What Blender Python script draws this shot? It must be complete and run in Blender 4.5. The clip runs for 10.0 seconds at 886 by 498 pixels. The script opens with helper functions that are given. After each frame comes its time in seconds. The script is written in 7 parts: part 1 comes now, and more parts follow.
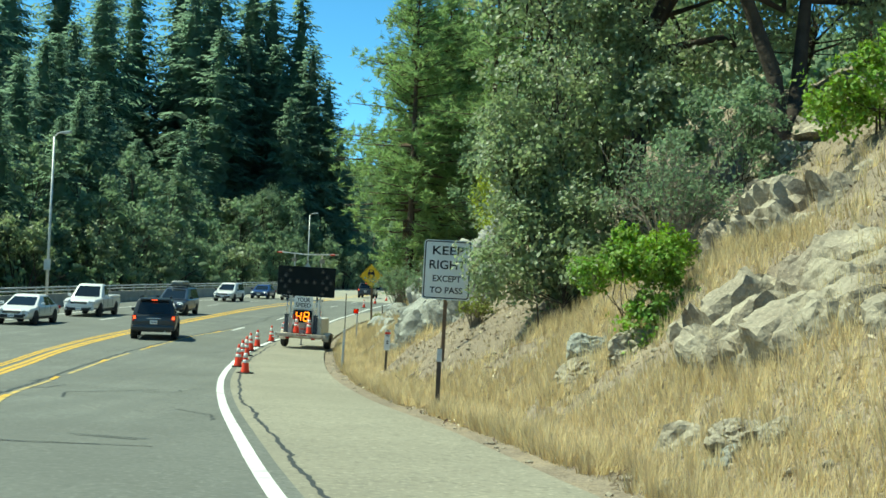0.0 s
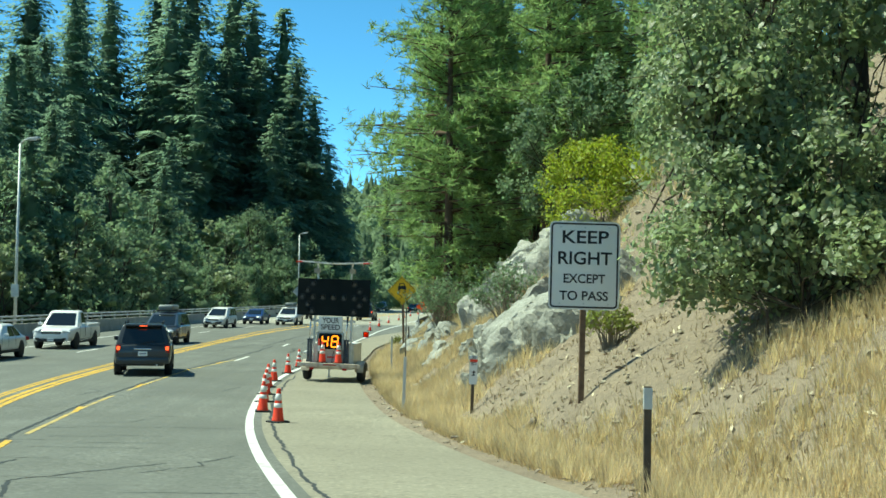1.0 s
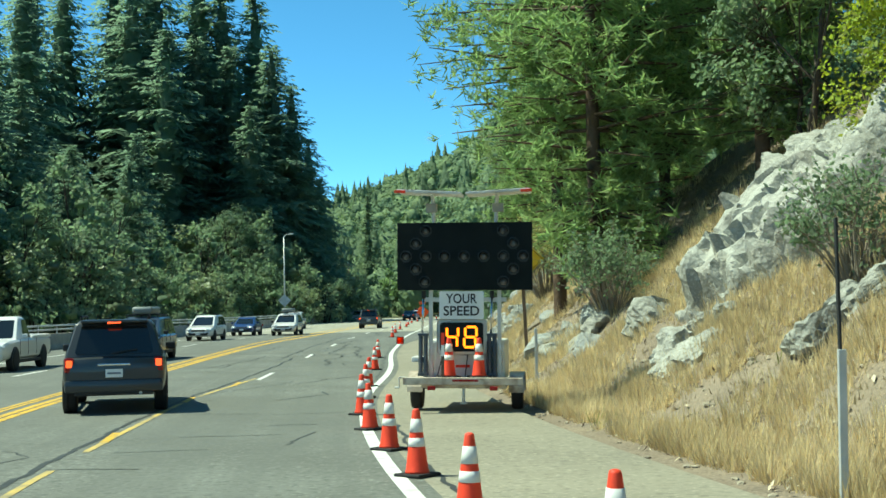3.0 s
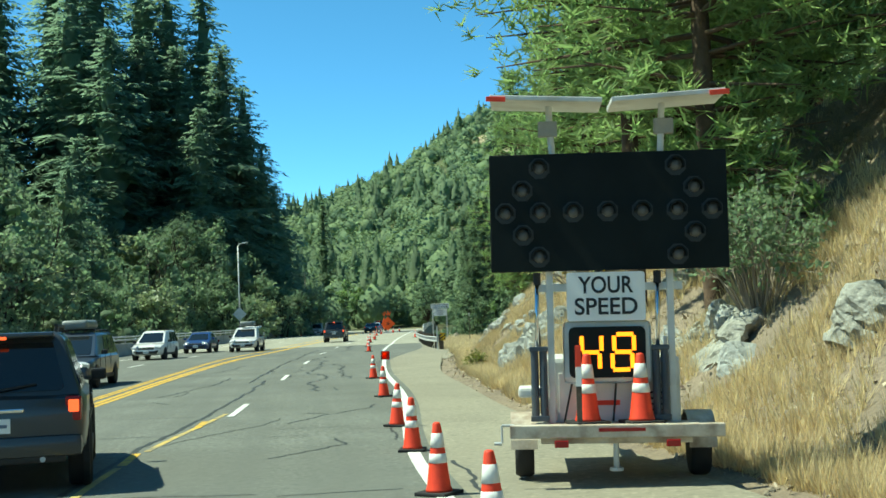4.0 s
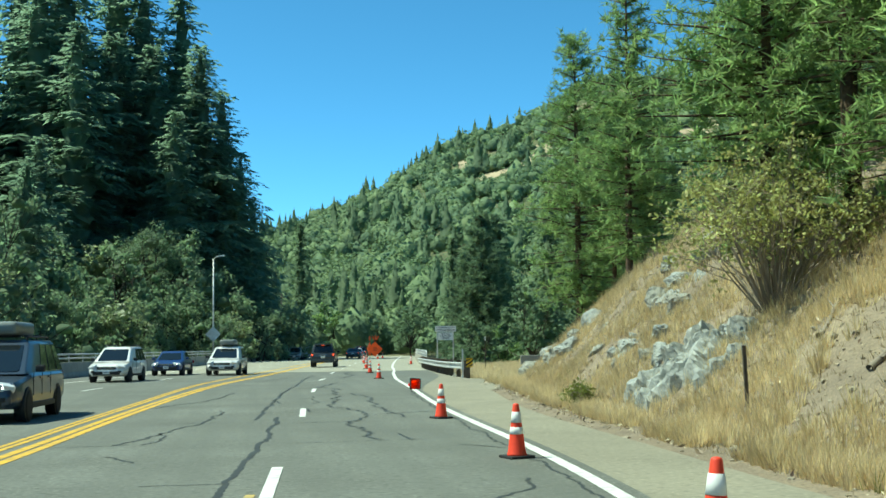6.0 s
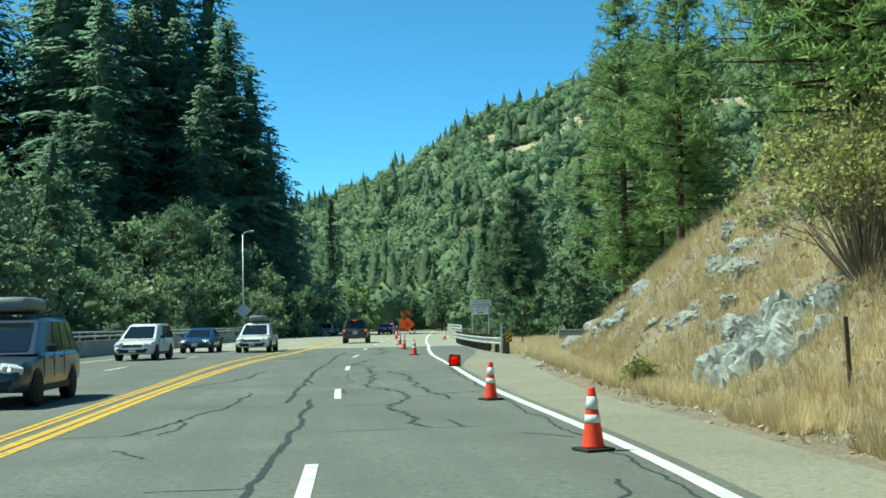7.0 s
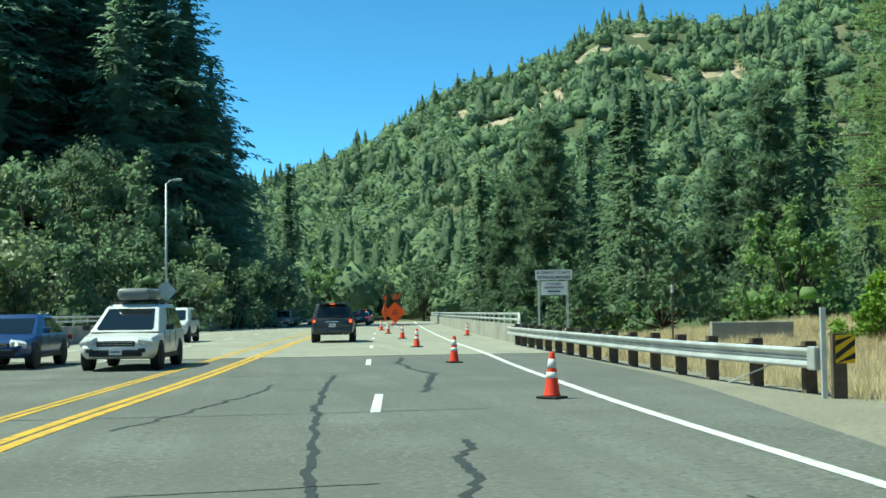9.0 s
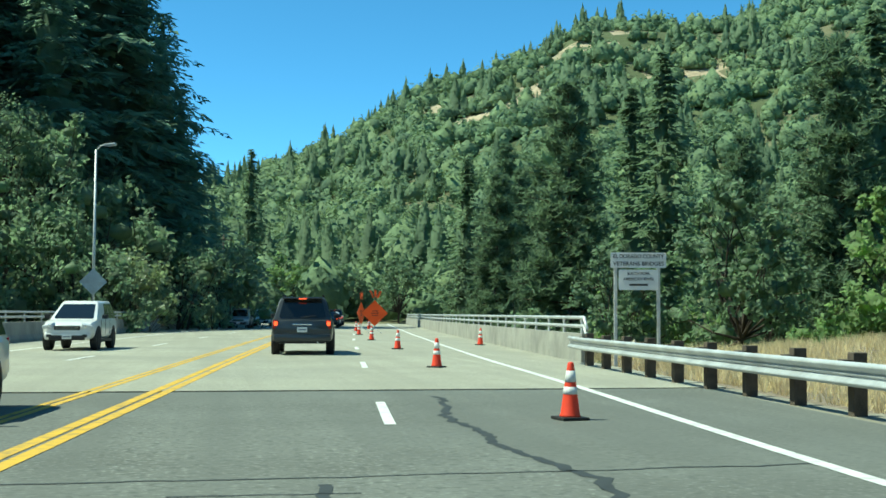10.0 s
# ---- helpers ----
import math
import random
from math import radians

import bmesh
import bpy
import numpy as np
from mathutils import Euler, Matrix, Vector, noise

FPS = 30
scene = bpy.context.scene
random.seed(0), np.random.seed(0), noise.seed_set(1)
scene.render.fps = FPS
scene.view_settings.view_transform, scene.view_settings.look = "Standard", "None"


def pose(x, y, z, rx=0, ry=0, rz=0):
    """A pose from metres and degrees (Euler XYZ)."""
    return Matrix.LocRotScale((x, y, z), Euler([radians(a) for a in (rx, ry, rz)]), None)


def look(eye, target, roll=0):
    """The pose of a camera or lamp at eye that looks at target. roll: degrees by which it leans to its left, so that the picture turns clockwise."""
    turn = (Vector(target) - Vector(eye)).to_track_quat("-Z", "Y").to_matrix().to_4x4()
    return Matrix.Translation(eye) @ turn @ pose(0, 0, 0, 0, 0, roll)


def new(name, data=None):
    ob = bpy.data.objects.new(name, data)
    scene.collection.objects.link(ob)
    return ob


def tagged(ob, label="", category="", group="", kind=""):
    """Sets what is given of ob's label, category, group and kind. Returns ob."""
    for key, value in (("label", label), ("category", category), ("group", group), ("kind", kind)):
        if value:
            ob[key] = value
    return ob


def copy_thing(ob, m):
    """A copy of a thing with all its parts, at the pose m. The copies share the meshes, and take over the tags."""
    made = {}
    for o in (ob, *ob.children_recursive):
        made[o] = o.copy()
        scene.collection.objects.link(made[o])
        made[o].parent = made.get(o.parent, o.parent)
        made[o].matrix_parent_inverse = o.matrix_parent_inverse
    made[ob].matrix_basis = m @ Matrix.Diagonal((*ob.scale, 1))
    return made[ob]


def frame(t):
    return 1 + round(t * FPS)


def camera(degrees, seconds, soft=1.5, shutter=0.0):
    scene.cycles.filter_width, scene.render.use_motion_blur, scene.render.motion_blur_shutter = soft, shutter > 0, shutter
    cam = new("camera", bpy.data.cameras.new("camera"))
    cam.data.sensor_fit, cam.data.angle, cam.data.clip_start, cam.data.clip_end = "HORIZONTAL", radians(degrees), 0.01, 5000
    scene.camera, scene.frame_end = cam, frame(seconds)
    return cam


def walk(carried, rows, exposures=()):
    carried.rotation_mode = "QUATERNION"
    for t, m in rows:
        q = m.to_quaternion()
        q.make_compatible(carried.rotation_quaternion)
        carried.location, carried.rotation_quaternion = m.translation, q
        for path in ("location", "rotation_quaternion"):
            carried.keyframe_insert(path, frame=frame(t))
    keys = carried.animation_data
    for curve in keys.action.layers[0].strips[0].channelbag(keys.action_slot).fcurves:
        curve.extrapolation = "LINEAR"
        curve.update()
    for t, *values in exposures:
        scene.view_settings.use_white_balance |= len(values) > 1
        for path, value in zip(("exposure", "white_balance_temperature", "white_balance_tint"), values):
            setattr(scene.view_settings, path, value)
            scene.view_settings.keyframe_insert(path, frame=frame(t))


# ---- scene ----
cam = camera(40.5, 10.0, soft=1.6)
PATH = [
    (0, (8.636, -55.723, 3.418), (8.710, -53.724, 3.458), 2.54),
    (0.5, (7.375, -49.971, 3.192), (7.472, -47.974, 3.257), 1.92),
    (1, (6.342, -45.687, 2.934), (6.449, -43.691, 3.012), 1.02),
    (1.5, (5.271, -41.324, 2.698), (5.382, -39.328, 2.773), -0.38),
    (2, (4.128, -37.010, 2.575), (4.253, -35.016, 2.646), -1.03),
    (2.5, (3.642, -31.636, 2.144), (3.778, -29.642, 2.224), -1.60),
    (3, (2.737, -27.244, 1.903), (2.900, -25.253, 2.000), -1.08),
    (4.3, (1.323, -14.811, 1.723), (1.600, -12.835, 1.852), -2.39),
    (4.5, (1.059, -12.875, 1.677), (1.357, -10.903, 1.819), -2.35),
    (5, (0.536, -7.988, 1.626), (0.882, -6.026, 1.810), -2.07),
    (5.2, (0.300, -6.000, 1.567), (0.672, -4.047, 1.785), -1.62),
    (6.3, (0.319, -5.275, 1.466), (0.585, -3.298, 1.617), -0.19),
    (6.5, (0.413, -5.058, 1.465), (0.669, -3.081, 1.619), -0.06),
    (7, (0.316, -2.980, 1.464), (0.564, -0.999, 1.586), -1.12),
    (7.5, (0.537, 5.632, 1.373), (0.791, 7.612, 1.484), -1.24),
    (8, (0.675, 15.393, 1.332), (0.949, 17.371, 1.439), -1.26),
    (8.5, (0.899, 24.817, 1.353), (1.194, 26.793, 1.458), -1.12),
    (9, (1.201, 33.924, 1.352), (1.520, 35.896, 1.456), -0.71),
    (9.5, (1.618, 42.472, 1.362), (1.964, 44.439, 1.467), -0.30),
    (10, (2.129, 50.772, 1.303), (2.506, 52.733, 1.411), 0.29),
]
walk(cam, [(t, look(eye, target, roll)) for t, eye, target, roll in PATH], exposures=[(0, 1.06, 6900, -19), (5.2, 1.06, 6900, -19), (6.5, 0.92, 6450, -20), (10, 0.94, 6450, -20)])

# ---- sky and sun ----
SUN_TO = Vector((-0.74, 0.11, 1.18)).normalized()
world = bpy.data.worlds.new("daylight")
scene.world = world
world.use_nodes = True
wn = world.node_tree
wn.nodes.clear()
sky = wn.nodes.new("ShaderNodeTexSky")
sky.sky_type, sky.sun_disc = "NISHITA", False
sky.sun_elevation = math.asin(SUN_TO.z)
sky.sun_rotation = math.atan2(SUN_TO.x, SUN_TO.y)
sky.altitude, sky.air_density, sky.dust_density, sky.ozone_density = 7000, 1.0, 0.0, 3.0
back = wn.nodes.new("ShaderNodeBackground")
back.inputs["Strength"].default_value = 0.15
wout = wn.nodes.new("ShaderNodeOutputWorld")
clear = wn.nodes.new("ShaderNodeHueSaturation")
clear.inputs["Hue"].default_value, clear.inputs["Saturation"].default_value, clear.inputs["Value"].default_value = 0.491, 1.17, 1.0
wn.links.new(sky.outputs["Color"], clear.inputs["Color"])
wn.links.new(clear.outputs["Color"], back.inputs["Color"])
wn.links.new(back.outputs["Background"], wout.inputs["Surface"])
lamp = bpy.data.lights.new("sun", "SUN")
lamp.energy, lamp.angle, lamp.color = 3.6, radians(0.55), (1.0, 0.96, 0.89)
sun = new("sun", lamp)
sun.matrix_world = look(SUN_TO * 400, (0, 0, 0))


# plan: edge line, road edge, centre line and barrier as x over y; heights
LINE = [(-80, 15.0), (-60, 10.9), (-45, 7.6), (-41, 6.9), (-36.6, 6.05), (-32.5, 5.4), (-28, 4.7), (-25, 4.25), (-20, 3.65), (-16, 3.35),
        (-11, 3.05), (-5, 3.0), (0, 3.2), (5, 3.7), (10, 4.1), (15, 4.3), (20, 4.45), (25, 4.7), (30, 5.05), (38, 5.65), (45, 6.1),
        (50, 6.4), (63, 7.65), (72, 8.7), (85, 9.95), (100, 11.6), (125, 14.5), (165, 19.4), (200, 23.8), (260, 33.0)]
PAVED = [(-80, 17.8), (-60, 13.6), (-43, 10.5), (-35, 9.3), (-27, 7.9), (-20, 6.8), (-16, 6.4), (-9, 5.9), (-4, 5.75), (5, 5.6),
         (13, 6.0), (20, 6.2), (26, 6.8), (35, 8.0), (45, 9.0), (51, 9.5), (63, 10.5), (72, 11.4), (85, 12.65), (100, 14.3), (125, 17.2),
         (165, 22.1), (200, 26.5), (260, 35.7)]
MIDDLE = [(-80, 10.5), (-60, 6.0), (-45, 2.3), (-36, 0.7), (-26, -1.2), (-14, -3.0), (-5, -3.6), (5, -3.6), (12, -3.2), (22, -2.9), (31, -2.5), (40, -2.0),
          (48, -1.35), (60, 0.15), (70, 1.2), (85, 2.75), (107, 5.1), (125, 7.2), (165, 12.1), (200, 16.5), (260, 25.7)]
BARRIER = [(-80, -4.0), (-60, -8.5), (-45, -11.8), (-26, -15.0), (-14, -16.4), (-5, -16.8), (5, -16.6), (22, -14.6), (40, -13.2), (48, -12.4),
           (60, -10.9), (70, -9.8), (85, -8.2), (107, -5.9), (125, -3.8), (165, 1.1), (200, 5.5), (260, 14.7)]

LANE = [(-80, 14.2), (-60, 9.2), (-34, 1.75), (-26, 0.5), (-17, -0.45), (-11, -0.62), (-1, -0.6), (5, 0.1), (12, 0.8), (22.6, 1.2), (37, 2.05), (52.3, 3.1), (66.8, 4.4), (81.7, 6.0),
        (107, 8.7), (125, 10.8), (165, 15.7), (200, 20.1), (260, 29.3)]


def on(table, y):
    """A smooth reading of a table of (y, x)."""
    ys, xs = np.array(table, float).T
    y = np.asarray(y, float)
    return sum(np.interp(y + k, ys, xs) for k in (-3, -1.5, 0, 1.5, 3)) / 5


def road_z(x, y):
    s = 0.182 * (np.asarray(x, float) - 0.3) + 0.983 * (np.asarray(y, float) + 6) + 49.06
    return sum(np.interp(s + k, [-10, 1.7, 7, 11, 15, 19, 24.5, 28.6, 36, 42, 50, 60], [2.2, 1.9, 1.7, 1.45, 1.22, 1.05, 0.7, 0.45, 0.2, 0.1, 0.03, 0]) for k in (-2, 0, 2)) / 3


def smooth(a, b, v):
    u = np.clip((np.asarray(v, float) - a) / (b - a), 0, 1)
    return u * u * (3 - 2 * u)


def waves(x, y, size, seed):
    """Uneven ground: a sum of waves turned at odd angles."""
    r = np.random.RandomState(seed)
    out = 0
    for k in range(7):
        a, f, p = r.rand() * 6.28, (0.6 + 1.9 * r.rand()) / size, r.rand() * 6.28
        out = out + np.sin((x * np.cos(a) + y * np.sin(a)) * f * 6.28 + p) / (1 + 0.6 * k)
    return out / 2.6


def hill_height(bearing):
    return np.interp(bearing, [-60, -25, -10, -0.3, 4.85, 9.1, 13.9, 16, 21, 28, 45, 70], [82, 70, 56, 52, 75, 99, 119, 131, 133, 142, 153, 137])


def land_z(x, y):
    x, y = np.asarray(x, float), np.asarray(y, float)
    d = x - on(PAVED, y)
    left = on(BARRIER, y) - x
    z = road_z(np.clip(x, on(BARRIER, y), on(PAVED, y)), y) - 0.07
    # the cut bank to the right, up to the turnout
    bank = 1 - smooth(42, 49, y - 0.25 * np.clip(d - 2.5, 0, 12))
    steep = 0.80 + 0.10 * waves(x, y, 22, 3) + 0.16 * smooth(16, 30, y)
    top = 10 - 5.2 * smooth(10, 21, y)
    toe = 1.4 + 0.7 * smooth(36, 44, y)
    rise = 0.10 * np.clip(d, 0, 1.4) + steep * np.clip(d - toe, 0, top) + 0.42 * np.clip(d - toe - top, 0, 60)
    rough = (0.22 * waves(x, y, 5.0, 1) + 0.13 * waves(x, y, 1.7, 2)) * smooth(0.6, 4, d)
    z = z + np.where(d > 0, rise * bank + rough * (0.25 + 0.75 * bank), 0)
    # the valley of the river: the ground falls away beyond the turnout and under the bridge
    later = 17 * smooth(0.6, 2.5, d)
    fall = smooth(74, 100, y - later) * (1 - smooth(178, 205, y))
    z = z - 7.0 * fall
    z = z + 0.085 * np.clip(d - 5, 0, 16) * smooth(46, 60, y) * (1 - smooth(84, 104, y))
    # left: down to the river, then up a wooded slope
    z = z - 6.5 * smooth(0.6, 14, left) * (1 - fall) * (1 - smooth(150, 190, y)) + 0.42 * np.clip(left - 26, 0, 120)
    # far mountain
    bear, far = np.degrees(np.arctan2(x - 0.5, y - 5.6)), np.hypot(x - 0.5, y - 5.6)
    up = smooth(190, 640, far) * np.where(y > 5, 1, 0)
    z = z + (hill_height(bear) * (1 + 0.06 * waves(x, y, 130, 5)) - z * 0.8) * up * smooth(120, 240, y + 0.9 * np.clip(x, 0, 400))
    return z


def scar(x, y):
    """Bare tan openings in the woods high on the mountain."""
    bear, far = np.degrees(np.arctan2(x - 0.5, y - 5.6)), np.hypot(x - 0.5, y - 5.6)
    ragged = waves(x, y, 44, 12) + 0.55 * waves(x, y, 15, 13)
    return (bear > 9.5) & (bear < 22) & (far > 430) & (far < 610) & (ragged > 0.2)


# ---- materials ----
def material(name, base, rough=0.8, metal=0.0, other=None, grain=4.0, spread=0.5, bump=0.0, bump_scale=30.0, island=0.0,
             stains=None, stain_scale=0.6, stain_amount=0.4, spec=0.4, through_light=None, coat=0.0, per_object=0.0, speck=0.0, speck_scale=9.0, streak=0.0):
    """A surface: base colour mixed with a second by noise at two scales, stains, relief, and variation from piece to piece."""
    m = bpy.data.materials.new(name)
    m.use_nodes = True
    nt = m.node_tree
    n, l = nt.nodes, nt.links
    b = n["Principled BSDF"]
    b.inputs["Roughness"].default_value, b.inputs["Metallic"].default_value = rough, metal
    b.inputs["Specular IOR Level"].default_value = spec
    if coat:
        b.inputs["Coat Weight"].default_value, b.inputs["Coat Roughness"].default_value = coat, 0.06
    tc = n.new("ShaderNodeTexCoord")
    col = None

    def noise_of(scale, detail=5.0, low=0.35, high=0.65):
        t = n.new("ShaderNodeTexNoise")
        t.inputs["Scale"].default_value, t.inputs["Detail"].default_value = scale, detail
        l.new(tc.outputs["Object"], t.inputs["Vector"])
        r = n.new("ShaderNodeMapRange")
        r.inputs["From Min"].default_value, r.inputs["From Max"].default_value = low, high
        l.new(t.outputs["Fac"], r.inputs["Value"])
        return r.outputs["Result"]

    def mix(fac, a, bb, amount=1.0):
        mx = n.new("ShaderNodeMix")
        mx.data_type = "RGBA"
        if amount != 1.0:
            k = n.new("ShaderNodeMath")
            k.operation = "MULTIPLY"
            k.inputs[1].default_value = amount
            l.new(fac, k.inputs[0])
            fac = k.outputs[0]
        l.new(fac, mx.inputs[0])
        for sock, v in ((mx.inputs[6], a), (mx.inputs[7], bb)):
            if isinstance(v, tuple):
                sock.default_value = (*v, 1)
            else:
                l.new(v, sock)
        return mx.outputs[2]

    other = other or tuple(c * (1 - 0.35 * spread) for c in base)
    col = mix(noise_of(grain), tuple(base), tuple(other))
    fine = tuple(min(1, c * 1.25) for c in base)
    col = mix(noise_of(grain * 9, 3, 0.45, 0.75), col, fine, 0.35 * spread)
    if stains:
        col = mix(noise_of(stain_scale, 6, 0.5, 0.68), col, tuple(stains), stain_amount)
    if speck:
        col = mix(noise_of(speck_scale, 2, 0.52, 0.66), col, tuple(c * 0.35 for c in base), speck)
        col = mix(noise_of(speck_scale * 1.7, 2, 0.55, 0.70), col, tuple(min(1, c * 1.9) for c in base), speck)
        col = mix(noise_of(0.09, 4, 0.38, 0.62), col, tuple(c * 0.72 for c in base), speck)
    if streak:
        # wear drawn out along the lanes
        mp = n.new("ShaderNodeMapping")
        mp.inputs["Scale"].default_value = (1.6, 0.05, 1.0)
        l.new(tc.outputs["Object"], mp.inputs["Vector"])
        t = n.new("ShaderNodeTexNoise")
        t.inputs["Scale"].default_value, t.inputs["Detail"].default_value = 1.0, 4
        l.new(mp.outputs["Vector"], t.inputs["Vector"])
        r = n.new("ShaderNodeMapRange")
        r.inputs["From Min"].default_value, r.inputs["From Max"].default_value = 0.42, 0.62
        l.new(t.outputs["Fac"], r.inputs["Value"])
        col = mix(r.outputs["Result"], col, tuple(c * 0.68 for c in base), streak)
    if island or per_object:
        if island:
            g = n.new("ShaderNodeNewGeometry")
            rnd = g.outputs["Random Per Island"]
        else:
            g = n.new("ShaderNodeObjectInfo")
            rnd = g.outputs["Random"]
        k = island or per_object
        r = n.new("ShaderNodeMapRange")
        r.inputs["To Min"].default_value, r.inputs["To Max"].default_value = 1 - k, 1 + k
        l.new(rnd, r.inputs["Value"])
        h = n.new("ShaderNodeHueSaturation")
        l.new(r.outputs["Result"], h.inputs["Value"])
        r2 = n.new("ShaderNodeMapRange")
        r2.inputs["To Min"].default_value, r2.inputs["To Max"].default_value = 0.5 - 0.05 * k, 0.5 + 0.05 * k
        l.new(rnd, r2.inputs["Value"])
        l.new(r2.outputs["Result"], h.inputs["Hue"])
        l.new(col, h.inputs["Color"])
        col = h.outputs["Color"]
    l.new(col, b.inputs["Base Color"])
    if bump:
        t = n.new("ShaderNodeTexNoise")
        t.inputs["Scale"].default_value, t.inputs["Detail"].default_value = bump_scale, 6
        l.new(tc.outputs["Object"], t.inputs["Vector"])
        bp = n.new("ShaderNodeBump")
        bp.inputs["Strength"].default_value, bp.inputs["Distance"].default_value = min(bump, 1.0), 0.5 / bump_scale
        l.new(t.outputs["Fac"], bp.inputs["Height"])
        l.new(bp.outputs["Normal"], b.inputs["Normal"])
    if through_light:
        tr = n.new("ShaderNodeBsdfTranslucent")
        hs = n.new("ShaderNodeHueSaturation")
        hs.inputs["Value"].default_value, hs.inputs["Saturation"].default_value = 1.5, 1.1
        l.new(col, hs.inputs["Color"])
        l.new(hs.outputs["Color"], tr.inputs["Color"])
        ms = n.new("ShaderNodeMixShader")
        ms.inputs[0].default_value = through_light
        l.new(b.outputs[0], ms.inputs[1])
        l.new(tr.outputs[0], ms.inputs[2])
        l.new(ms.outputs[0], n["Material Output"].inputs["Surface"])
    return m


def glowing(name, colour, strength):
    m = bpy.data.materials.new(name)
    m.use_nodes = True
    b = m.node_tree.nodes["Principled BSDF"]
    b.inputs["Base Color"].default_value = (*colour, 1)
    b.inputs["Emission Color"].default_value = (*colour, 1)
    b.inputs["Emission Strength"].default_value = strength
    return m


def glass_dark(name, tint):
    m = bpy.data.materials.new(name)
    m.use_nodes = True
    b = m.node_tree.nodes["Principled BSDF"]
    b.inputs["Base Color"].default_value = (*tint, 1)
    b.inputs["Roughness"].default_value = 0.05
    b.inputs["Specular IOR Level"].default_value = 0.6
    return m


M_ASPHALT = material("asphalt", (0.168, 0.175, 0.152), 0.88, other=(0.108, 0.11, 0.093), grain=0.35, spread=0.7, bump=0.35, bump_scale=70, stains=(0.165, 0.168, 0.145), stain_scale=0.22, stain_amount=0.6, speck=0.6, streak=0.55)
M_SHOULDER = material("shoulder asphalt", (0.272, 0.252, 0.19), 0.92, other=(0.215, 0.20, 0.152), grain=0.5, spread=0.8, bump=0.4, bump_scale=60, stains=(0.285, 0.265, 0.20), stain_scale=0.35, stain_amount=0.6, speck=0.45)
M_DECK = material("bridge concrete", (0.36, 0.348, 0.272), 0.85, other=(0.295, 0.285, 0.228), grain=0.4, spread=0.7, bump=0.25, bump_scale=50, stains=(0.23, 0.23, 0.20), stain_scale=0.18, stain_amount=0.55, speck=0.4, streak=0.4)
M_TAR = material("crack sealant", (0.045, 0.05, 0.048), 0.7, grain=3, spread=0.8)
M_WHITE_PAINT = material("white road paint", (0.72, 0.72, 0.68), 0.7, other=(0.58, 0.58, 0.54), grain=2.5, stains=(0.34, 0.34, 0.31), stain_scale=5.0, stain_amount=0.55)
M_YELLOW_PAINT = material("yellow road paint", (0.66, 0.40, 0.04), 0.7, other=(0.52, 0.32, 0.05), grain=2.5, stains=(0.22, 0.18, 0.09), stain_scale=5.0, stain_amount=0.6)
M_YELLOW_WORN = material("worn yellow road paint", (0.60, 0.42, 0.10), 0.75, other=(0.34, 0.28, 0.14), grain=1.5, stains=(0.17, 0.165, 0.13), stain_scale=1.6, stain_amount=0.85)
M_EARTH = material("dry earth", (0.245, 0.198, 0.142), 0.95, other=(0.165, 0.132, 0.095), grain=1.6, spread=1.0, bump=1.0, bump_scale=14, stains=(0.33, 0.265, 0.175), stain_scale=0.6, stain_amount=0.6, speck=0.55, speck_scale=16.0)
M_FOREST_FLOOR = material("wooded slope soil", (0.10, 0.12, 0.05), 0.95, other=(0.075, 0.09, 0.04), grain=0.05, spread=0.8, bump=0.5, bump_scale=0.4, stains=(0.30, 0.235, 0.15), stain_scale=0.014, stain_amount=0.5)
M_SCAR = material("bare tan slope", (0.44, 0.35, 0.23), 0.95, other=(0.32, 0.25, 0.16), grain=0.12, spread=0.8, bump=0.6, bump_scale=0.5, stains=(0.16, 0.16, 0.09), stain_scale=0.09, stain_amount=0.6)
M_CONCRETE = material("weathered concrete", (0.36, 0.35, 0.30), 0.85, other=(0.27, 0.265, 0.235), grain=1.2, spread=0.8, bump=0.3, bump_scale=40, stains=(0.17, 0.165, 0.145), stain_scale=0.7, stain_amount=0.6)
M_ROCK = material("granite", (0.345, 0.345, 0.298), 0.88, other=(0.215, 0.215, 0.187), grain=1.7, spread=1.0, bump=1.0, bump_scale=4, stains=(0.19, 0.175, 0.15), stain_scale=0.9, stain_amount=0.75, speck=0.35, speck_scale=14.0)
M_ROCK_PALE = material("pale granite", (0.40, 0.40, 0.35), 0.88, other=(0.27, 0.27, 0.235), grain=0.9, spread=1.0, bump=1.0, bump_scale=5, stains=(0.22, 0.21, 0.18), stain_scale=1.1, stain_amount=0.8, speck=0.35, speck_scale=14.0)
M_ROCK_TAN = material("tan weathered rock", (0.37, 0.325, 0.24), 0.9, other=(0.24, 0.205, 0.15), grain=1.6, spread=1.0, bump=1.0, bump_scale=4, stains=(0.17, 0.135, 0.10), stain_scale=1.0, stain_amount=0.8, speck=0.35, speck_scale=14.0)
M_ROCK_BLUE = material("blue-grey rock", (0.37, 0.385, 0.36), 0.85, other=(0.21, 0.225, 0.215), grain=1.6, spread=1.0, bump=0.9, bump_scale=8, stains=(0.45, 0.44, 0.39), stain_scale=1.2, stain_amount=0.6, speck=0.35, speck_scale=14.0)
M_GALV = material("galvanized steel", (0.60, 0.62, 0.61), 0.5, 0.35, other=(0.44, 0.46, 0.46), grain=1.5, spread=0.6, stains=(0.36, 0.35, 0.32), stain_scale=2.0, stain_amount=0.4)
M_POST_WOOD = material("weathered timber", (0.12, 0.095, 0.07), 0.9, other=(0.075, 0.06, 0.045), grain=6, spread=1, bump=0.5, bump_scale=25)
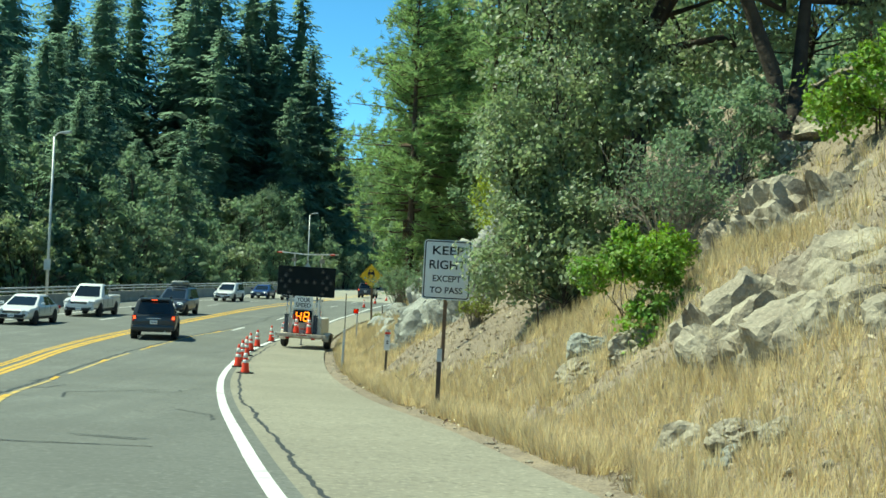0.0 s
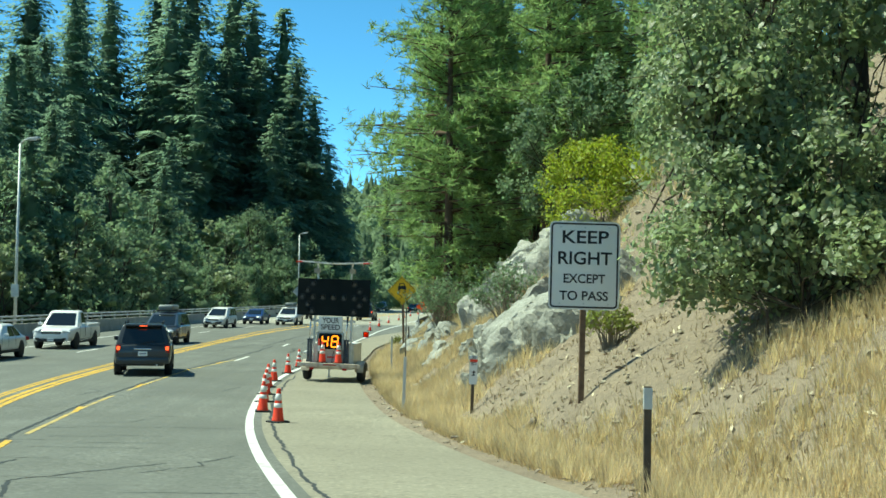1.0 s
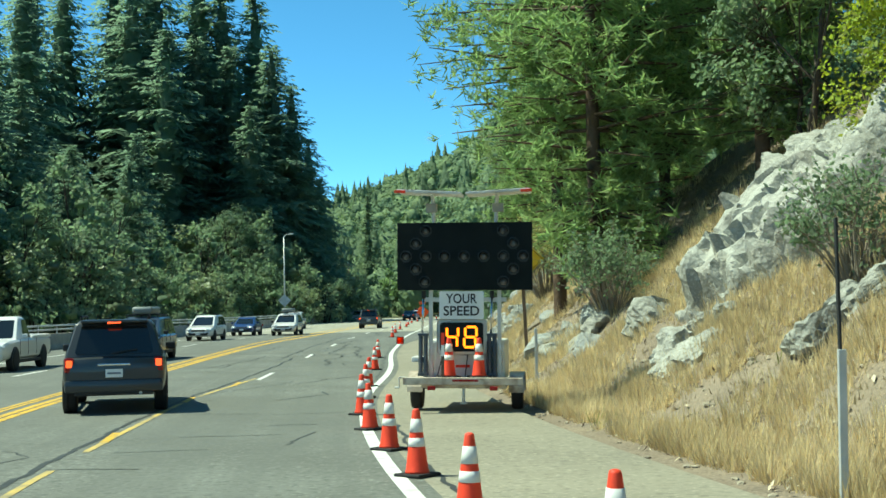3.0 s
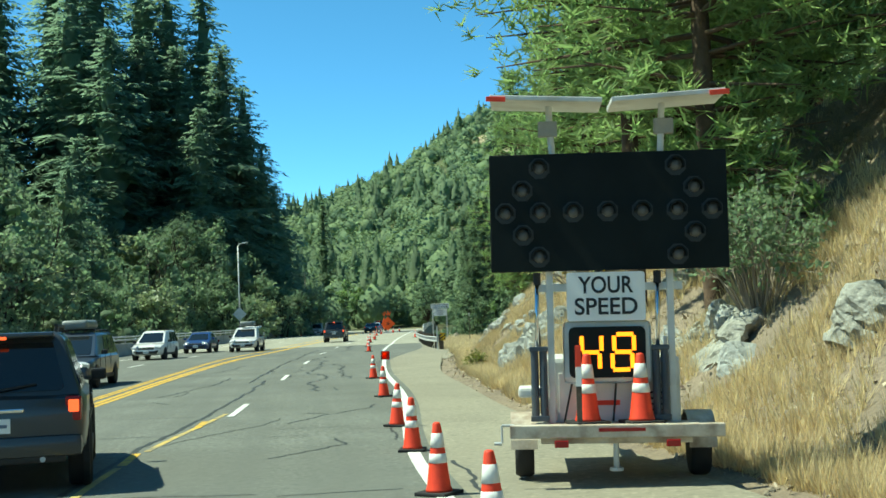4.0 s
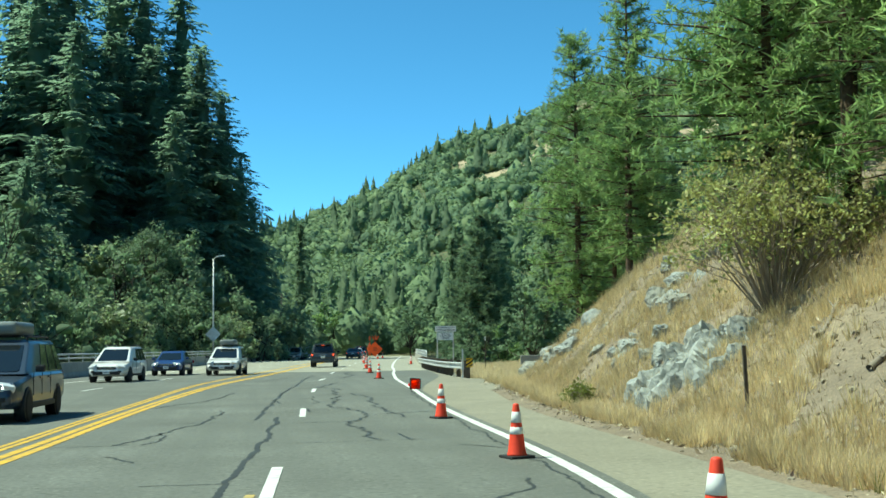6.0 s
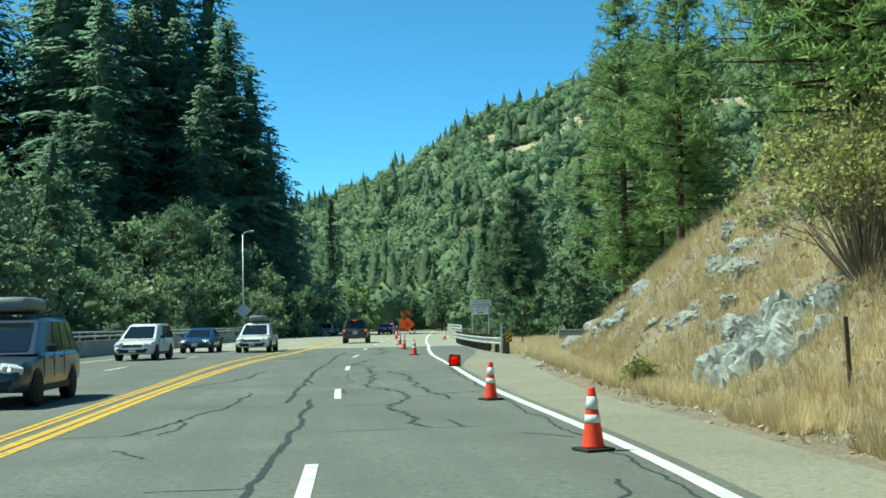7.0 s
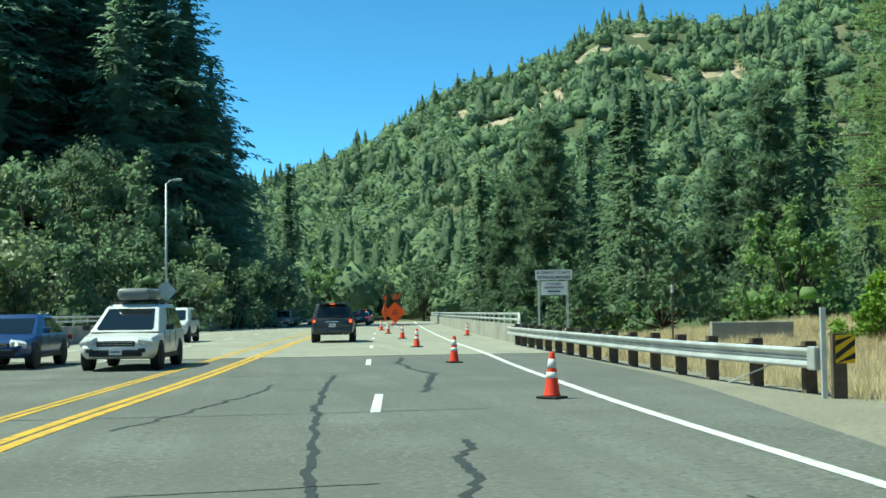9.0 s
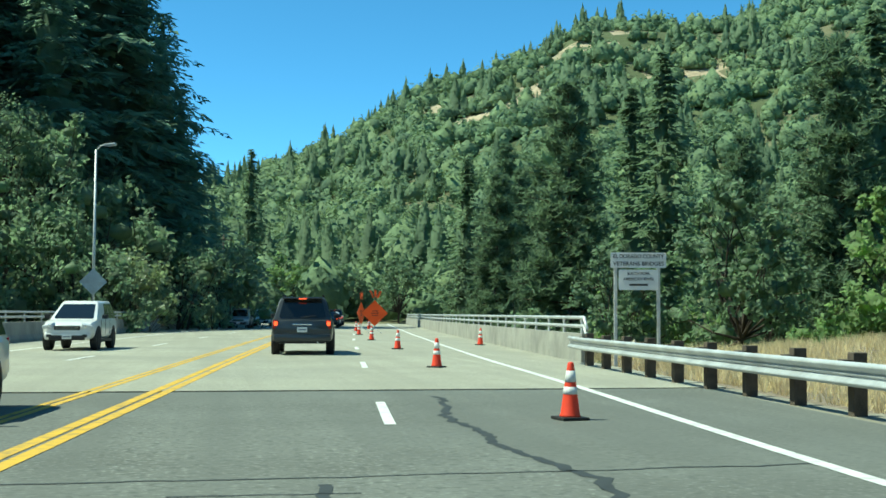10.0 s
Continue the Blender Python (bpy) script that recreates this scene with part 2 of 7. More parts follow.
M_POST_BROWN = material("brown treated timber", (0.19, 0.125, 0.08), 0.9, other=(0.12, 0.08, 0.052), grain=6, spread=1, bump=0.5, bump_scale=25)
M_SIGN_WHITE = material("white reflective sheeting", (0.82, 0.82, 0.79), 0.55, grain=0.8, spread=0.2)
M_BLACK = material("black paint", (0.012, 0.012, 0.013), 0.5, spread=0.2)
M_BOARD = material("matt black panel", (0.010, 0.014, 0.014), 0.85, other=(0.014, 0.019, 0.019), grain=2, spread=0.3, spec=0.12)
M_SIGN_YELLOW = material("yellow reflective sheeting", (0.78, 0.47, 0.015), 0.5, grain=0.8, spread=0.2)
M_ORANGE = material("cone orange", (0.80, 0.055, 0.022), 0.6, other=(0.68, 0.05, 0.022), grain=5, spread=0.5, stains=(0.40, 0.07, 0.03), stain_scale=6, stain_amount=0.35)
M_CONE_WHITE = material("reflective collar", (0.74, 0.73, 0.70), 0.5, grain=4, spread=0.3, stains=(0.42, 0.40, 0.36), stain_scale=5, stain_amount=0.4)
M_RUBBER = material("black rubber", (0.022, 0.022, 0.022), 0.8, grain=5, spread=0.5)
M_SIGN_ORANGE = material("orange sign fabric", (0.90, 0.10, 0.01), 0.6, grain=1, spread=0.3)
M_RED = material("red reflective sheeting", (0.75, 0.015, 0.02), 0.45, grain=2, spread=0.3)
M_BARK = material("dark bark", (0.075, 0.058, 0.042), 0.95, other=(0.04, 0.032, 0.025), grain=2.5, spread=1, bump=0.8, bump_scale=10)
M_BARK_PINE = material("pine bark", (0.13, 0.085, 0.055), 0.95, other=(0.06, 0.042, 0.03), grain=2.5, spread=1, bump=0.8, bump_scale=10)
M_TWIG = material("bare grey twigs", (0.27, 0.23, 0.18), 0.9, grain=3, spread=0.6)
M_LEAF_FIR = material("dark fir needles", (0.18, 0.25, 0.175), 0.85, other=(0.14, 0.20, 0.14), grain=0.25, island=0.15, through_light=0.65, spec=0.1)
M_LEAF_PINE = material("pine needles", (0.25, 0.335, 0.14), 0.7, other=(0.18, 0.255, 0.11), grain=0.4, island=0.25, through_light=0.55, spec=0.3)
M_LEAF_OAK = material("oak leaves", (0.25, 0.30, 0.16), 0.42, other=(0.185, 0.23, 0.12), grain=0.5, island=0.3, through_light=0.5, spec=0.8, bump=0.8, bump_scale=4.0)
M_LEAF_OLIVE = material("grey-olive leaves", (0.205, 0.272, 0.16), 0.65, other=(0.145, 0.205, 0.12), grain=0.4, island=0.25, through_light=0.5, spec=0.35, bump=0.8, bump_scale=3.0)
M_LEAF_BRIGHT = material("bright green leaves", (0.202, 0.305, 0.046), 0.6, other=(0.130, 0.215, 0.039), grain=0.8, island=0.4, through_light=0.35, spec=0.4)
M_LEAF_LIME = material("yellow-green leaves", (0.33, 0.37, 0.06), 0.6, other=(0.23, 0.28, 0.05), grain=0.8, island=0.35, through_light=0.45, spec=0.35)
M_LEAF_FAR = material("far woods foliage", (0.21, 0.278, 0.135), 0.85, other=(0.098, 0.15, 0.09), grain=0.13, island=0.08, through_light=0.2, spec=0.2, bump=0.9, bump_scale=0.8)
M_LEAF_FAR_DARK = material("far fir foliage", (0.165, 0.225, 0.13), 0.85, other=(0.12, 0.17, 0.10), grain=0.09, island=0.08, through_light=0.4, spec=0.2, bump=0.9, bump_scale=0.55)
M_GRASS = material("dry grass", (0.60, 0.505, 0.325), 0.8, other=(0.48, 0.395, 0.24), grain=0.5, island=0.25, through_light=0.45, spec=0.2)
M_GRASS_GREEN = material("green weeds", (0.22, 0.24, 0.07), 0.8, other=(0.15, 0.18, 0.05), grain=0.5, island=0.35, through_light=0.3, spec=0.2)
M_TRAILER = material("white trailer paint", (0.66, 0.66, 0.62), 0.5, grain=1.5, spread=0.3, stains=(0.33, 0.29, 0.23), stain_scale=2.5, stain_amount=0.4)
M_LENS_OFF = material("unlit lamp lens", (0.11, 0.11, 0.105), 0.3, grain=6, spread=0.4)
M_DIGIT = glowing("amber speed digits", (1.0, 0.22, 0.012), 1.5)
M_TAIL = glowing("lit tail lamp", (1.0, 0.10, 0.03), 0.9)
M_HEAD_LIT = glowing("lit headlamp", (1.0, 0.97, 0.9), 3.0)
M_OCTAGON = material("dark grey lamp seat", (0.03, 0.034, 0.034), 0.6, grain=3, spread=0.4)
M_RAM = material("dark blue-grey ram", (0.05, 0.065, 0.085), 0.35, grain=4, spread=0.4, stains=(0.16, 0.15, 0.13), stain_scale=5, stain_amount=0.4)
M_TAIL_OFF = material("red lamp lens", (0.28, 0.01, 0.01), 0.25, grain=4, spread=0.2)
M_HEAD = material("headlamp glass", (0.62, 0.64, 0.66), 0.15, grain=4, spread=0.3)
M_GLASS = glass_dark("tinted car glass", (0.010, 0.013, 0.015))
M_CHROME = material("chrome", (0.7, 0.7, 0.7), 0.15, 1.0, grain=3, spread=0.1)
M_PLASTIC = material("black plastic trim", (0.022, 0.023, 0.024), 0.6, grain=4, spread=0.4)
M_RIM = material("alloy rim", (0.42, 0.42, 0.43), 0.3, 0.8, grain=6, spread=0.3)
M_RUSTY = material("worn tan trailer paint", (0.56, 0.51, 0.42), 0.7, other=(0.42, 0.35, 0.27), grain=3, spread=0.9, stains=(0.16, 0.10, 0.065), stain_scale=4, stain_amount=0.7)
M_LITTER = material("pale litter", (0.66, 0.64, 0.60), 0.7, grain=5)


# ---- building helpers ----
def part(name, bm, mat, parent=None, label="", smooth_shade=False, at=None):
    """Links a bmesh as one mesh object, under a thing where one is given."""
    me = bpy.data.meshes.new(name)
    bm.normal_update()
    bm.to_mesh(me)
    bm.free()
    for m in mat if isinstance(mat, (list, tuple)) else [mat]:
        me.materials.append(m)
    if smooth_shade:
        me.polygons.foreach_set("use_smooth", [True] * len(me.polygons))
    ob = new(name, me)
    if parent is not None:
        ob.parent = parent
    if at is not None:
        ob.matrix_basis = at
    if label:
        ob["label"] = label
    return ob


def arrays(name, verts, faces, mat, parent=None, slots=None, smooth_shade=False, at=None):
    """A mesh object from arrays made by a rule."""
    me = bpy.data.meshes.new(name)
    me.from_pydata([tuple(v) for v in np.asarray(verts, float).tolist()], [], [tuple(f) for f in np.asarray(faces).tolist()] if not isinstance(faces, list) else faces)
    for m in mat if isinstance(mat, (list, tuple)) else [mat]:
        me.materials.append(m)
    if slots is not None:
        me.polygons.foreach_set("material_index", np.asarray(slots, np.int32))
    if smooth_shade:
        me.polygons.foreach_set("use_smooth", [True] * len(me.polygons))
    me.update()
    ob = new(name, me)
    if parent is not None:
        ob.parent = parent
    if at is not None:
        ob.matrix_basis = at
    return ob


def box(bm, x, y, z, sx, sy, sz, bevel=0.0, turn=None):
    """A box by its centre and size, with bevelled edges."""
    m = Matrix.Translation((x, y, z)) @ (turn if turn is not None else Matrix()) @ Matrix.Diagonal((sx, sy, sz, 1))
    made = bmesh.ops.create_cube(bm, size=1, matrix=m)["verts"]
    if bevel:
        edges = list({e for v in made for e in v.link_edges})
        bmesh.ops.bevel(bm, geom=edges, offset=bevel, segments=2, affect="EDGES", profile=0.6)
    return bm


def rod(bm, a, b, r0, r1=None, sides=10):
    """A tapered round bar from a to b."""
    a, b = Vector(a), Vector(b)
    m = Matrix.Translation((a + b) / 2) @ (b - a).to_track_quat("Z", "Y").to_matrix().to_4x4()
    bmesh.ops.create_cone(bm, cap_ends=True, segments=sides, radius1=r0, radius2=r0 if r1 is None else r1, depth=(b - a).length, matrix=m)
    return bm


def tube(bm, points, r, sides=8):
    """A round bar along a line of points, in one piece."""
    pts = [Vector(p) for p in points]
    loops = []
    for k, p in enumerate(pts):
        way = (pts[min(k + 1, len(pts) - 1)] - pts[max(k - 1, 0)]).normalized()
        across = way.cross(Vector((0, 0, 1))).normalized()
        up = across.cross(way)
        loops.append([bm.verts.new(p + r * (math.cos(2 * math.pi * q / sides) * across + math.sin(2 * math.pi * q / sides) * up)) for q in range(sides)])
    for a, b in zip(loops, loops[1:]):
        for q in range(sides):
            bm.faces.new((a[q], a[(q + 1) % sides], b[(q + 1) % sides], b[q]))
    bm.faces.new(loops[0][::-1])
    bm.faces.new(loops[-1])
    return bm


def plate(bm, outline, y0, y1):
    """A flat plate: an outline in x and z, from y0 to y1."""
    front = [bm.verts.new((x, y0, z)) for x, z in outline]
    rear = [bm.verts.new((x, y1, z)) for x, z in outline]
    bm.faces.new(front)
    bm.faces.new(rear[::-1])
    for i in range(len(front)):
        j = (i + 1) % len(front)
        bm.faces.new((front[j], front[i], rear[i], rear[j]))
    return bm


def rounded(w, h, r, cx=0.0, cz=0.0, steps=4):
    out = []
    for sx, sz, a0 in ((1, 1, 0), (-1, 1, 90), (-1, -1, 180), (1, -1, 270)):
        for k in range(steps + 1):
            a = radians(a0 + 90 * k / steps)
            out.append((cx + sx * (w / 2 - r) + r * math.cos(a), cz + sz * (h / 2 - r) + r * math.sin(a)))
    return out


def lathe(bm, rings, sides=16):
    """A turned body from rings of (radius, height)."""
    loops = []
    for r, z in rings:
        loops.append([bm.verts.new((r * math.cos(2 * math.pi * k / sides), r * math.sin(2 * math.pi * k / sides), z)) for k in range(sides)])
    for a, b in zip(loops, loops[1:]):
        for k in range(sides):
            bm.faces.new((a[k], a[(k + 1) % sides], b[(k + 1) % sides], b[k]))
    if rings[0][0] > 1e-4:
        bm.faces.new(loops[0][::-1])
    bm.faces.new(loops[-1])
    return bm


def writing(text, size, mat, parent, at, width=None, name="lettering", depth=0.002):
    """Letters as a mesh, standing in the x-z plane, centred, facing -y."""
    cu = bpy.data.curves.new(name, "FONT")
    cu.body, cu.size, cu.align_x, cu.align_y, cu.extrude = text, size, "CENTER", "CENTER", depth
    cu.offset = 0.016 * size
    tmp = new(name, cu)
    me = bpy.data.meshes.new_from_object(tmp.evaluated_get(bpy.context.evaluated_depsgraph_get()))
    bpy.data.objects.remove(tmp)
    co = np.empty(len(me.vertices) * 3)
    me.vertices.foreach_get("co", co)
    co = co.reshape(-1, 3)
    if width:
        co[:, 0] *= width / max(1e-6, np.ptp(co[:, 0]))
    me.vertices.foreach_set("co", np.stack([co[:, 0], -co[:, 2], co[:, 1]], 1).ravel())
    me.materials.clear()
    me.materials.append(mat)
    ob = new(name, me)
    ob.parent = parent
    ob.matrix_basis = at
    return ob


def thing(name, label, category, group="", kind="", at=None):
    ob = new(name)
    ob.empty_display_size = 0.2
    if at is not None:
        ob.matrix_basis = at
    return tagged(ob, label, category, group, kind)


rng = np.random.RandomState(7)


# ---- ground, road and bridge ----
def spaced(*spans):
    """Coordinates with a step that changes: (from, to, step) one after another."""
    out = []
    for a, b, s in spans:
        out += list(np.arange(a, b, s))
    return np.array(out + [spans[-1][1]], float)


def build_ground():
    xs = spaced((-900, -200, 50), (-200, -60, 10), (-60, -24, 3), (-24, 4, 1.5), (4, 26, 0.4), (26, 60, 2), (60, 280, 6), (280, 460, 14), (460, 1400, 60))
    ys = spaced((-500, -120, 40), (-120, -64, 4), (-64, 48, 0.5), (48, 110, 1.5), (110, 220, 4), (220, 360, 12), (360, 640, 6), (640, 720, 12), (720, 2400, 120))
    gx, gy = np.meshgrid(xs, ys)
    z = land_z(gx, gy)
    jig = 0.05 * waves(gx, gy, 0.9, 11) * smooth(0.3, 2, gx - on(PAVED, gy)) * (gy < 60)
    v = np.stack([gx, gy, z + jig], -1).reshape(-1, 3)
    nx, ny = len(xs), len(ys)
    i = (np.arange(ny - 1)[:, None] * nx + np.arange(nx - 1)[None]).ravel()
    f = np.stack([i, i + 1, i + 1 + nx, i + nx], 1)
    cy, cx = gy[:-1, :-1].ravel(), gx[:-1, :-1].ravel()
    wooded = ((cy > 88) & (cx - on(PAVED, cy) > -40)) | (cx < on(BARRIER, cy) - 3) | (cx > 45) | (cy > 150)
    ob = arrays("ground", v, f, [M_EARTH, M_FOREST_FLOOR, M_SCAR], slots=np.where(scar(cx, cy), 2, wooded.astype(int)), smooth_shade=True)
    return tagged(ob, "dry tan earth bank and wooded valley slopes beside a highway", "ground", kind="structure")


build_ground()


def ribbon(name, y0, y1, left, right, mat, lift, label, category, step=1.0, kind="structure", thick=0.0, parent=None):
    """A strip of road between two curves x(y), laid a little above the road's height."""
    ys = np.arange(y0, y1 + 1e-6, step)
    xl, xr = left(ys), right(ys)
    cols = 1 if np.max(xr - xl) < 1.0 else 6
    v, f = [], []
    for c in range(cols + 1):
        x = xl + (xr - xl) * c / cols
        v.append(np.stack([x, ys, road_z(x, ys) + lift], 1))
    v = np.concatenate(v)
    n = len(ys)
    for c in range(cols):
        k = c * n + np.arange(n - 1)
        f.append(np.stack([k, k + n, k + n + 1, k + 1], 1))
    f = np.concatenate(f)
    if thick:
        low = v - (0, 0, thick)
        m = len(v)
        f2 = f[:, ::-1] + m
        edge = []
        for c in (0, cols):
            k = c * n + np.arange(n - 1)
            q = np.stack([k, k + 1, k + 1 + m, k + m], 1)
            edge.append(q if c == 0 else q[:, ::-1])
        ends = [[c * n, c * n + m, (c + 1) * n + m, (c + 1) * n] for c in range(cols)] + [[c * n + n - 1, (c + 1) * n + n - 1, (c + 1) * n + n - 1 + m, c * n + n - 1 + m] for c in range(cols)]
        v, f = np.concatenate([v, low]), np.concatenate([f, f2, *edge, np.array(ends)])
    ob = arrays(name, v, f, mat, parent=parent, smooth_shade=False)
    return tagged(ob, label, category, kind=kind) if label else ob


def shifted(table, dx):
    return lambda y: on(table, y) + dx


JOINT = 71.3
ribbon("road", -78, JOINT, shifted(BARRIER, 0.2), shifted(LINE, 0.25), M_ASPHALT, 0.0, "patched grey asphalt highway with dark crack sealant", "road")
ribbon("shoulder", -78, JOINT, shifted(LINE, 0.25), shifted(PAVED, 0.0), M_SHOULDER, 0.0, "pale dusty paved road shoulder with gravelly edge", "shoulder")
deck = ribbon("bridge_deck", JOINT + 0.02, 258, shifted(BARRIER, 0.2), shifted(PAVED, 0.0), M_DECK, 0.002, "pale worn concrete bridge deck", "bridge deck", thick=0.5)


def build_turnout():
    """The dusty drive that leaves the shoulder before the guardrail's end."""
    ys, us = np.arange(36, 66.1, 1.0), np.linspace(0, 1, 9)
    reach = 11.0 * np.exp(-((ys - 51) / 6.5) ** 2) + 0.4
    gx = on(PAVED, ys)[:, None] - 0.02 + reach[:, None] * us[None]
    gy = np.repeat(ys[:, None], 9, 1)
    gz = np.maximum(land_z(gx, gy) + 0.03, np.where(us[None] < 0.01, road_z(gx, gy) - 0.004, -9))
    v = np.stack([gx, gy, gz], -1).reshape(-1, 3)
    i = (np.arange(len(ys) - 1)[:, None] * 9 + np.arange(8)[None]).ravel()
    ob = arrays("turnout", v, np.stack([i, i + 1, i + 10, i + 9], 1), M_SHOULDER, smooth_shade=True)
    return tagged(ob, "dusty gravel turnout behind the guardrail", "turnout", kind="structure")


build_turnout()
ribbon("edge_line", -78, 255, shifted(LINE, -0.085), shifted(LINE, 0.085), M_WHITE_PAINT, 0.006, "solid white edge line painted on asphalt", "road marking")
for near, far, w in ((-0.12, -0.12, 0.08), (0.10, 0.10, 0.08), (0.42, 1.05, 0.055), (0.58, 1.21, 0.05)):
    def strand(side, near=near, far=far, w=w):
        return lambda y: on(MIDDLE, y) - (near + (far - near) * smooth(24, 62, y)) + side * w
    ribbon("centre_line", -78, 255, strand(-1), strand(1), M_YELLOW_PAINT, 0.006, "double yellow centre line painted on the road", "road marking")
ribbon("far_edge_line", -78, 255, shifted(MIDDLE, -8.1), shifted(MIDDLE, -7.95), M_WHITE_PAINT, 0.006, "solid white edge line beside the oncoming lanes", "road marking")


def lane_mark(y, x, length=3.6, width=0.14, mat=M_WHITE_PAINT):
    ob = ribbon("lane_mark", y - length / 2, y + length / 2, lambda q: x + slope_at(y) * (q - y) - width / 2, lambda q: x + slope_at(y) * (q - y) + width / 2, mat, 0.007, "", "", step=length / 4)
    return tagged(ob, "painted broken lane line dash on worn road", "road marking", "lane line dashes", kind="structure")


def slope_at(y):
    return float(on(MIDDLE, y + 2) - on(MIDDLE, y - 2)) / 4


for k in range(14):
    y = 8.0 + 14.65 * k
    lane_mark(y, float(on(LANE, y)))
    lane_mark(y + 5, float(on(MIDDLE, y + 5) - 4.35))
for k in range(4):
    y = -48 + 8.2 * k
    lane_mark(y, float(on(MIDDLE, y) - 4.35), 2.4)
for y in (-34.0, -26.0, -17.5, -9.0, -1.0, 4.5):
    lane_mark(y, float(on(LANE, y)) - 0.15, 1.5, 0.13, M_YELLOW_PAINT)


ribbon("shoulder_patch", 30, JOINT, shifted(LINE, 0.09), lambda y: on(LINE, y) + 0.12 + (on(PAVED, y) - on(LINE, y) - 0.67) * smooth(31, 60, y), M_ASPHALT, 0.005, "grey patched shoulder asphalt before the bridge", "road")
for y0, y1 in ((-40, -27), (-24, -13), (-11, -2), (0, 7)):
    ribbon("worn_line", y0, y1, shifted(LANE, -0.16), shifted(LANE, -0.06), M_YELLOW_WORN, 0.006, "worn yellow line beside a tar-sealed seam", "road marking", step=0.5)


def crack(points, width=0.09, wander=0.12, branches=0):
    """A sealed crack: a wandering strip of tar on the road."""
    width *= 0.72
    pts = [np.array(points[0], float)]
    drift = np.zeros(3)
    for a, b in zip(points, points[1:]):
        a, b = np.array(a, float), np.array(b, float)
        n = max(3, int(np.hypot(*(b - a)) / 0.14))
        side = np.array([-(b - a)[1], (b - a)[0]]) / np.hypot(*(b - a))
        for i in range(1, n + 1):
            drift = np.array([0.90, 0.72, 0.3]) * drift + rng.normal(0, wander, 3) * (0.42, 0.34, 0.18)
            pts.append(a + (b - a) * i / n + side * drift.sum())
    pts = np.array(pts)
    t = np.gradient(pts, axis=0)
    t /= np.maximum(1e-6, np.hypot(t[:, 0], t[:, 1]))[:, None]
    side = np.stack([-t[:, 1], t[:, 0]], 1)
    w = width * (0.55 + 0.9 * np.convolve(rng.rand(len(pts) + 4), np.ones(5) / 5, 'valid')) / 2
    l, r = pts + side * w[:, None], pts - side * w[:, None]
    v = np.concatenate([np.c_[l, road_z(l[:, 0], l[:, 1]) + 0.004], np.c_[r, road_z(r[:, 0], r[:, 1]) + 0.004]])
    n = len(pts)
    k = np.arange(n - 1)
    ob = arrays("sealed_crack", v, np.stack([k, k + 1, k + 1 + n, k + n], 1), M_TAR)
    return tagged(ob, "dark tar-sealed crack wandering across grey asphalt", "road crack", "sealed cracks", kind="structure")


# the long seams between lanes, and the web of cracks
crack([(float(on(LINE, y)) + 0.45, y) for y in range(-60, -2, 3)], 0.08, 0.03)
crack([(float(on(LANE, y)) - 0.3 - 0.25 * float(smooth(0, 10, y)), y) for y in range(-60, 23, 3)], 0.12, 0.03)
crack([(float(on(LANE, y) - 0.95), y) for y in range(20, 44, 3)], 0.12, 0.03)
crack([(float(on(LANE, y) - 0.85), y) for y in range(42, 62, 3)], 0.12, 0.03)
crack([(float(on(LINE, y) - 0.2), y) for y in range(0, 40, 4)], 0.05, 0.05)
crack([(4.1, 54.0), (5.2, 60.0), (5.0, 64.0), (5.6, 69.5)], 0.16, 0.06)
crack([(2.6, 33.0), (2.9, 38.0), (2.4, 41.0), (3.4, 46.5)], 0.13, 0.07)
crack([(2.2, 14.0), (2.0, 18.0), (2.7, 21.0), (2.2, 26.0), (2.6, 32.0)], 0.10, 0.08)
crack([(3.3, 20.0), (3.0, 24.0), (3.5, 30.0), (3.2, 34.0)], 0.10, 0.07)
crack([(-2.0, 14.0), (-0.9, 19.0), (-0.6, 24.0)], 0.09, 0.06)
crack([(-2.4, 26.0), (-1.2, 30.0), (-0.6, 36.0)], 0.09, 0.06)
crack([(-0.4, 48.5), (1.2, 54.0), (1.6, 57.0)], 0.09, 0.06)
crack([(-6.5, 60.6), (0.0, 60.3), (10.2, 60.7)], 0.06, 0.03)
crack([(-3.0, 50.4), (2.0, 50.2), (4.5, 50.4)], 0.05, 0.03)
for k in range(80):
    y = rng.uniform(-50, 60)
    x0 = rng.uniform(float(on(MIDDLE, y)) + 0.3, float(on(LINE, y)) - 0.3)
    if rng.rand() < 0.62:
        crack([(x0 - rng.uniform(0.3, 1.1), y), (x0 + rng.uniform(0.3, 1.2), y + rng.normal(0, 0.12))], 0.04, 0.03)
    else:
        p = [(x0, y)]
        for _ in range(rng.randint(1, 4)):
            p.append((p[-1][0] + rng.normal(0, 0.5), p[-1][1] + rng.uniform(0.5, 1.8)))
        crack(p, rng.uniform(0.04, 0.08), 0.05)


def wall_profile(name, y0, y1, line, profile, mat, label, category, step=2.0, side=1.0):
    """A wall with an outline (offset, height) drawn along a curve x(y)."""
    ys = np.arange(y0, y1 + 1e-6, step)
    xs = line(ys)
    v, f = [], []
    m = len(profile)
    for x, y in zip(xs, ys):
        z = float(road_z(x, y))
        for o, h in profile:
            v.append((x + side * o, y, z + h))
    for i in range(len(ys) - 1):
        for j in range(m):
            a, b = i * m + j, i * m + (j + 1) % m
            f.append((a, b, b + m, a + m))
    f += [tuple(range(m))[::-1], tuple((len(ys) - 1) * m + j for j in range(m))]
    ob = arrays(name, v, f, mat)
    return tagged(ob, label, category, kind="structure") if label else ob


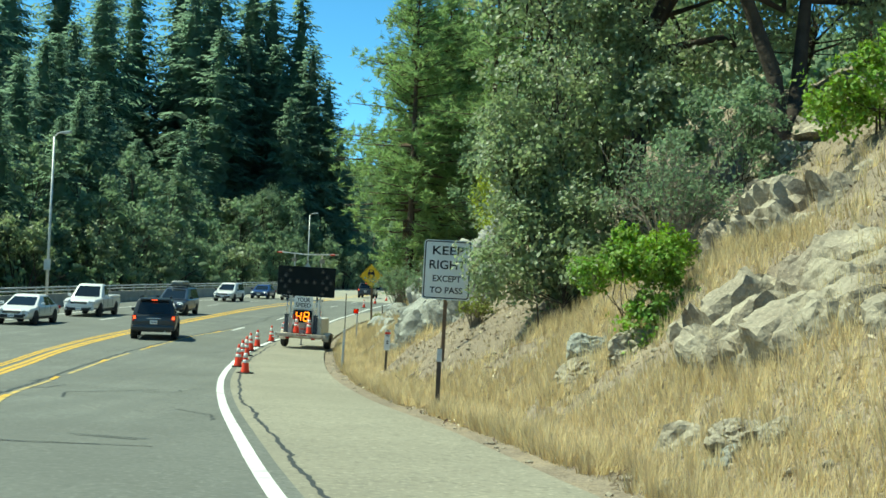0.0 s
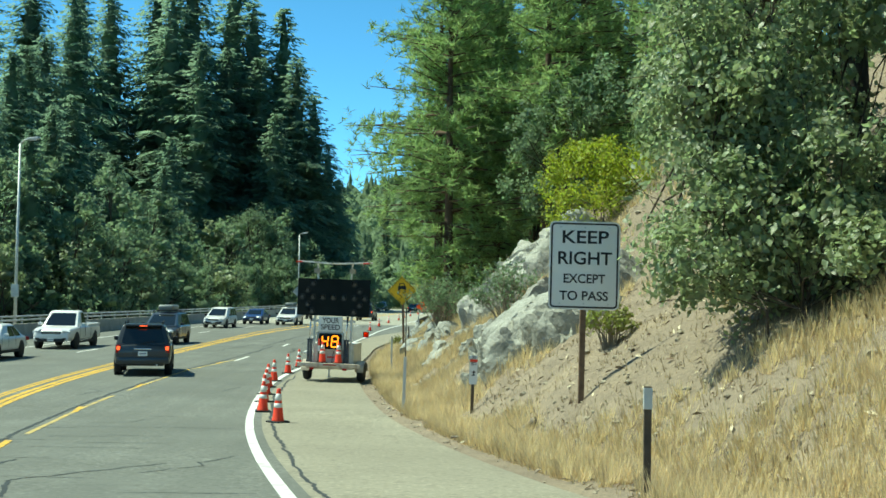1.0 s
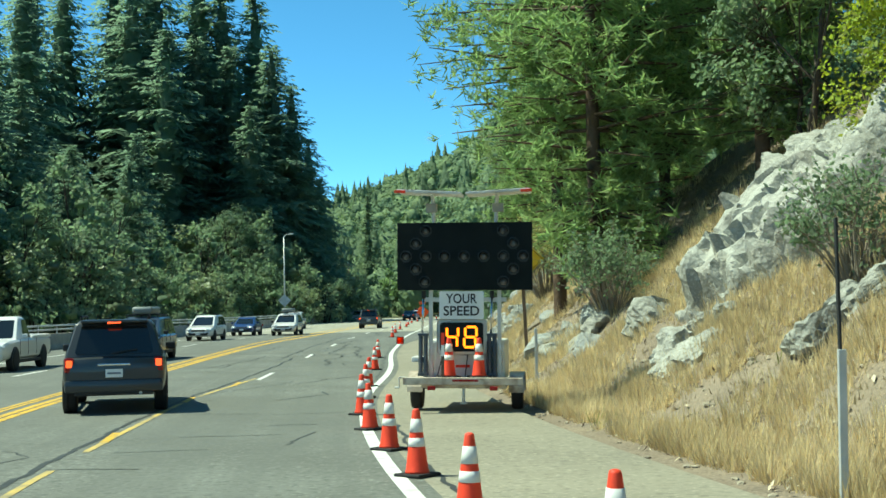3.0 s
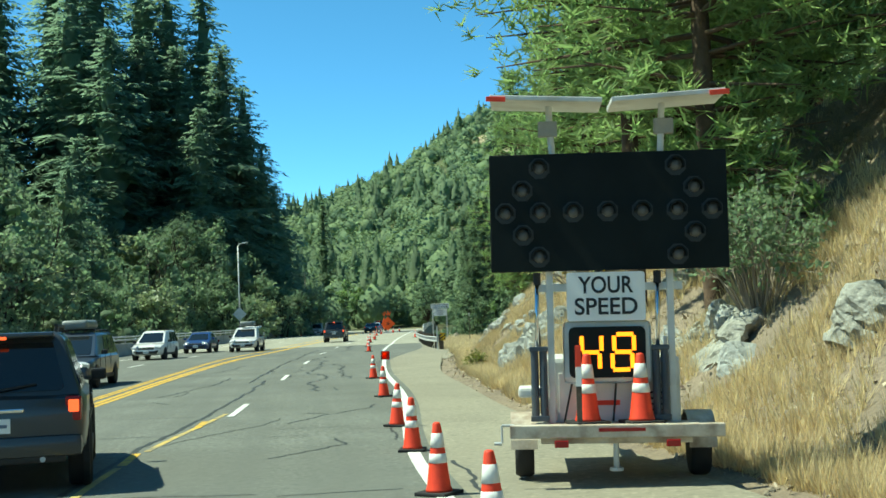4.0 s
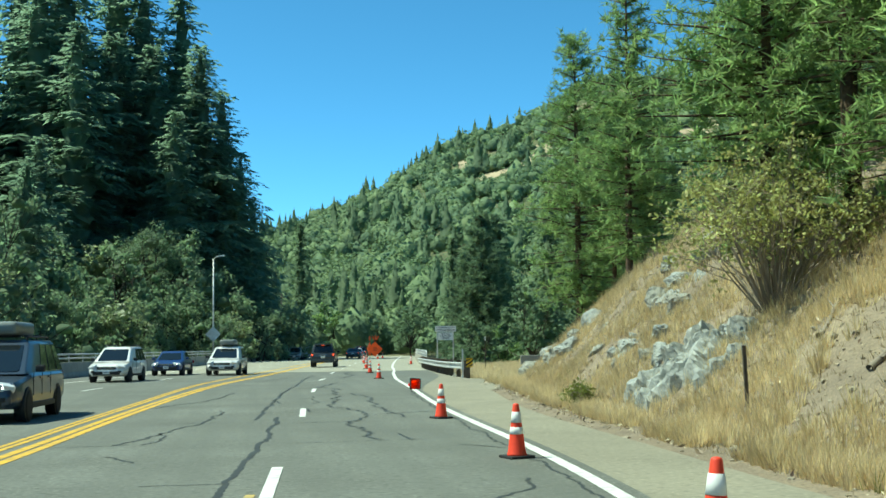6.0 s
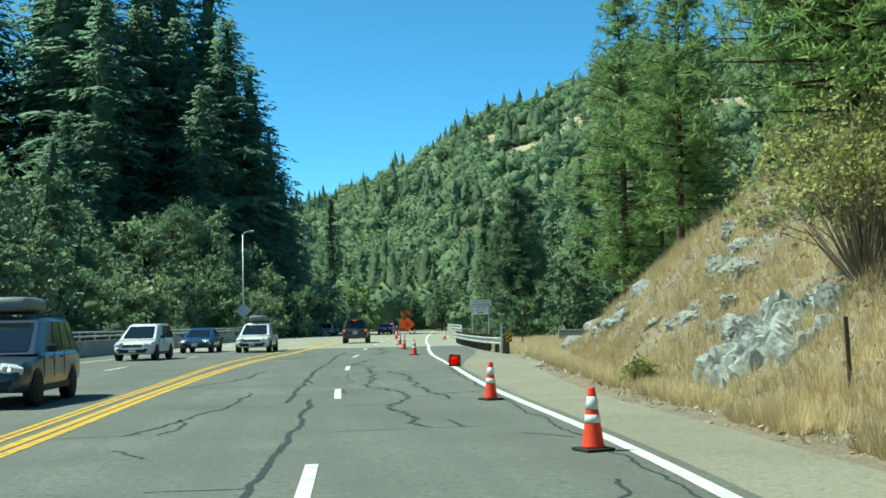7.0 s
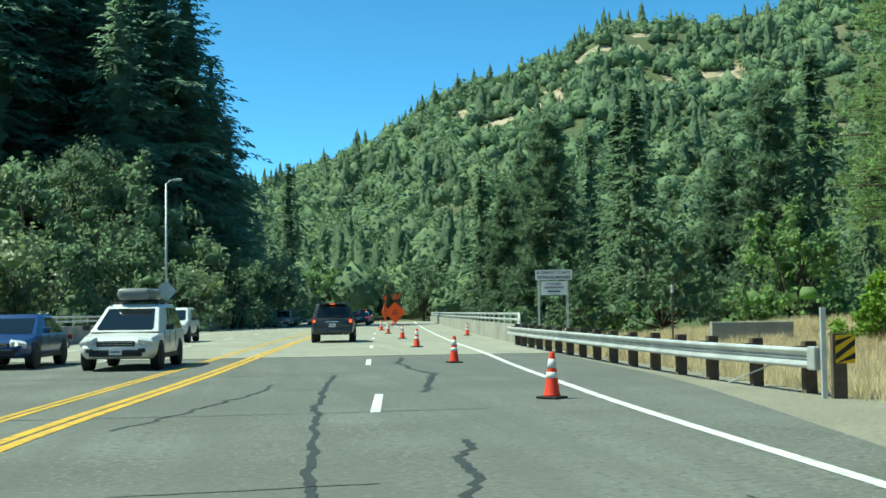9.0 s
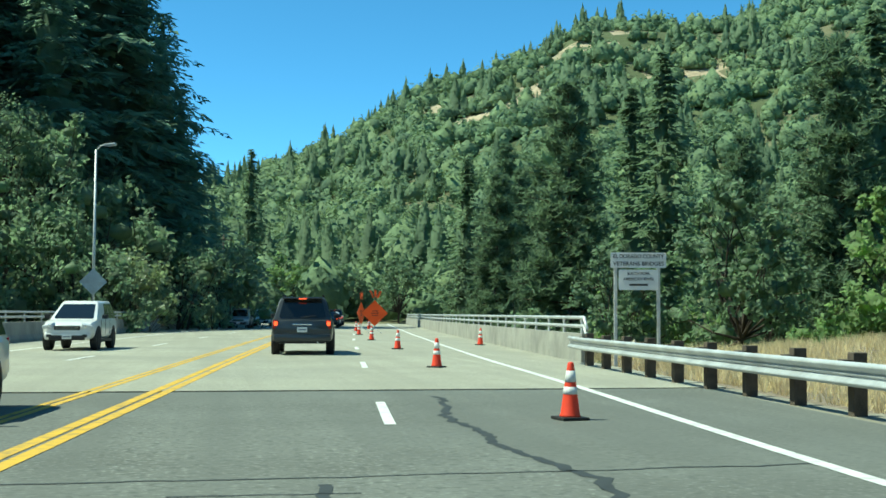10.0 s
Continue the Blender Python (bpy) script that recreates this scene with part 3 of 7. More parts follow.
PARAPET_R = [(0, -0.3), (0, 0.24), (0.02, 0.78), (0.30, 0.78), (0.30, -0.3)]
wall_profile("barrier_west", -74, 255, shifted(BARRIER, 0), [(0, -0.3), (0, 0.1), (-0.06, 0.3), (-0.12, 0.86), (-0.38, 0.86), (-0.38, -0.3)], M_CONCRETE, "long grey stained concrete barrier wall with metal rail", "barrier")
wall_profile("bridge_parapet", 82.3, 250, shifted(PAVED, -0.35), PARAPET_R, M_CONCRETE, "low pale concrete bridge parapet", "parapet")


def rail_run(name, y0, y1, line, heights, spacing, label, post_base, ends=False):
    """Round metal rails on short posts on top of a wall."""
    ob = thing(name, label, "railing")
    def at_y(y, h):
        x = float(line(y))
        return (x, y, float(road_z(x, y)) + h)
    for h in heights:
        line_of = [at_y(y, h) for y in np.arange(y0, y1, 4.0)]
        if ends:
            line_of.insert(0, at_y(y0 - 0.4, h - 0.35))
        bm = bmesh.new()
        tube(bm, line_of, 0.05)
        part("rail", bm, M_GALV, ob, smooth_shade=True)
    post = None
    for y in np.arange(y0 + 0.3, y1 - 1, spacing):
        a = at_y(y, post_base)
        if post is None:
            bm = bmesh.new()
            box(bm, 0, 0, (max(heights) - post_base) / 2, 0.06, 0.10, max(heights) - post_base, 0.01)
            post = part("post", bm, M_GALV, ob, at=Matrix.Translation(a))
        else:
            c = post.copy()
            scene.collection.objects.link(c)
            c.parent, c.matrix_basis = ob, Matrix.Translation(a)
    return ob


rail_run("barrier_railing", -70, 240, shifted(BARRIER, -0.25), (1.08, 1.30), 3.0, "two-bar grey steel railing on a concrete barrier", 0.84)
rail_run("bridge_railing", 82.6, 240, shifted(PAVED, -0.2), (0.98, 1.22), 2.6, "pale two-bar steel railing on a bridge parapet", 0.76, ends=True)
# concrete abutment wall beyond the turnout
bm = bmesh.new()
box(bm, 0, 0, -0.4, 3.0, 0.35, 2.5, 0.03)
tagged(part("abutment_wall", bm, M_CONCRETE, at=pose(19.3, 75.5, 0.0, 0, 0, -8)), "short pale concrete wall beyond the turnout", "wall", kind="structure")


def guardrail():
    """A W-beam rail on timber posts, from its end by the turnout to the parapet."""
    ob = thing("guardrail", "silver W-beam steel guardrail on dark timber posts", "guardrail")
    y0, y1 = 51.3, 82.2
    def at(y):
        x = float(np.interp(y, [51, 56, 64, 72, 80, 82.5], [9.75, 9.62, 10.08, 10.68, 11.35, 11.75]))
        return x, float(road_z(x, y))
    wave = [(0.0, 0.44), (0.045, 0.47), (0.045, 0.50), (-0.035, 0.555), (-0.035, 0.575), (-0.0, 0.595), (-0.035, 0.615), (-0.035, 0.635), (0.045, 0.69), (0.045, 0.72), (0.0, 0.755)]
    wave = [(-o, h) for o, h in wave]
    ys = np.arange(y0, y1 + 0.01, 0.7)
    v, f = [], []
    m = len(wave)
    for y in ys:
        x, z = at(y)
        for o, h in wave:
            v.append((x - 0.05 + o, y, z + h - 0.03))
    for y in ys:
        x, z = at(y)
        for o, h in wave:
            v.append((x - 0.042 + o, y, z + h - 0.03))
    k = len(ys) * m
    for i in range(len(ys) - 1):
        for j in range(m - 1):
            a = i * m + j
            f += [(a, a + 1, a + 1 + m, a + m), (a + k, a + m + k, a + 1 + m + k, a + 1 + k)]
    arrays("beam", v, f, M_GALV, ob, smooth_shade=True)
    # folded end terminal
    bm = bmesh.new()
    x, z = at(y0)
    box(bm, x - 0.04, y0 - 0.12, z + 0.57, 0.12, 0.26, 0.36, 0.03)
    part("end_terminal", bm, M_GALV, ob)
    for i, y in enumerate(np.arange(51.9, 82, 1.9)):
        x, z = at(y)
        bm = bmesh.new()
        box(bm, x + 0.25, y, z + 0.31, 0.20, 0.16, 1.0 + 0.05 * rng.rand(), 0.012)
        p = part("post", bm, M_POST_WOOD, ob)
        bm = bmesh.new()
        box(bm, x + 0.075, y, z + 0.57, 0.14, 0.15, 0.34, 0.01)
        part("block", bm, M_POST_WOOD, p)
    bm = bmesh.new()
    rod(bm, (at(52)[0], 52.1, at(52)[1] + 0.55), (at(55)[0] + 0.1, 54.6, at(55)[1] + 0.02), 0.015, sides=6)
    part("anchor_cable", bm, M_GALV, ob)
    return ob


guardrail()

# ---- cones, signs and posts ----
def cone_kind():
    ob = thing("traffic_cone", "orange traffic cone with two white collars on black base", "traffic cone", "cones along the lane")
    bm = bmesh.new()
    box(bm, 0, 0, 0.018, 0.36, 0.36, 0.036, 0.012)
    part("base", bm, M_RUBBER, ob, "black rubber base")
    bm = bmesh.new()
    lathe(bm, [(0.135, 0.034), (0.128, 0.06), (0.118, 0.09), (0.092, 0.30), (0.075, 0.43), (0.060, 0.545), (0.040, 0.69), (0.034, 0.705), (0.018, 0.712)], 20)
    part("body", bm, M_ORANGE, ob, smooth_shade=True)
    for nm, z0, z1 in (("lower_collar", 0.315, 0.405), ("upper_collar", 0.465, 0.605)):
        bm = bmesh.new()
        r = lambda z: float(np.interp(z, [0.09, 0.30, 0.43, 0.545, 0.69], [0.118, 0.092, 0.075, 0.060, 0.040])) + 0.004
        lathe(bm, [(r(z0) - 0.005, z0 - 0.001), (r(z0), z0), (r(0.5 * z0 + 0.5 * z1), 0.5 * z0 + 0.5 * z1), (r(z1), z1), (r(z1) - 0.006, z1 + 0.001)], 20)
        part(nm, bm, M_CONE_WHITE, ob, "white reflective collar", smooth_shade=True)
    return ob


def foot(x, y):
    return float(road_z(x, y)) if float(on(BARRIER, y)) < x < float(on(PAVED, y)) else float(land_z(x, y))


CONES = [(4.3, -20.2), (3.72, -17.4), (3.47, -14.4), (3.27, -11.7), (3.08, -8.8), (3.0, -5.9), (3.14, -1.7), (3.26, 2.27), (3.62, 10.24), (3.95, 19.3),
         (5.77, 51.9), (6.52, 65.2), (7.53, 79.6), (8.84, 94.4), (9.8, 109), (11.0, 124), (12.6, 139), (15.2, 152), (17.6, 170), (13.2, 100.0)]
first_cone = None
for x, y in CONES:
    m = pose(x, y, foot(x, y) + 0.003, rng.normal(0, 0.8), rng.normal(0, 0.8), rng.uniform(0, 90))
    if first_cone is None:
        first_cone = cone_kind()
        first_cone.matrix_basis = m
    else:
        copy_thing(first_cone, m)


def post_into(bm, x0, z0, z1, w=0.09, d=0.07):
    return box(bm, x0, 0.06, (z0 + z1) / 2, w, d, z1 - z0, 0.006)


def keep_right_sign():
    x, y = 9.86, -25.1
    g = float(land_z(x, y))
    ob = thing("road_sign", "white rectangular regulatory sign with black lettering on wooden post", "road sign", at=pose(x, y, 0, 0, 0.6, -3))
    bm = bmesh.new()
    box(bm, 0.0, 0.07, (g - 0.3 + 3.9) / 2, 0.10, 0.10, 3.9 - g + 0.3, 0.008)
    part("post", bm, M_POST_BROWN, ob, "weathered timber post")
    cz = 3.50
    bm = bmesh.new()
    plate(bm, rounded(1.22, 1.52, 0.09, 0, cz), 0.0, 0.012)
    part("panel", bm, M_SIGN_WHITE, ob)
    bm = bmesh.new()
    o, i = rounded(1.17, 1.47, 0.07, 0, cz), rounded(1.11, 1.41, 0.05, 0, cz)
    vo, vi = [bm.verts.new((a, -0.003, b)) for a, b in o], [bm.verts.new((a, -0.003, b)) for a, b in i]
    for k in range(len(vo)):
        j = (k + 1) % len(vo)
        bm.faces.new((vo[k], vo[j], vi[j], vi[k]))
    part("border", bm, M_BLACK, ob)
    for text, size, w, dz in (("KEEP", 0.31, 0.80, 0.48), ("RIGHT", 0.31, 0.93, 0.115), ("EXCEPT", 0.22, 0.72, -0.235), ("TO PASS", 0.22, 0.84, -0.53)):
        writing(text, size, M_BLACK, ob, Matrix.Translation((0, -0.004, cz + dz)), w)
    for bx, bz in ((-0.42, 0.66), (0.0, 0.66), (0.42, 0.66), (-0.42, -0.66), (0.0, -0.66), (0.42, -0.66)):
        bm = bmesh.new()
        lathe(bm, [(0.014, 0.0), (0.012, 0.008), (0.001, 0.010)], 10)
        part("bolt", bm, M_GALV, ob, at=Matrix.Translation((bx, -0.001, cz + bz)) @ pose(0, 0, 0, 90, 0, 0))
    return ob


keep_right_sign()


def slippery_sign():
    x, y = 7.45, 4.0
    g = float(land_z(x, y))
    ob = thing("warning_sign", "yellow diamond slippery-road sign with black car symbol on post", "road sign", at=pose(x, y, 0, 0, -2.0, -10))
    bm = bmesh.new()
    box(bm, 0.02, 0.05, (g - 0.3 + 3.2) / 2, 0.09, 0.07, 3.2 - g + 0.3, 0.006)
    part("post", bm, M_POST_BROWN, ob, "weathered timber post")
    cz, h = 3.12, 0.60
    bm = bmesh.new()
    def diamond(r, rad=0.06):
        return [(r * math.cos(radians(a)) , cz + r * math.sin(radians(a))) for a in (0, 90, 180, 270)]
    plate(bm, diamond(h), 0.0, 0.01)
    part("panel", bm, M_SIGN_YELLOW, ob)
    bm = bmesh.new()
    vo, vi = [bm.verts.new((a, -0.003, b)) for a, b in diamond(h - 0.035)], [bm.verts.new((a, -0.003, b)) for a, b in diamond(h - 0.055)]
    for k in range(4):
        bm.faces.new((vo[k], vo[(k + 1) % 4], vi[(k + 1) % 4], vi[k]))
    part("border", bm, M_BLACK, ob)
    bm = bmesh.new()
    plate(bm, [(-0.17, cz + 0.06), (0.17, cz + 0.06), (0.17, cz + 0.17), (0.13, cz + 0.20), (0.10, cz + 0.31), (-0.10, cz + 0.31), (-0.13, cz + 0.20), (-0.17, cz + 0.17)], -0.006, -0.002)
    plate(bm, [(-0.16, cz + 0.01), (-0.09, cz + 0.01), (-0.09, cz + 0.07), (-0.16, cz + 0.07)], -0.006, -0.002)
    plate(bm, [(0.09, cz + 0.01), (0.16, cz + 0.01), (0.16, cz + 0.07), (0.09, cz + 0.07)], -0.006, -0.002)
    part("car_symbol", bm, M_BLACK, ob)
    bm = bmesh.new()
    plate(bm, [(-0.085, cz + 0.20), (0.085, cz + 0.20), (0.07, cz + 0.28), (-0.07, cz + 0.28)], -0.009, -0.0065)
    part("car_symbol_window", bm, M_SIGN_YELLOW, ob)
    for s in (-0.12, 0.10):
        bm = bmesh.new()
        path = [(s + 0.07 * math.sin(k / 10 * 2 * math.pi * 0.9 + 2.2) + 0.05 * k / 14, cz - 0.01 - 0.34 * k / 14) for k in range(15)]
        for (a, c), (b, d) in zip(path, path[1:]):
            rod(bm, (a, -0.004, c), (b, -0.004, d), 0.013, sides=6)
        part("skid_symbol", bm, M_BLACK, ob)
    return ob


slippery_sign()


def marker_post(x, y, h, wide, mat, label, cap=None, lean=0.0, cap_h=0.25):
    g = float(land_z(x, y))
    ob = thing("marker_post", label, "marker post", at=pose(x, y, g, 0, lean, -4))
    bm = bmesh.new()
    box(bm, 0, 0, h / 2 - 0.15, wide, 0.05, h + 0.3, 0.006)
    part("post", bm, mat, ob)
    if cap is not None:
        bm = bmesh.new()
        box(bm, 0, -0.004, h - cap_h / 2 - 0.02, wide + 0.012, 0.062, cap_h, 0.004)
        part("reflector", bm, cap, ob)
    return ob


marker_post(9.55, -31.6, 1.25, 0.09, M_POST_WOOD, "grey weathered wooden marker post in dry grass", M_GALV)
marker_post(7.0, -17.1, 1.35, 0.07, M_GALV, "thin grey steel marker post leaning in grass", lean=1.0)
marker_post(7.03, -17.05, 2.5, 0.025, M_PLASTIC, "thin dark snow pole beside the road")
marker_post(7.9, 12.8, 1.0, 0.06, M_POST_WOOD, "short brown stake in dry grass", lean=-2)
marker_post(10.6, -21.0, 0.5, 0.05, M_GALV, "short pale stub post on the bank")
marker_post(6.9, -1.0, 1.35, 0.06, M_GALV, "short grey steel post beside the shoulder")
marker_post(14.3, 70.0, 2.2, 0.05, M_POST_WOOD, "dark post with white plate beyond the guardrail", M_SIGN_WHITE)


def postmile():
    x, y = 8.4, -19.9
    g = float(land_z(x, y))
    ob = thing("postmile_marker", "narrow white mile marker plate with black writing on post", "mile marker", at=pose(x, y, g, 0, 1.5, -4))
    bm = bmesh.new()
    box(bm, 0, 0.03, 0.35, 0.07, 0.05, 1.3, 0.005)
    part("post", bm, M_POST_WOOD, ob)
    bm = bmesh.new()
    plate(bm, rounded(0.17, 0.62, 0.02, 0, 0.95), -0.006, 0.004)
    part("panel", bm, M_SIGN_WHITE, ob)
    bm = bmesh.new()
    plate(bm, rounded(0.17, 0.06, 0.01, 0, 1.15), -0.008, -0.0065)
    part("reflector", bm, M_ORANGE, ob)
    for text, dz in (("50", 1.22), ("ED", 1.08)):
        writing(text, 0.09, M_BLACK, ob, Matrix.Translation((0, -0.009, dz)))
    writing("44", 0.12, M_BLACK, ob, Matrix.Translation((0, -0.009, 0.88)) @ pose(0, 0, 0, 0, 90, 0))
    return ob


postmile()


def hazard_marker():
    x, y = 9.75, 50.7
    ob = thing("hazard_marker", "black and yellow striped object marker at guardrail end", "object marker", at=pose(x, y, float(road_z(x, y)), 0, 0, -6))
    bm = bmesh.new()
    box(bm, -0.12, 0, 0.62, 0.08, 0.06, 1.45, 0.006)
    part("post", bm, M_GALV, ob)
    bm = bmesh.new()
    box(bm, 0.13, 0.06, 0.4, 0.2, 0.15, 1.1, 0.01)
    part("timber_post", bm, M_POST_WOOD, ob)
    cx, cz, w, h = 0.20, 0.72, 0.30, 0.42
    bm = bmesh.new()
    plate(bm, rounded(w, h, 0.02, cx, cz), -0.03, -0.024)
    part("panel", bm, M_SIGN_YELLOW, ob)
    for k in (-1, 0, 1):
        lo = [(cx - w / 2, cz + k * 0.2 - 0.16), (cx + w / 2, cz + k * 0.2 + 0.06), (cx + w / 2, cz + k * 0.2 + 0.15), (cx - w / 2, cz + k * 0.2 - 0.07)]
        lo = [(a, min(cz + h / 2, max(cz - h / 2, b))) for a, b in lo]
        if max(b for _, b in lo) - min(b for _, b in lo) < 0.05:
            continue
        bm = bmesh.new()
        plate(bm, lo, -0.036, -0.031)
        part("stripe", bm, M_BLACK, ob)
    return ob


hazard_marker()


def name_board():
    """The bridge's name on two boards between two posts."""
    x, y = 13.58, 82.0
    g = float(land_z(x, y))
    ob = thing("bridge_name_sign", "two white name boards on pale posts beside the bridge", "road sign", at=pose(x, y, 0, 0, 0, -12))
    for px in (-0.62, 0.55):
        bm = bmesh.new()
        box(bm, px, 0.06, (g - 0.2 + 3.0) / 2, 0.09, 0.09, 3.0 - g + 0.2, 0.006)
        part("post", bm, M_TRAILER, ob)
    bm = bmesh.new()
    plate(bm, rounded(1.52, 0.42, 0.03, 0, 2.80), 0, 0.012)
    part("upper_panel", bm, M_SIGN_WHITE, ob)
    bm = bmesh.new()
    plate(bm, rounded(1.08, 0.56, 0.03, 0, 2.26), 0, 0.012)
    part("lower_panel", bm, M_SIGN_WHITE, ob)
    for text, size, w, z in (("EL DORADO COUNTY", 0.15, 1.38, 2.90), ("VETERANS BRIDGES", 0.15, 1.38, 2.70), ("SOUTH FORK", 0.11, 0.62, 2.43), ("AMERICAN RIVER", 0.11, 0.84, 2.28)):
        writing(text, size, M_BLACK, ob, Matrix.Translation((0.0, -0.004, z)), w)
    bm = bmesh.new()
    plate(bm, [(-0.25, 2.10), (0.25, 2.10), (0.25, 2.15), (-0.25, 2.15)], -0.006, -0.001)
    part("unreadable_line", bm, M_BLACK, ob)
    return ob


name_board()


M_HOLLOW = material("sunlit cone plastic", (0.80, 0.045, 0.03), 0.6, other=(0.70, 0.035, 0.025), grain=5, spread=0.4, through_light=0.6)


def toppled_cone():
    """A cone on its side by the edge line, its open foot towards the traffic."""
    x, y = 5.60, 36.6
    ob = thing("toppled_cone", "toppled traffic cone showing its hollow red underside", "traffic cone", at=pose(x, y, foot(x, y) + 0.195, 0, 0, 13) @ pose(0, 0, 0, -90, 0, 0) @ pose(0, 0, 0, -4, 0, 4))
    bm = bmesh.new()
    o, k = rounded(0.40, 0.40, 0.05), rounded(0.345, 0.345, 0.05)
    rings = [[bm.verts.new((a, b, z)) for a, b in line] for line, z in ((k, 0.0), (o, 0.0), (o, 0.045), (k, 0.045))]
    for a, b in zip(rings, rings[1:] + rings[:1]):
        for q in range(len(a)):
            n = (q + 1) % len(a)
            bm.faces.new((a[q], a[n], b[n], b[q]))
    bmesh.ops.recalc_face_normals(bm, faces=bm.faces)
    part("base", bm, M_RUBBER, ob, "black rubber rim")
    bm = bmesh.new()
    k = rounded(0.35, 0.35, 0.05)
    turn = [math.atan2(b, a) for a, b in k]
    steps = [[bm.verts.new((a, b, 0.012)) for a, b in k]]
    for r, z in ((0.15, 0.022), (0.125, 0.08), (0.092, 0.30), (0.06, 0.545), (0.035, 0.70)):
        steps.append([bm.verts.new((r * math.cos(t), r * math.sin(t), z)) for t in turn])
    for a, b in zip(steps, steps[1:]):
        for q in range(len(a)):
            n = (q + 1) % len(a)
            bm.faces.new((a[q], a[n], b[n], b[q]))
    bm.faces.new(steps[-1])
    part("body", bm, M_HOLLOW, ob, "hollow red cone body", smooth_shade=True)
    return ob


toppled_cone()


def fabric_sign(x, y, s=0.62, turn=-10):
    ob = thing("work_sign", "orange diamond roadwork sign with three flags on a spring stand", "work sign", "roadwork signs", at=pose(x, y, foot(x, y), 0, 0, turn))
    bm = bmesh.new()
    r = s * math.sqrt(2)
    plate(bm, [(r, 0.45 + r), (0, 0.45 + 2 * r), (-r, 0.45 + r), (0, 0.45)], 0, 0.015)
    part("panel", bm, M_SIGN_ORANGE, ob)
    for k, w in ((0.15, 0.38), (0.0, 0.5), (-0.15, 0.38)):
        bm = bmesh.new()
        plate(bm, [(-w / 2, 0.43 + r + k), (w / 2, 0.43 + r + k), (w / 2, 0.48 + r + k), (-w / 2, 0.48 + r + k)], -0.006, -0.002)
        part("unreadable_line", bm, M_BLACK, ob)
    for a in (-28, 0, 28):
        d = Vector((math.sin(radians(a)), 0, math.cos(radians(a))))
        top = Vector((0, 0.03, 0.45 + 2 * r))
        bm = bmesh.new()
        rod(bm, top - d * 0.1, top + d * 0.75, 0.012, sides=6)
        st = part("flag_staff", bm, M_POST_WOOD, ob)
        bm = bmesh.new()
        e = top + d * 0.72
        plate(bm, [(e.x - d.x * 0.45 - 0.03, e.z - 0.46), (e.x - d.x * 0.45 + 0.11, e.z - 0.50), (e.x + 0.12, e.z - 0.05), (e.x - 0.03, e.z)], 0.02, 0.03)
        part("flag", bm, M_SIGN_ORANGE, st)
    for a in (45, 135, 225, 315):
        bm = bmesh.new()
        rod(bm, (0, 0.03, 0.30), (0.6 * math.cos(radians(a)), 0.03 + 0.6 * math.sin(radians(a)), 0.01), 0.016, sides=6)
        part("leg", bm, M_GALV, ob)
    bm = bmesh.new()
    rod(bm, (0, 0.03, 0.28), (0, 0.03, 0.45 + 2 * r), 0.016, sides=6)
    part("mast", bm, M_GALV, ob)
    return ob


fabric_sign(12.9, 131.0)
fabric_sign(13.1, 140.0, turn=62)


def street_lamp(x, y, h, sign):
    z = float(road_z(x, y)) + 0.2
    ob = thing("street_lamp", "grey street lamp behind the barrier" + (" carrying a diamond sign" if sign else ""), "street lamp", at=pose(x, y, z))
    bm = bmesh.new()
    rod(bm, (0, 0, -1.5), (0, 0, h - 0.3), 0.115, 0.065, 12)
    part("pole", bm, M_GALV, ob, smooth_shade=True)
    bm = bmesh.new()
    box(bm, 0, 0, 0.05, 0.4, 0.4, 0.06, 0.01)
    part("base_plate", bm, M_GALV, ob)
    bm = bmesh.new()
    rod(bm, (0, 0, h - 0.35), (0.25, -0.1, h - 0.08), 0.05, sides=8)
    rod(bm, (0.25, -0.1, h - 0.08), (0.6, -0.2, h - 0.03), 0.045, sides=8)
    part("arm", bm, M_GALV, ob)
    bm = bmesh.new()
    box(bm, 0.85, -0.28, h, 0.75, 0.32, 0.15, 0.05, pose(0, 0, 0, 0, -6, -15))
    head = part("lamp_head", bm, M_GALV, ob)
    bm = bmesh.new()
    box(bm, 0.9, -0.3, h - 0.085, 0.45, 0.24, 0.04, 0.015, pose(0, 0, 0, 0, -6, -15))
    part("lens", bm, M_HEAD, head)
    if sign:
        bm = bmesh.new()
        plate(bm, [(0.83, 2.95), (0, 3.78), (-0.83, 2.95), (0, 2.12)], -0.16, -0.148)
        part("diamond_sign", bm, M_GALV, ob, "bare metal back of a diamond sign")
    else:
        bm = bmesh.new()
        box(bm, 0, -0.16, 2.6, 0.45, 0.12, 0.75, 0.02)
        part("control_box", bm, M_GALV, ob)
    return ob


street_lamp(-15.0, 26.5, 11.6, False)
street_lamp(-5.0, 127.0, 11.4, True)


def utility_pole(x, y, h):
    z = float(land_z(x, y))
    ob = thing("utility_pole", "dark wooden utility pole beyond the barrier", "utility pole", at=pose(x, y, z, 0, 1, 0))
    bm = bmesh.new()
    rod(bm, (0, 0, -1.0), (0, 0, h), 0.16, 0.10, 10)
    part("pole", bm, M_POST_WOOD, ob, smooth_shade=True)
    bm = bmesh.new()
    box(bm, 0, -0.12, h - 0.6, 2.2, 0.09, 0.11, 0.01)
    part("crossarm", bm, M_POST_WOOD, ob)
    return ob


utility_pole(3.2, 196.0, 12.5)


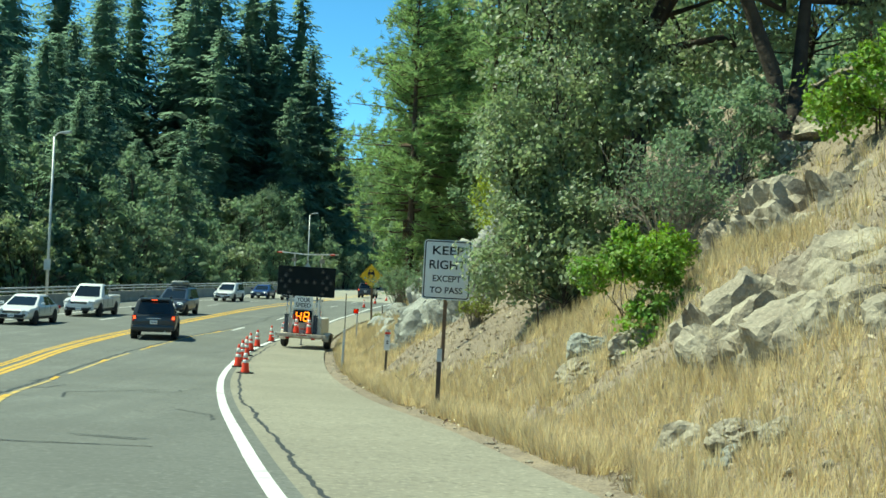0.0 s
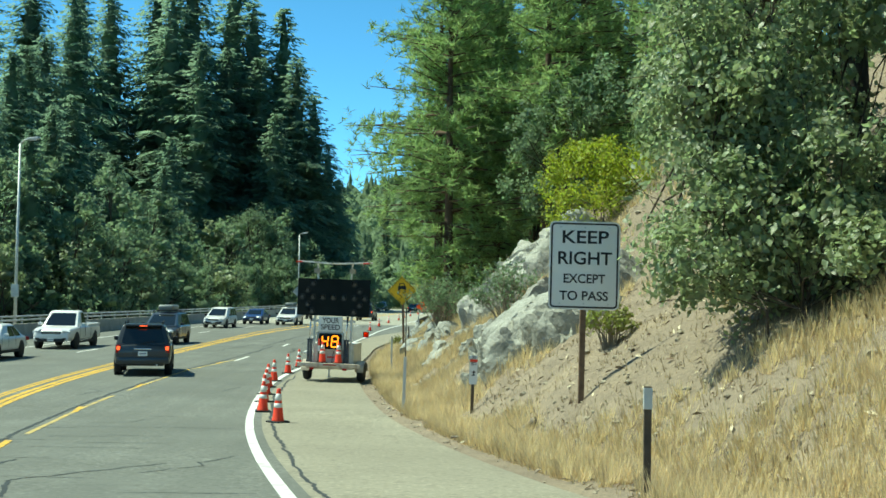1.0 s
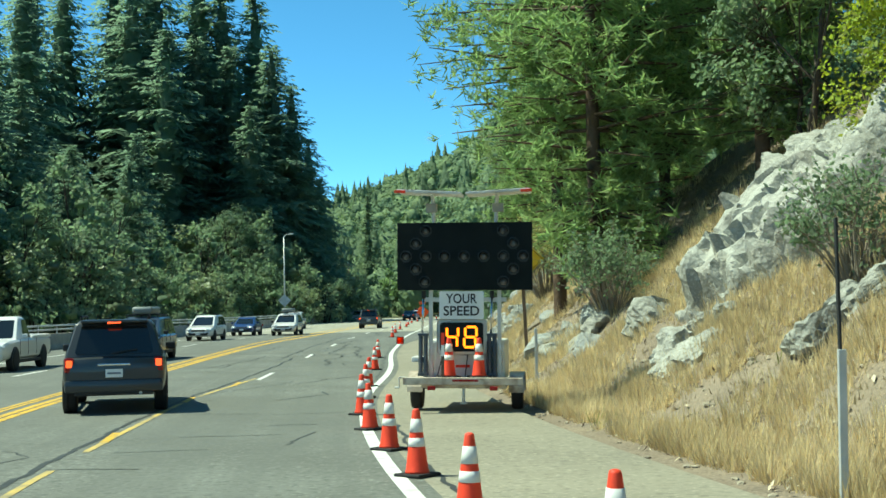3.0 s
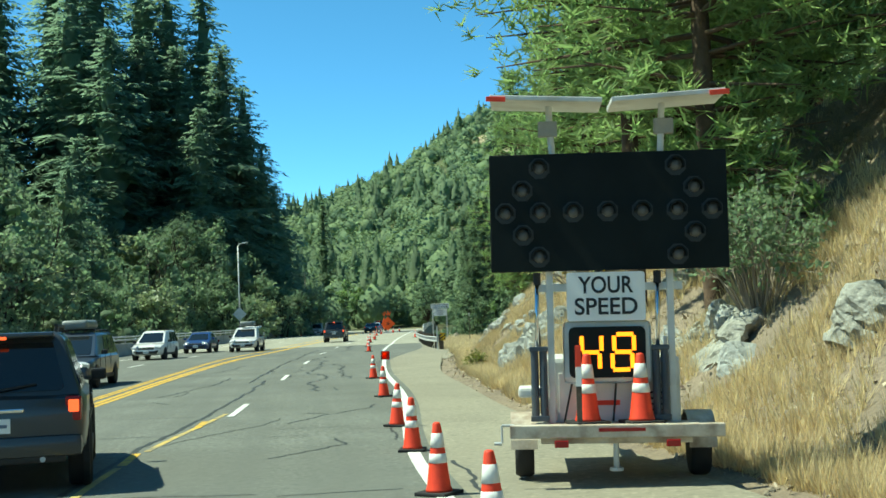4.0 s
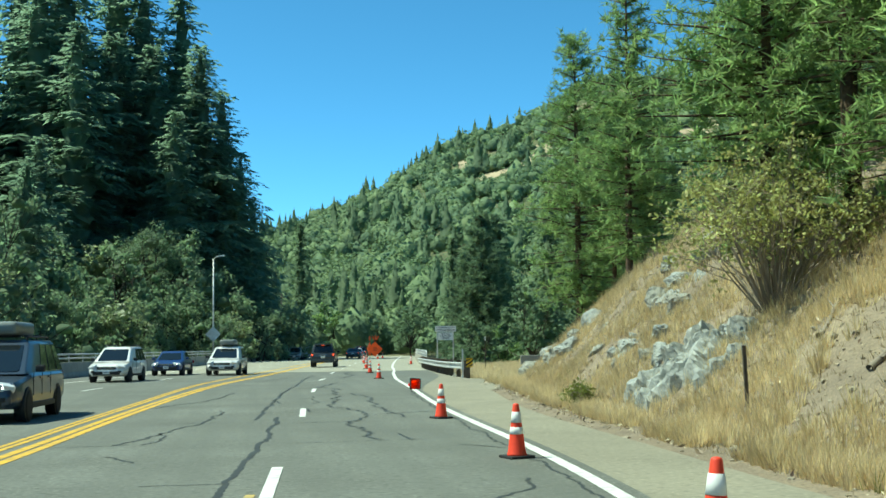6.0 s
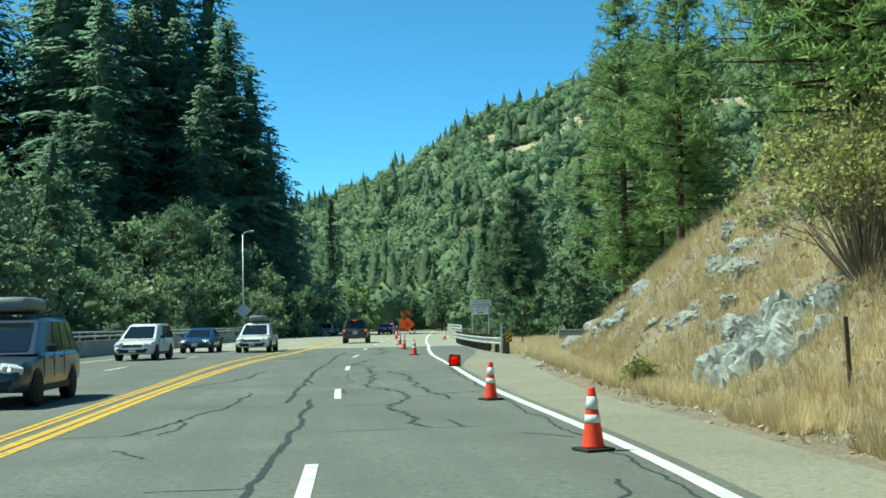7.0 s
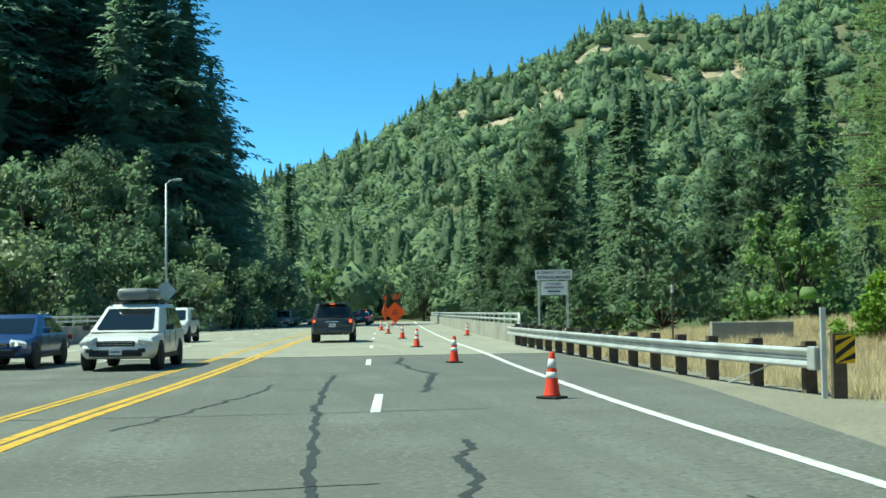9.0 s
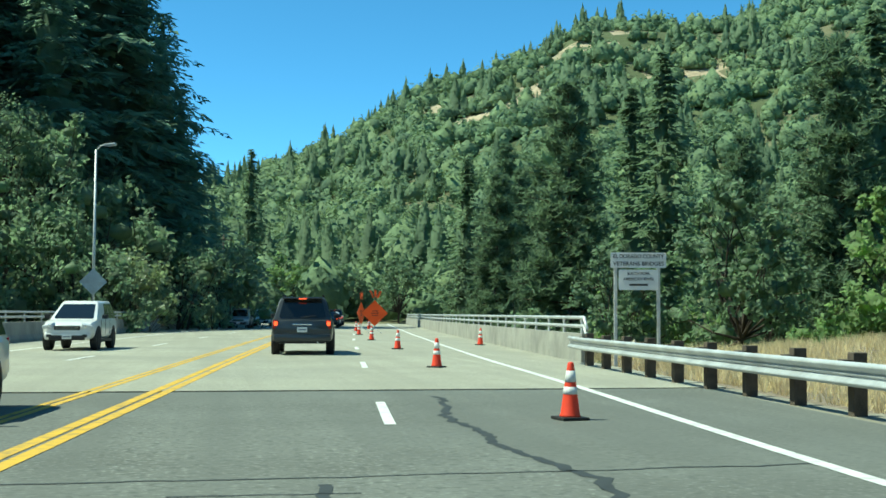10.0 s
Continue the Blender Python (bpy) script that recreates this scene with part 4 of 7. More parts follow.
# ---- arrow board trailer ----
def trailer():
    m = pose(4.85, -5.65, float(road_z(4.7, -6.0)), 0, 1.0, -11)
    ob = thing("arrow_board_trailer", "white arrow-board trailer with unlit lamps, lit speed display and solar panels", "trailer", at=m)
    # wheels, fenders and frame
    for sx in (-0.92, 0.92):
        bm = bmesh.new()
        lathe(bm, [(0.19, -0.10), (0.29, -0.10), (0.315, -0.06), (0.315, 0.06), (0.29, 0.10), (0.19, 0.10)], 24)
        w = part("tyre", bm, M_RUBBER, ob, smooth_shade=True, at=pose(sx, 0.45, 0.315, 0, 90, 0))
        bm = bmesh.new()
        lathe(bm, [(0.19, -0.08), (0.17, -0.05), (0.05, -0.05), (0.05, 0.05), (0.17, 0.05), (0.19, 0.08)], 16)
        part("rim", bm, M_TRAILER, w)
        bm = bmesh.new()
        pts = [(0.40 * math.cos(radians(a)), 0.36 * math.sin(radians(a))) for a in range(0, 181, 15)]
        inner = [(0.37 * math.cos(radians(a)), 0.33 * math.sin(radians(a))) for a in range(180, -1, -15)]
        vs = [[bm.verts.new((sx + o, 0.45 + p, 0.33 + q)) for p, q in pts + inner] for o in (-0.14, 0.14)]
        bm.faces.new(vs[0])
        bm.faces.new(vs[1][::-1])
        for k in range(len(vs[0])):
            j = (k + 1) % len(vs[0])
            bm.faces.new((vs[0][j], vs[0][k], vs[1][k], vs[1][j]))
        part("fender", bm, M_RUSTY, ob)
    bm = bmesh.new()
    box(bm, 0, 0.9, 0.48, 1.5, 2.6, 0.10, 0.01)
    part("chassis", bm, M_RUSTY, ob)
    bm = bmesh.new()
    box(bm, 0, -0.20, 0.59, 1.7, 0.56, 0.03, 0.006)
    part("tail_deck", bm, M_RUSTY, ob)
    bm = bmesh.new()
    box(bm, 0, -0.45, 0.56, 2.12, 0.10, 0.13, 0.012)
    part("rear_bumper", bm, M_RUSTY, ob)
    bm = bmesh.new()
    box(bm, 0.05, -0.506, 0.575, 0.46, 0.008, 0.035, 0.0)
    part("number_strip", bm, M_TAIL_OFF, ob, "dark red strip")
    for sx in (-0.55, 0.55):
        bm = bmesh.new()
        box(bm, sx, -0.50, 0.44, 0.14, 0.05, 0.07, 0.01)
        part("tail_lamp", bm, M_TAIL_OFF, ob)
    # orange and white stake on the deck, winch crank, frame round the display
    bm = bmesh.new()
    box(bm, -0.36, -0.40, 0.80, 0.055, 0.012, 0.42, 0.003)
    st = part("stake", bm, M_POST_WOOD, ob, "orange, white and dark stake")
    for z, hh, mat in ((1.10, 0.20, M_SIGN_WHITE), (1.30, 0.22, M_ORANGE)):
        bm = bmesh.new()
        box(bm, -0.36, -0.40, z, 0.06, 0.016, hh, 0.003)
        part("stake_band", bm, mat, st)
    bm = bmesh.new()
    rod(bm, (-1.02, -0.40, 0.62), (-1.14, -0.40, 0.62), 0.014)
    rod(bm, (-1.14, -0.40, 0.62), (-1.14, -0.40, 0.44), 0.012)
    rod(bm, (-1.14, -0.40, 0.44), (-1.22, -0.40, 0.44), 0.018)
    part("crank_handle", bm, M_GALV, ob)
    bm = bmesh.new()
    box(bm, -0.05, -0.07, 1.33, 0.90, 0.05, 0.64, 0.06)
    part("display_frame", bm, M_TRAILER, ob)
    bm = bmesh.new()
    box(bm, -0.84, 0.2, 0.92, 0.26, 0.5, 0.10, 0.03)
    part("tool_tray", bm, M_TRAILER, ob)
    for sx in (-0.5, 0.0, 0.52):
        bm = bmesh.new()
        rod(bm, (sx, -0.02, 0.62), (sx * 0.9 + 0.05, 0.06, 1.06), 0.010, sides=6)
        part("cable", bm, M_RUBBER, ob)
    bm = bmesh.new()
    rod(bm, (0, -0.3, 0.5), (0, -0.3, 0.18), 0.03)
    rod(bm, (0, -0.3, 0.18), (0, -0.3, 0.15), 0.07)
    part("stabilizer_jack", bm, M_GALV, ob)
    bm = bmesh.new()
    box(bm, 0, 2.7, 0.5, 0.12, 1.4, 0.12, 0.01)
    part("drawbar", bm, M_TRAILER, ob)
    # equipment cabinet
    bm = bmesh.new()
    box(bm, 0, 0.75, 0.90, 1.42, 1.3, 0.74, 0.05)
    cab = part("cabinet", bm, M_TRAILER, ob)
    bm = bmesh.new()
    box(bm, 0, 0.085, 0.86, 1.1, 0.012, 0.5, 0.004)
    part("cabinet_door", bm, M_TRAILER, cab)
    for k in range(4):
        bm = bmesh.new()
        box(bm, 0.48, 0.075, 0.72 + 0.06 * k, 0.18, 0.01, 0.02)
        part("vent", bm, M_PLASTIC, cab)
    bm = bmesh.new()
    box(bm, -0.05, 0.072, 0.80, 0.26, 0.006, 0.05, 0.0)
    part("maker_mark", bm, M_ORANGE, cab)
    # masts, hydraulic ram
    for sx in (-0.62, 0.62):
        bm = bmesh.new()
        box(bm, sx, 0.02, 1.9, 0.07, 0.07, 2.9, 0.008)
        part("mast", bm, M_TRAILER, ob)
        bm = bmesh.new()
        for o in (-0.045, 0.045):
            rod(bm, (sx - 0.13 + o, -0.09, 0.64), (sx - 0.13 + o, -0.05, 1.38), 0.042)
        box(bm, sx - 0.13, -0.085, 0.66, 0.19, 0.10, 0.06, 0.01)
        box(bm, sx - 0.13, -0.05, 1.37, 0.19, 0.10, 0.05, 0.01)
        ram = part("hydraulic_ram", bm, M_RAM, ob)
        bm = bmesh.new()
        rod(bm, (sx - 0.15, -0.05, 1.38), (sx - 0.13, 0.0, 2.05), 0.022)
        part("piston_rod", bm, M_CHROME, ram, smooth_shade=True)
        bm = bmesh.new()
        rod(bm, (sx - 0.13, 0.0, 2.03), (sx - 0.13, 0.0, 2.16), 0.04)
        part("clevis", bm, M_PLASTIC, ram)
    for z in (2.0, 3.3):
        bm = bmesh.new()
        box(bm, 0, 0.06, z, 1.5, 0.08, 0.08, 0.008)
        part("crossbar", bm, M_TRAILER, ob)
    # arrow board
    cz = 2.78
    bm = bmesh.new()
    box(bm, 0, -0.06, cz, 2.44, 0.08, 1.22, 0.012)
    brd = part("arrow_board", bm, M_BOARD, ob, "matt black lamp panel")
    arrow = [(-0.70, 0.46), (-0.88, 0.23), (-1.06, 0.0), (-0.88, -0.23), (-0.72, -0.46)] + [(-0.36 + 0.355 * k, 0.0) for k in range(5)]
    spare = [(-0.70, 0.0), (0.70, 0.46), (0.88, 0.23), (0.88, -0.23), (0.70, -0.46)]
    for px, pz in arrow + spare:
        bm = bmesh.new()
        lathe(bm, [(0.062, 0.0), (0.060, 0.012), (0.035, 0.025), (0.001, 0.03)], 16)
        part("lamp", bm, M_LENS_OFF, brd, smooth_shade=True, at=Matrix.Translation((px, -0.102, cz + pz)) @ pose(0, 0, 0, 90, 0, 0))
        bm = bmesh.new()
        plate(bm, [(px + 0.115 * math.cos(radians(22.5 + 45 * k)), cz + pz + 0.115 * math.sin(radians(22.5 + 45 * k))) for k in range(8)], -0.104, -0.098)
        part("lamp_seat", bm, M_OCTAGON, brd)
        bm = bmesh.new()
        a = [radians(v) for v in range(-20, 201, 20)]
        o = [(px + 0.085 * math.cos(t), cz + pz + 0.085 * math.sin(t)) for t in a]
        i = [(px + 0.072 * math.cos(t), cz + pz + 0.072 * math.sin(t)) for t in a[::-1]]
        plate(bm, o + i, -0.20, -0.10)
        part("lamp_hood", bm, M_BOARD, brd)
    # solar panels on top
    for sx, tilt in ((-0.62, 3), (0.62, -3)):
        bm = bmesh.new()
        box(bm, sx, 0.0, 3.93, 1.15, 0.75, 0.05, 0.01, pose(0, 0, 0, 1, tilt, 0))
        sp = part("solar_panel", bm, M_TRAILER, ob, "white-framed solar panel")
        bm = bmesh.new()
        box(bm, sx, -0.0, 3.958, 1.06, 0.66, 0.012, 0.0, pose(0, 0, 0, 1, tilt, 0))
        part("solar_cells", bm, M_GLASS, sp)
        bm = bmesh.new()
        box(bm, sx * 1.82, -0.385, 3.93, 0.20, 0.02, 0.05, 0.004, pose(0, 0, 0, 0, tilt, 0))
        part("marker_strip", bm, M_ORANGE, sp)
        bm = bmesh.new()
        box(bm, sx * 0.97, 0.0, 3.66, 0.20, 0.10, 0.16, 0.01)
        part("hinge_block", bm, M_CONCRETE, sp)
        bm = bmesh.new()
        rod(bm, (sx * 0.9, 0.02, 3.3), (sx * 0.95, 0.0, 3.92), 0.035)
        part("panel_bracket", bm, M_TRAILER, ob)
    # speed sign and digits
    bm = bmesh.new()
    plate(bm, rounded(0.80, 0.50, 0.03, -0.05, 1.90), -0.14, -0.11)
    sg = part("speed_panel", bm, M_SIGN_WHITE, ob, "white panel lettered in black")
    for text, z in (("YOUR", 2.01), ("SPEED", 1.79)):
        writing(text, 0.24, M_BLACK, sg, Matrix.Translation((-0.05, -0.144, z)), 0.56 if text == "YOUR" else 0.64)
    bm = bmesh.new()
    plate(bm, rounded(0.78, 0.52, 0.06, -0.05, 1.33), -0.15, -0.08)
    ds = part("display", bm, M_BOARD, ob)
    segs = {"4": "fgbc", "8": "abcdefg"}
    for i, ch in enumerate("48"):
        ox = -0.24 + 0.33 * i
        w, h = 0.20, 0.18
        place = {"a": (0, h), "g": (0, 0), "d": (0, -h), "b": (w / 2, h / 2), "c": (w / 2, -h / 2), "f": (-w / 2, h / 2), "e": (-w / 2, -h / 2)}
        for s in segs[ch]:
            px, pz = place[s]
            bm = bmesh.new()
            flat = s in "agd"
            box(bm, 0.02 + ox + px + 0.04 * (pz / h) * 0.5, -0.156, 1.33 + pz, 0.17 if flat else 0.042, 0.01, 0.042 if flat else 0.15, 0.004)
            part("digit_segment", bm, M_DIGIT, ds)
    return ob, m


board_trailer, board_pose = trailer()
for px in (-0.27, 0.27):
    c = copy_thing(first_cone, board_pose @ pose(px, -0.22, 0.608, 0, 0, 20))

# ---- vehicles ----
M_NIGHT_INK = material("plate ink", (0.16, 0.18, 0.24), 0.6, grain=6, spread=0.3)


def vehicle(label, at, paint, length=4.7, width=1.88, height=1.75, kind="suv", box_on_roof=False, rear_lit=False, rack=True, category="car", front_lit=False, rugged=False):
    """A car that heads towards +y: a body lofted over cross sections, glass, lamps, wheels and trim."""
    ob = thing({"suv": "suv", "sedan": "sedan", "pickup": "pickup_truck"}[kind], label, category, "vehicles on the highway", at=at)
    L, Wd, H = length, width / 2, height
    belt = (0.62 if rugged else 0.585) * H if kind != "sedan" else 0.63 * H
    hood = belt * (1.0 if rugged or kind == "pickup" else 0.94)
    # side outline of the lower body: (y, underside, top, half width)
    low = 0.38 if rugged or kind == "pickup" else 0.27
    sec = [(-0.5, low + 0.10, 0.62, 0.86), (-0.494, low + 0.06, belt * 0.94, 0.93), (-0.465, low + 0.03, belt, 0.975), (-0.30, low, belt, 1.0), (0.0, low, belt, 1.0), (0.22, low, belt * 0.985, 1.0),
           (0.33, low, hood * 0.955, 0.985), (0.41, low + 0.02, hood * 0.915, 0.96), (0.455, low + 0.04, hood * 0.865, 0.92), (0.486, low + 0.06, hood * 0.79, 0.85), (0.5, low + 0.10, hood * 0.64, 0.74)]
    if kind == "sedan":
        sec[1] = (-0.494, 0.32, belt * 0.88, 0.86)
        sec[2] = (-0.44, 0.28, belt * 0.99, 0.95)
    ring = []
    bm = bmesh.new()
    for fy, z0, z1, fw in sec:
        w = Wd * fw
        y = fy * L
        zs = z0 + (z1 - z0) * 0.45
        outline = [(-w * 0.86, z0), (-w * 0.97, z0 + 0.10), (-w, zs), (-w * 0.985, z1 - 0.08), (-w * 0.92, z1 - 0.01), (0, z1 + 0.015), (w * 0.92, z1 - 0.01), (w * 0.985, z1 - 0.08), (w, zs), (w * 0.97, z0 + 0.10), (w * 0.86, z0)]
        ring.append([bm.verts.new((a, y, b)) for a, b in outline])
    for a, b in zip(ring, ring[1:]):
        for k in range(len(a)):
            j = (k + 1) % len(a)
            bm.faces.new((a[k], a[j], b[j], b[k]))
    bm.faces.new(ring[0])
    bm.faces.new(ring[-1][::-1])
    bmesh.ops.recalc_face_normals(bm, faces=bm.faces)
    long_edges = [e for e in bm.edges if abs((e.verts[0].co - e.verts[1].co).y) < 1e-4]
    bmesh.ops.subdivide_edges(bm, edges=[e for e in bm.edges if e not in set(long_edges)], cuts=2, smooth=0.35)
    body = part("body", bm, paint, ob, smooth_shade=True)
    body.data.set_sharp_from_angle(angle=radians(38))
    # cabin: pillars and roof painted, glass set between
    if kind == "suv":
        foot_r, roof_r, roof_f, foot_f = -0.482, -0.432, 0.05, 0.285
    elif kind == "sedan":
        foot_r, roof_r, roof_f, foot_f = -0.385, -0.20, 0.06, 0.25
    else:
        foot_r, roof_r, roof_f, foot_f = -0.06, -0.02, 0.10, 0.235
    wb, wt = Wd * 0.93, Wd * 0.74
    bm = bmesh.new()
    def loop(fr, ff, w, z, crown=0.0):
        return [bm.verts.new(v) for v in ((-w, fr * L, z), (w, fr * L, z), (w, (fr * 0.35 + ff * 0.65) * L, z), (w * 0.96, ff * L, z - crown), (-w * 0.96, ff * L, z - crown), (-w, (fr * 0.35 + ff * 0.65) * L, z))]
    a = loop(foot_r, foot_f, wb, belt - 0.03)
    b = loop(roof_r, roof_f, wt, H - 0.09, 0.02)
    c = loop(roof_r + 0.02, roof_f - 0.025, wt * 0.88, H - 0.015, 0.01)
    for p, q in ((a, b), (b, c)):
        for k in range(6):
            j = (k + 1) % 6
            bm.faces.new((p[k], p[j], q[j], q[k]))
    bm.faces.new(c)
    bmesh.ops.recalc_face_normals(bm, faces=bm.faces)
    bmesh.ops.bevel(bm, geom=list(bm.edges), offset=0.035, segments=3, profile=0.5, affect="EDGES")
    cabin = part("cabin", bm, paint, ob, smooth_shade=True)
    cabin.data.set_sharp_from_angle(angle=radians(40))

    def pane(name, p0, p1, q1, q0, inset=0.1, out=0.012, mat=M_GLASS):
        """A pane on the quad p0 p1 (foot) q1 q0 (roof), drawn in from its edges."""
        p0, p1, q1, q0 = (Vector(v) for v in (p0, p1, q1, q0))
        n = (p1 - p0).cross(q0 - p0).normalized()
        def mix(u, v):
            return (p0 * (1 - u) + p1 * u) * (1 - v) + (q0 * (1 - u) + q1 * u) * v + n * out
        bm = bmesh.new()
        e, g = inset, inset * 0.9
        pts = [mix(e, g + 0.06), mix(e + 0.03, g), mix(1 - e - 0.03, g), mix(1 - e, g + 0.06), mix(1 - e, 1 - g), mix(e, 1 - g)]
        top = [bm.verts.new(p) for p in pts]
        low = [bm.verts.new(p - n * 0.02) for p in pts]
        bm.faces.new(top)
        for k in range(6):
            j = (k + 1) % 6
            bm.faces.new((top[k], low[k], low[j], top[j]))
        bmesh.ops.recalc_face_normals(bm, faces=bm.faces)
        return part(name, bm, mat, ob)

    A = [v for v in ((-wb, foot_r * L, belt - 0.03), (wb, foot_r * L, belt - 0.03), (wb * 0.96, foot_f * L, belt - 0.03), (-wb * 0.96, foot_f * L, belt - 0.03))]
    B = [v for v in ((-wt, roof_r * L, H - 0.09), (wt, roof_r * L, H - 0.09), (wt * 0.96, roof_f * L, H - 0.11), (-wt * 0.96, roof_f * L, H - 0.11))]
    pane("rear_window", A[0], A[1], B[1], B[0], 0.09)
    pane("windscreen", A[2], A[3], B[3], B[2], 0.075, 0.014)
    fr = foot_r * 0.35 + foot_f * 0.65
    rr = roof_r * 0.35 + roof_f * 0.65
    for s in (-1, 1):
        def on_side(f0, f1):
            p = [(s * wb, (foot_r + (fr - foot_r) * f0) * L, belt - 0.03), (s * wb, (foot_r + (fr - foot_r) * f1) * L, belt - 0.03),
                 (s * wt, (roof_r + (rr - roof_r) * f1) * L, H - 0.09), (s * wt, (roof_r + (rr - roof_r) * f0) * L, H - 0.09)]
            return p if s > 0 else [p[1], p[0], p[3], p[2]]
        for f0, f1 in ((0.02, 0.30), (0.30, 0.66), (0.66, 1.02)) if kind == "suv" else ((0.10, 0.55), (0.55, 1.0)) if kind == "sedan" else ((0.05, 1.0),):
            pane("side_window", *on_side(f0, f1), 0.07)
        # lamps, mirrors, trim
        bm = bmesh.new()
        tall = 0.27 if kind != "sedan" else 0.15
        box(bm, s * Wd * 0.845, -0.488 * L, belt * 0.84, 0.17 if kind != "sedan" else 0.30, 0.12, tall, 0.03, pose(0, 0, 0, 0, 0, -s * 10))
        lamp = part("tail_lamp", bm, M_TAIL_OFF, ob)
        if rear_lit:
            bm = bmesh.new()
            box(bm, s * Wd * 0.845, -0.488 * L - 0.052, belt * 0.84 + 0.03, 0.115, 0.03, tall * 0.5, 0.012, pose(0, 0, 0, 0, 0, -s * 10))
            part("lit_lens", bm, M_TAIL, lamp)
        bm = bmesh.new()
        box(bm, s * Wd * 0.80, -0.5 * L - 0.01, 0.56, 0.20, 0.03, 0.035, 0.008)
        part("rear_reflector", bm, M_TAIL_OFF, ob)
        bm = bmesh.new()
        box(bm, s * Wd * 0.70, 0.474 * L, hood * 0.775, 0.40, 0.24, 0.15, 0.05, pose(0, 0, 0, -18, s * 9, -s * 28))
        hl = part("headlamp", bm, M_HEAD, ob)
        bm = bmesh.new()
        lathe(bm, [(0.055, 0.0), (0.055, 0.03), (0.03, 0.045), (0.001, 0.05)], 14)
        part("bulb", bm, M_HEAD_LIT if front_lit else M_CHROME, hl, at=pose(s * Wd * 0.66, 0.474 * L + 0.10, hood * 0.78, -90, 0, 0))
        bm = bmesh.new()
        box(bm, s * Wd * 0.66, 0.497 * L, 0.50, 0.17, 0.10, 0.10, 0.02, pose(0, 0, 0, 0, 0, -s * 14))
        part("fog_lamp", bm, M_PLASTIC, ob)
        bm = bmesh.new()
        box(bm, s * (Wd + 0.09), 0.17 * L, belt + 0.08, 0.20, 0.11, 0.15, 0.035)
        part("mirror", bm, paint if kind != "suv" else M_PLASTIC, ob)
        bm = bmesh.new()
        box(bm, s * Wd * 0.985, 0, 0.33, 0.05, L * 0.52, 0.12, 0.02)
        part("sill_trim", bm, M_PLASTIC, ob)
        for f in (-0.10, 0.07):
            bm = bmesh.new()
            box(bm, s * (Wd * 1.0 + 0.004), f * L, belt - 0.12, 0.03, 0.17, 0.03, 0.008)
            part("door_handle", bm, paint, ob)
        if rack and kind == "suv":
            bm = bmesh.new()
            rod(bm, (s * wt * 0.88, roof_r * L * 0.9, H + 0.045), (s * wt * 0.88, roof_f * L * 0.8, H + 0.045), 0.022, sides=8)
            for f in (roof_r * 0.88, -0.15, roof_f * 0.7):
                rod(bm, (s * wt * 0.86, f * L, H - 0.05), (s * wt * 0.88, f * L, H + 0.045), 0.02, sides=6)
            part("roof_rail", bm, M_PLASTIC, ob)
    if kind == "pickup":
        for s in (-1, 1):
            bm = bmesh.new()
            box(bm, s * (Wd - 0.07), -0.28 * L, belt + 0.03, 0.10, 0.40 * L, 0.09, 0.02)
            part("bed_side", bm, paint, ob)
        bm = bmesh.new()
        box(bm, 0, -0.482 * L, belt - 0.1, Wd * 1.8, 0.05, 0.4, 0.02)
        part("tailgate", bm, paint, ob)
    # front and rear trim
    bm = bmesh.new()
    box(bm, 0, 0.490 * L, hood * 0.70, Wd * 0.98, 0.09, 0.19, 0.04)
    part("grille", bm, M_PLASTIC, ob)
    for k in range(3):
        bm = bmesh.new()
        box(bm, 0, 0.490 * L + 0.046, hood * 0.72 - 0.06 + 0.05 * k, Wd * 0.86, 0.012, 0.014)
        part("grille_bar", bm, M_CHROME, ob)
    bm = bmesh.new()
    box(bm, 0, 0.478 * L, 0.50, Wd * 1.72, 0.22, 0.26, 0.09)
    fb = part("front_bumper", bm, paint, ob, smooth_shade=True)
    bm = bmesh.new()
    box(bm, 0, 0.494 * L, 0.44, Wd * 1.35, 0.10, 0.17, 0.04)
    part("air_intake", bm, M_PLASTIC, fb)
    bm = bmesh.new()
    box(bm, 0, -0.490 * L, 0.54, Wd * 1.88, 0.20, 0.24, 0.08)
    rb = part("rear_bumper", bm, paint if kind != "pickup" else M_CHROME, ob, smooth_shade=True)
    rb.data.set_sharp_from_angle(angle=radians(45))
    bm = bmesh.new()
    box(bm, 0, -0.485 * L, 0.41, Wd * 1.5, 0.14, 0.10, 0.03)
    part("lower_bumper", bm, M_PLASTIC, rb)
    for y, zz in ((-0.503 * L - 0.005, belt * 0.70), (0.50 * L + 0.02, 0.47)):
        bm = bmesh.new()
        box(bm, 0, y, zz, 0.31, 0.014, 0.155, 0.004)
        lp = part("licence_plate", bm, M_SIGN_WHITE, ob)
        bm = bmesh.new()
        box(bm, 0, y - 0.009 if y < 0 else y + 0.009, zz, 0.24, 0.004, 0.035)
        part("unreadable_line", bm, M_NIGHT_INK, lp)
    bm = bmesh.new()
    box(bm, 0, -0.501 * L, belt * 0.845, Wd * 0.62, 0.05, 0.045, 0.015)
    part("tailgate_trim", bm, M_CHROME, ob)
    if kind == "suv":
        bm = bmesh.new()
        box(bm, 0, roof_r * L - 0.06, H - 0.055, wt * 1.72, 0.30, 0.05, 0.02, pose(0, 0, 0, -4, 0, 0))
        sp = part("spoiler", bm, paint, ob)
        bm = bmesh.new()
        box(bm, 0, roof_r * L - 0.205, H - 0.075, 0.24, 0.03, 0.032, 0.006)
        part("brake_lamp", bm, M_TAIL if rear_lit else M_TAIL_OFF, sp)
        bm = bmesh.new()
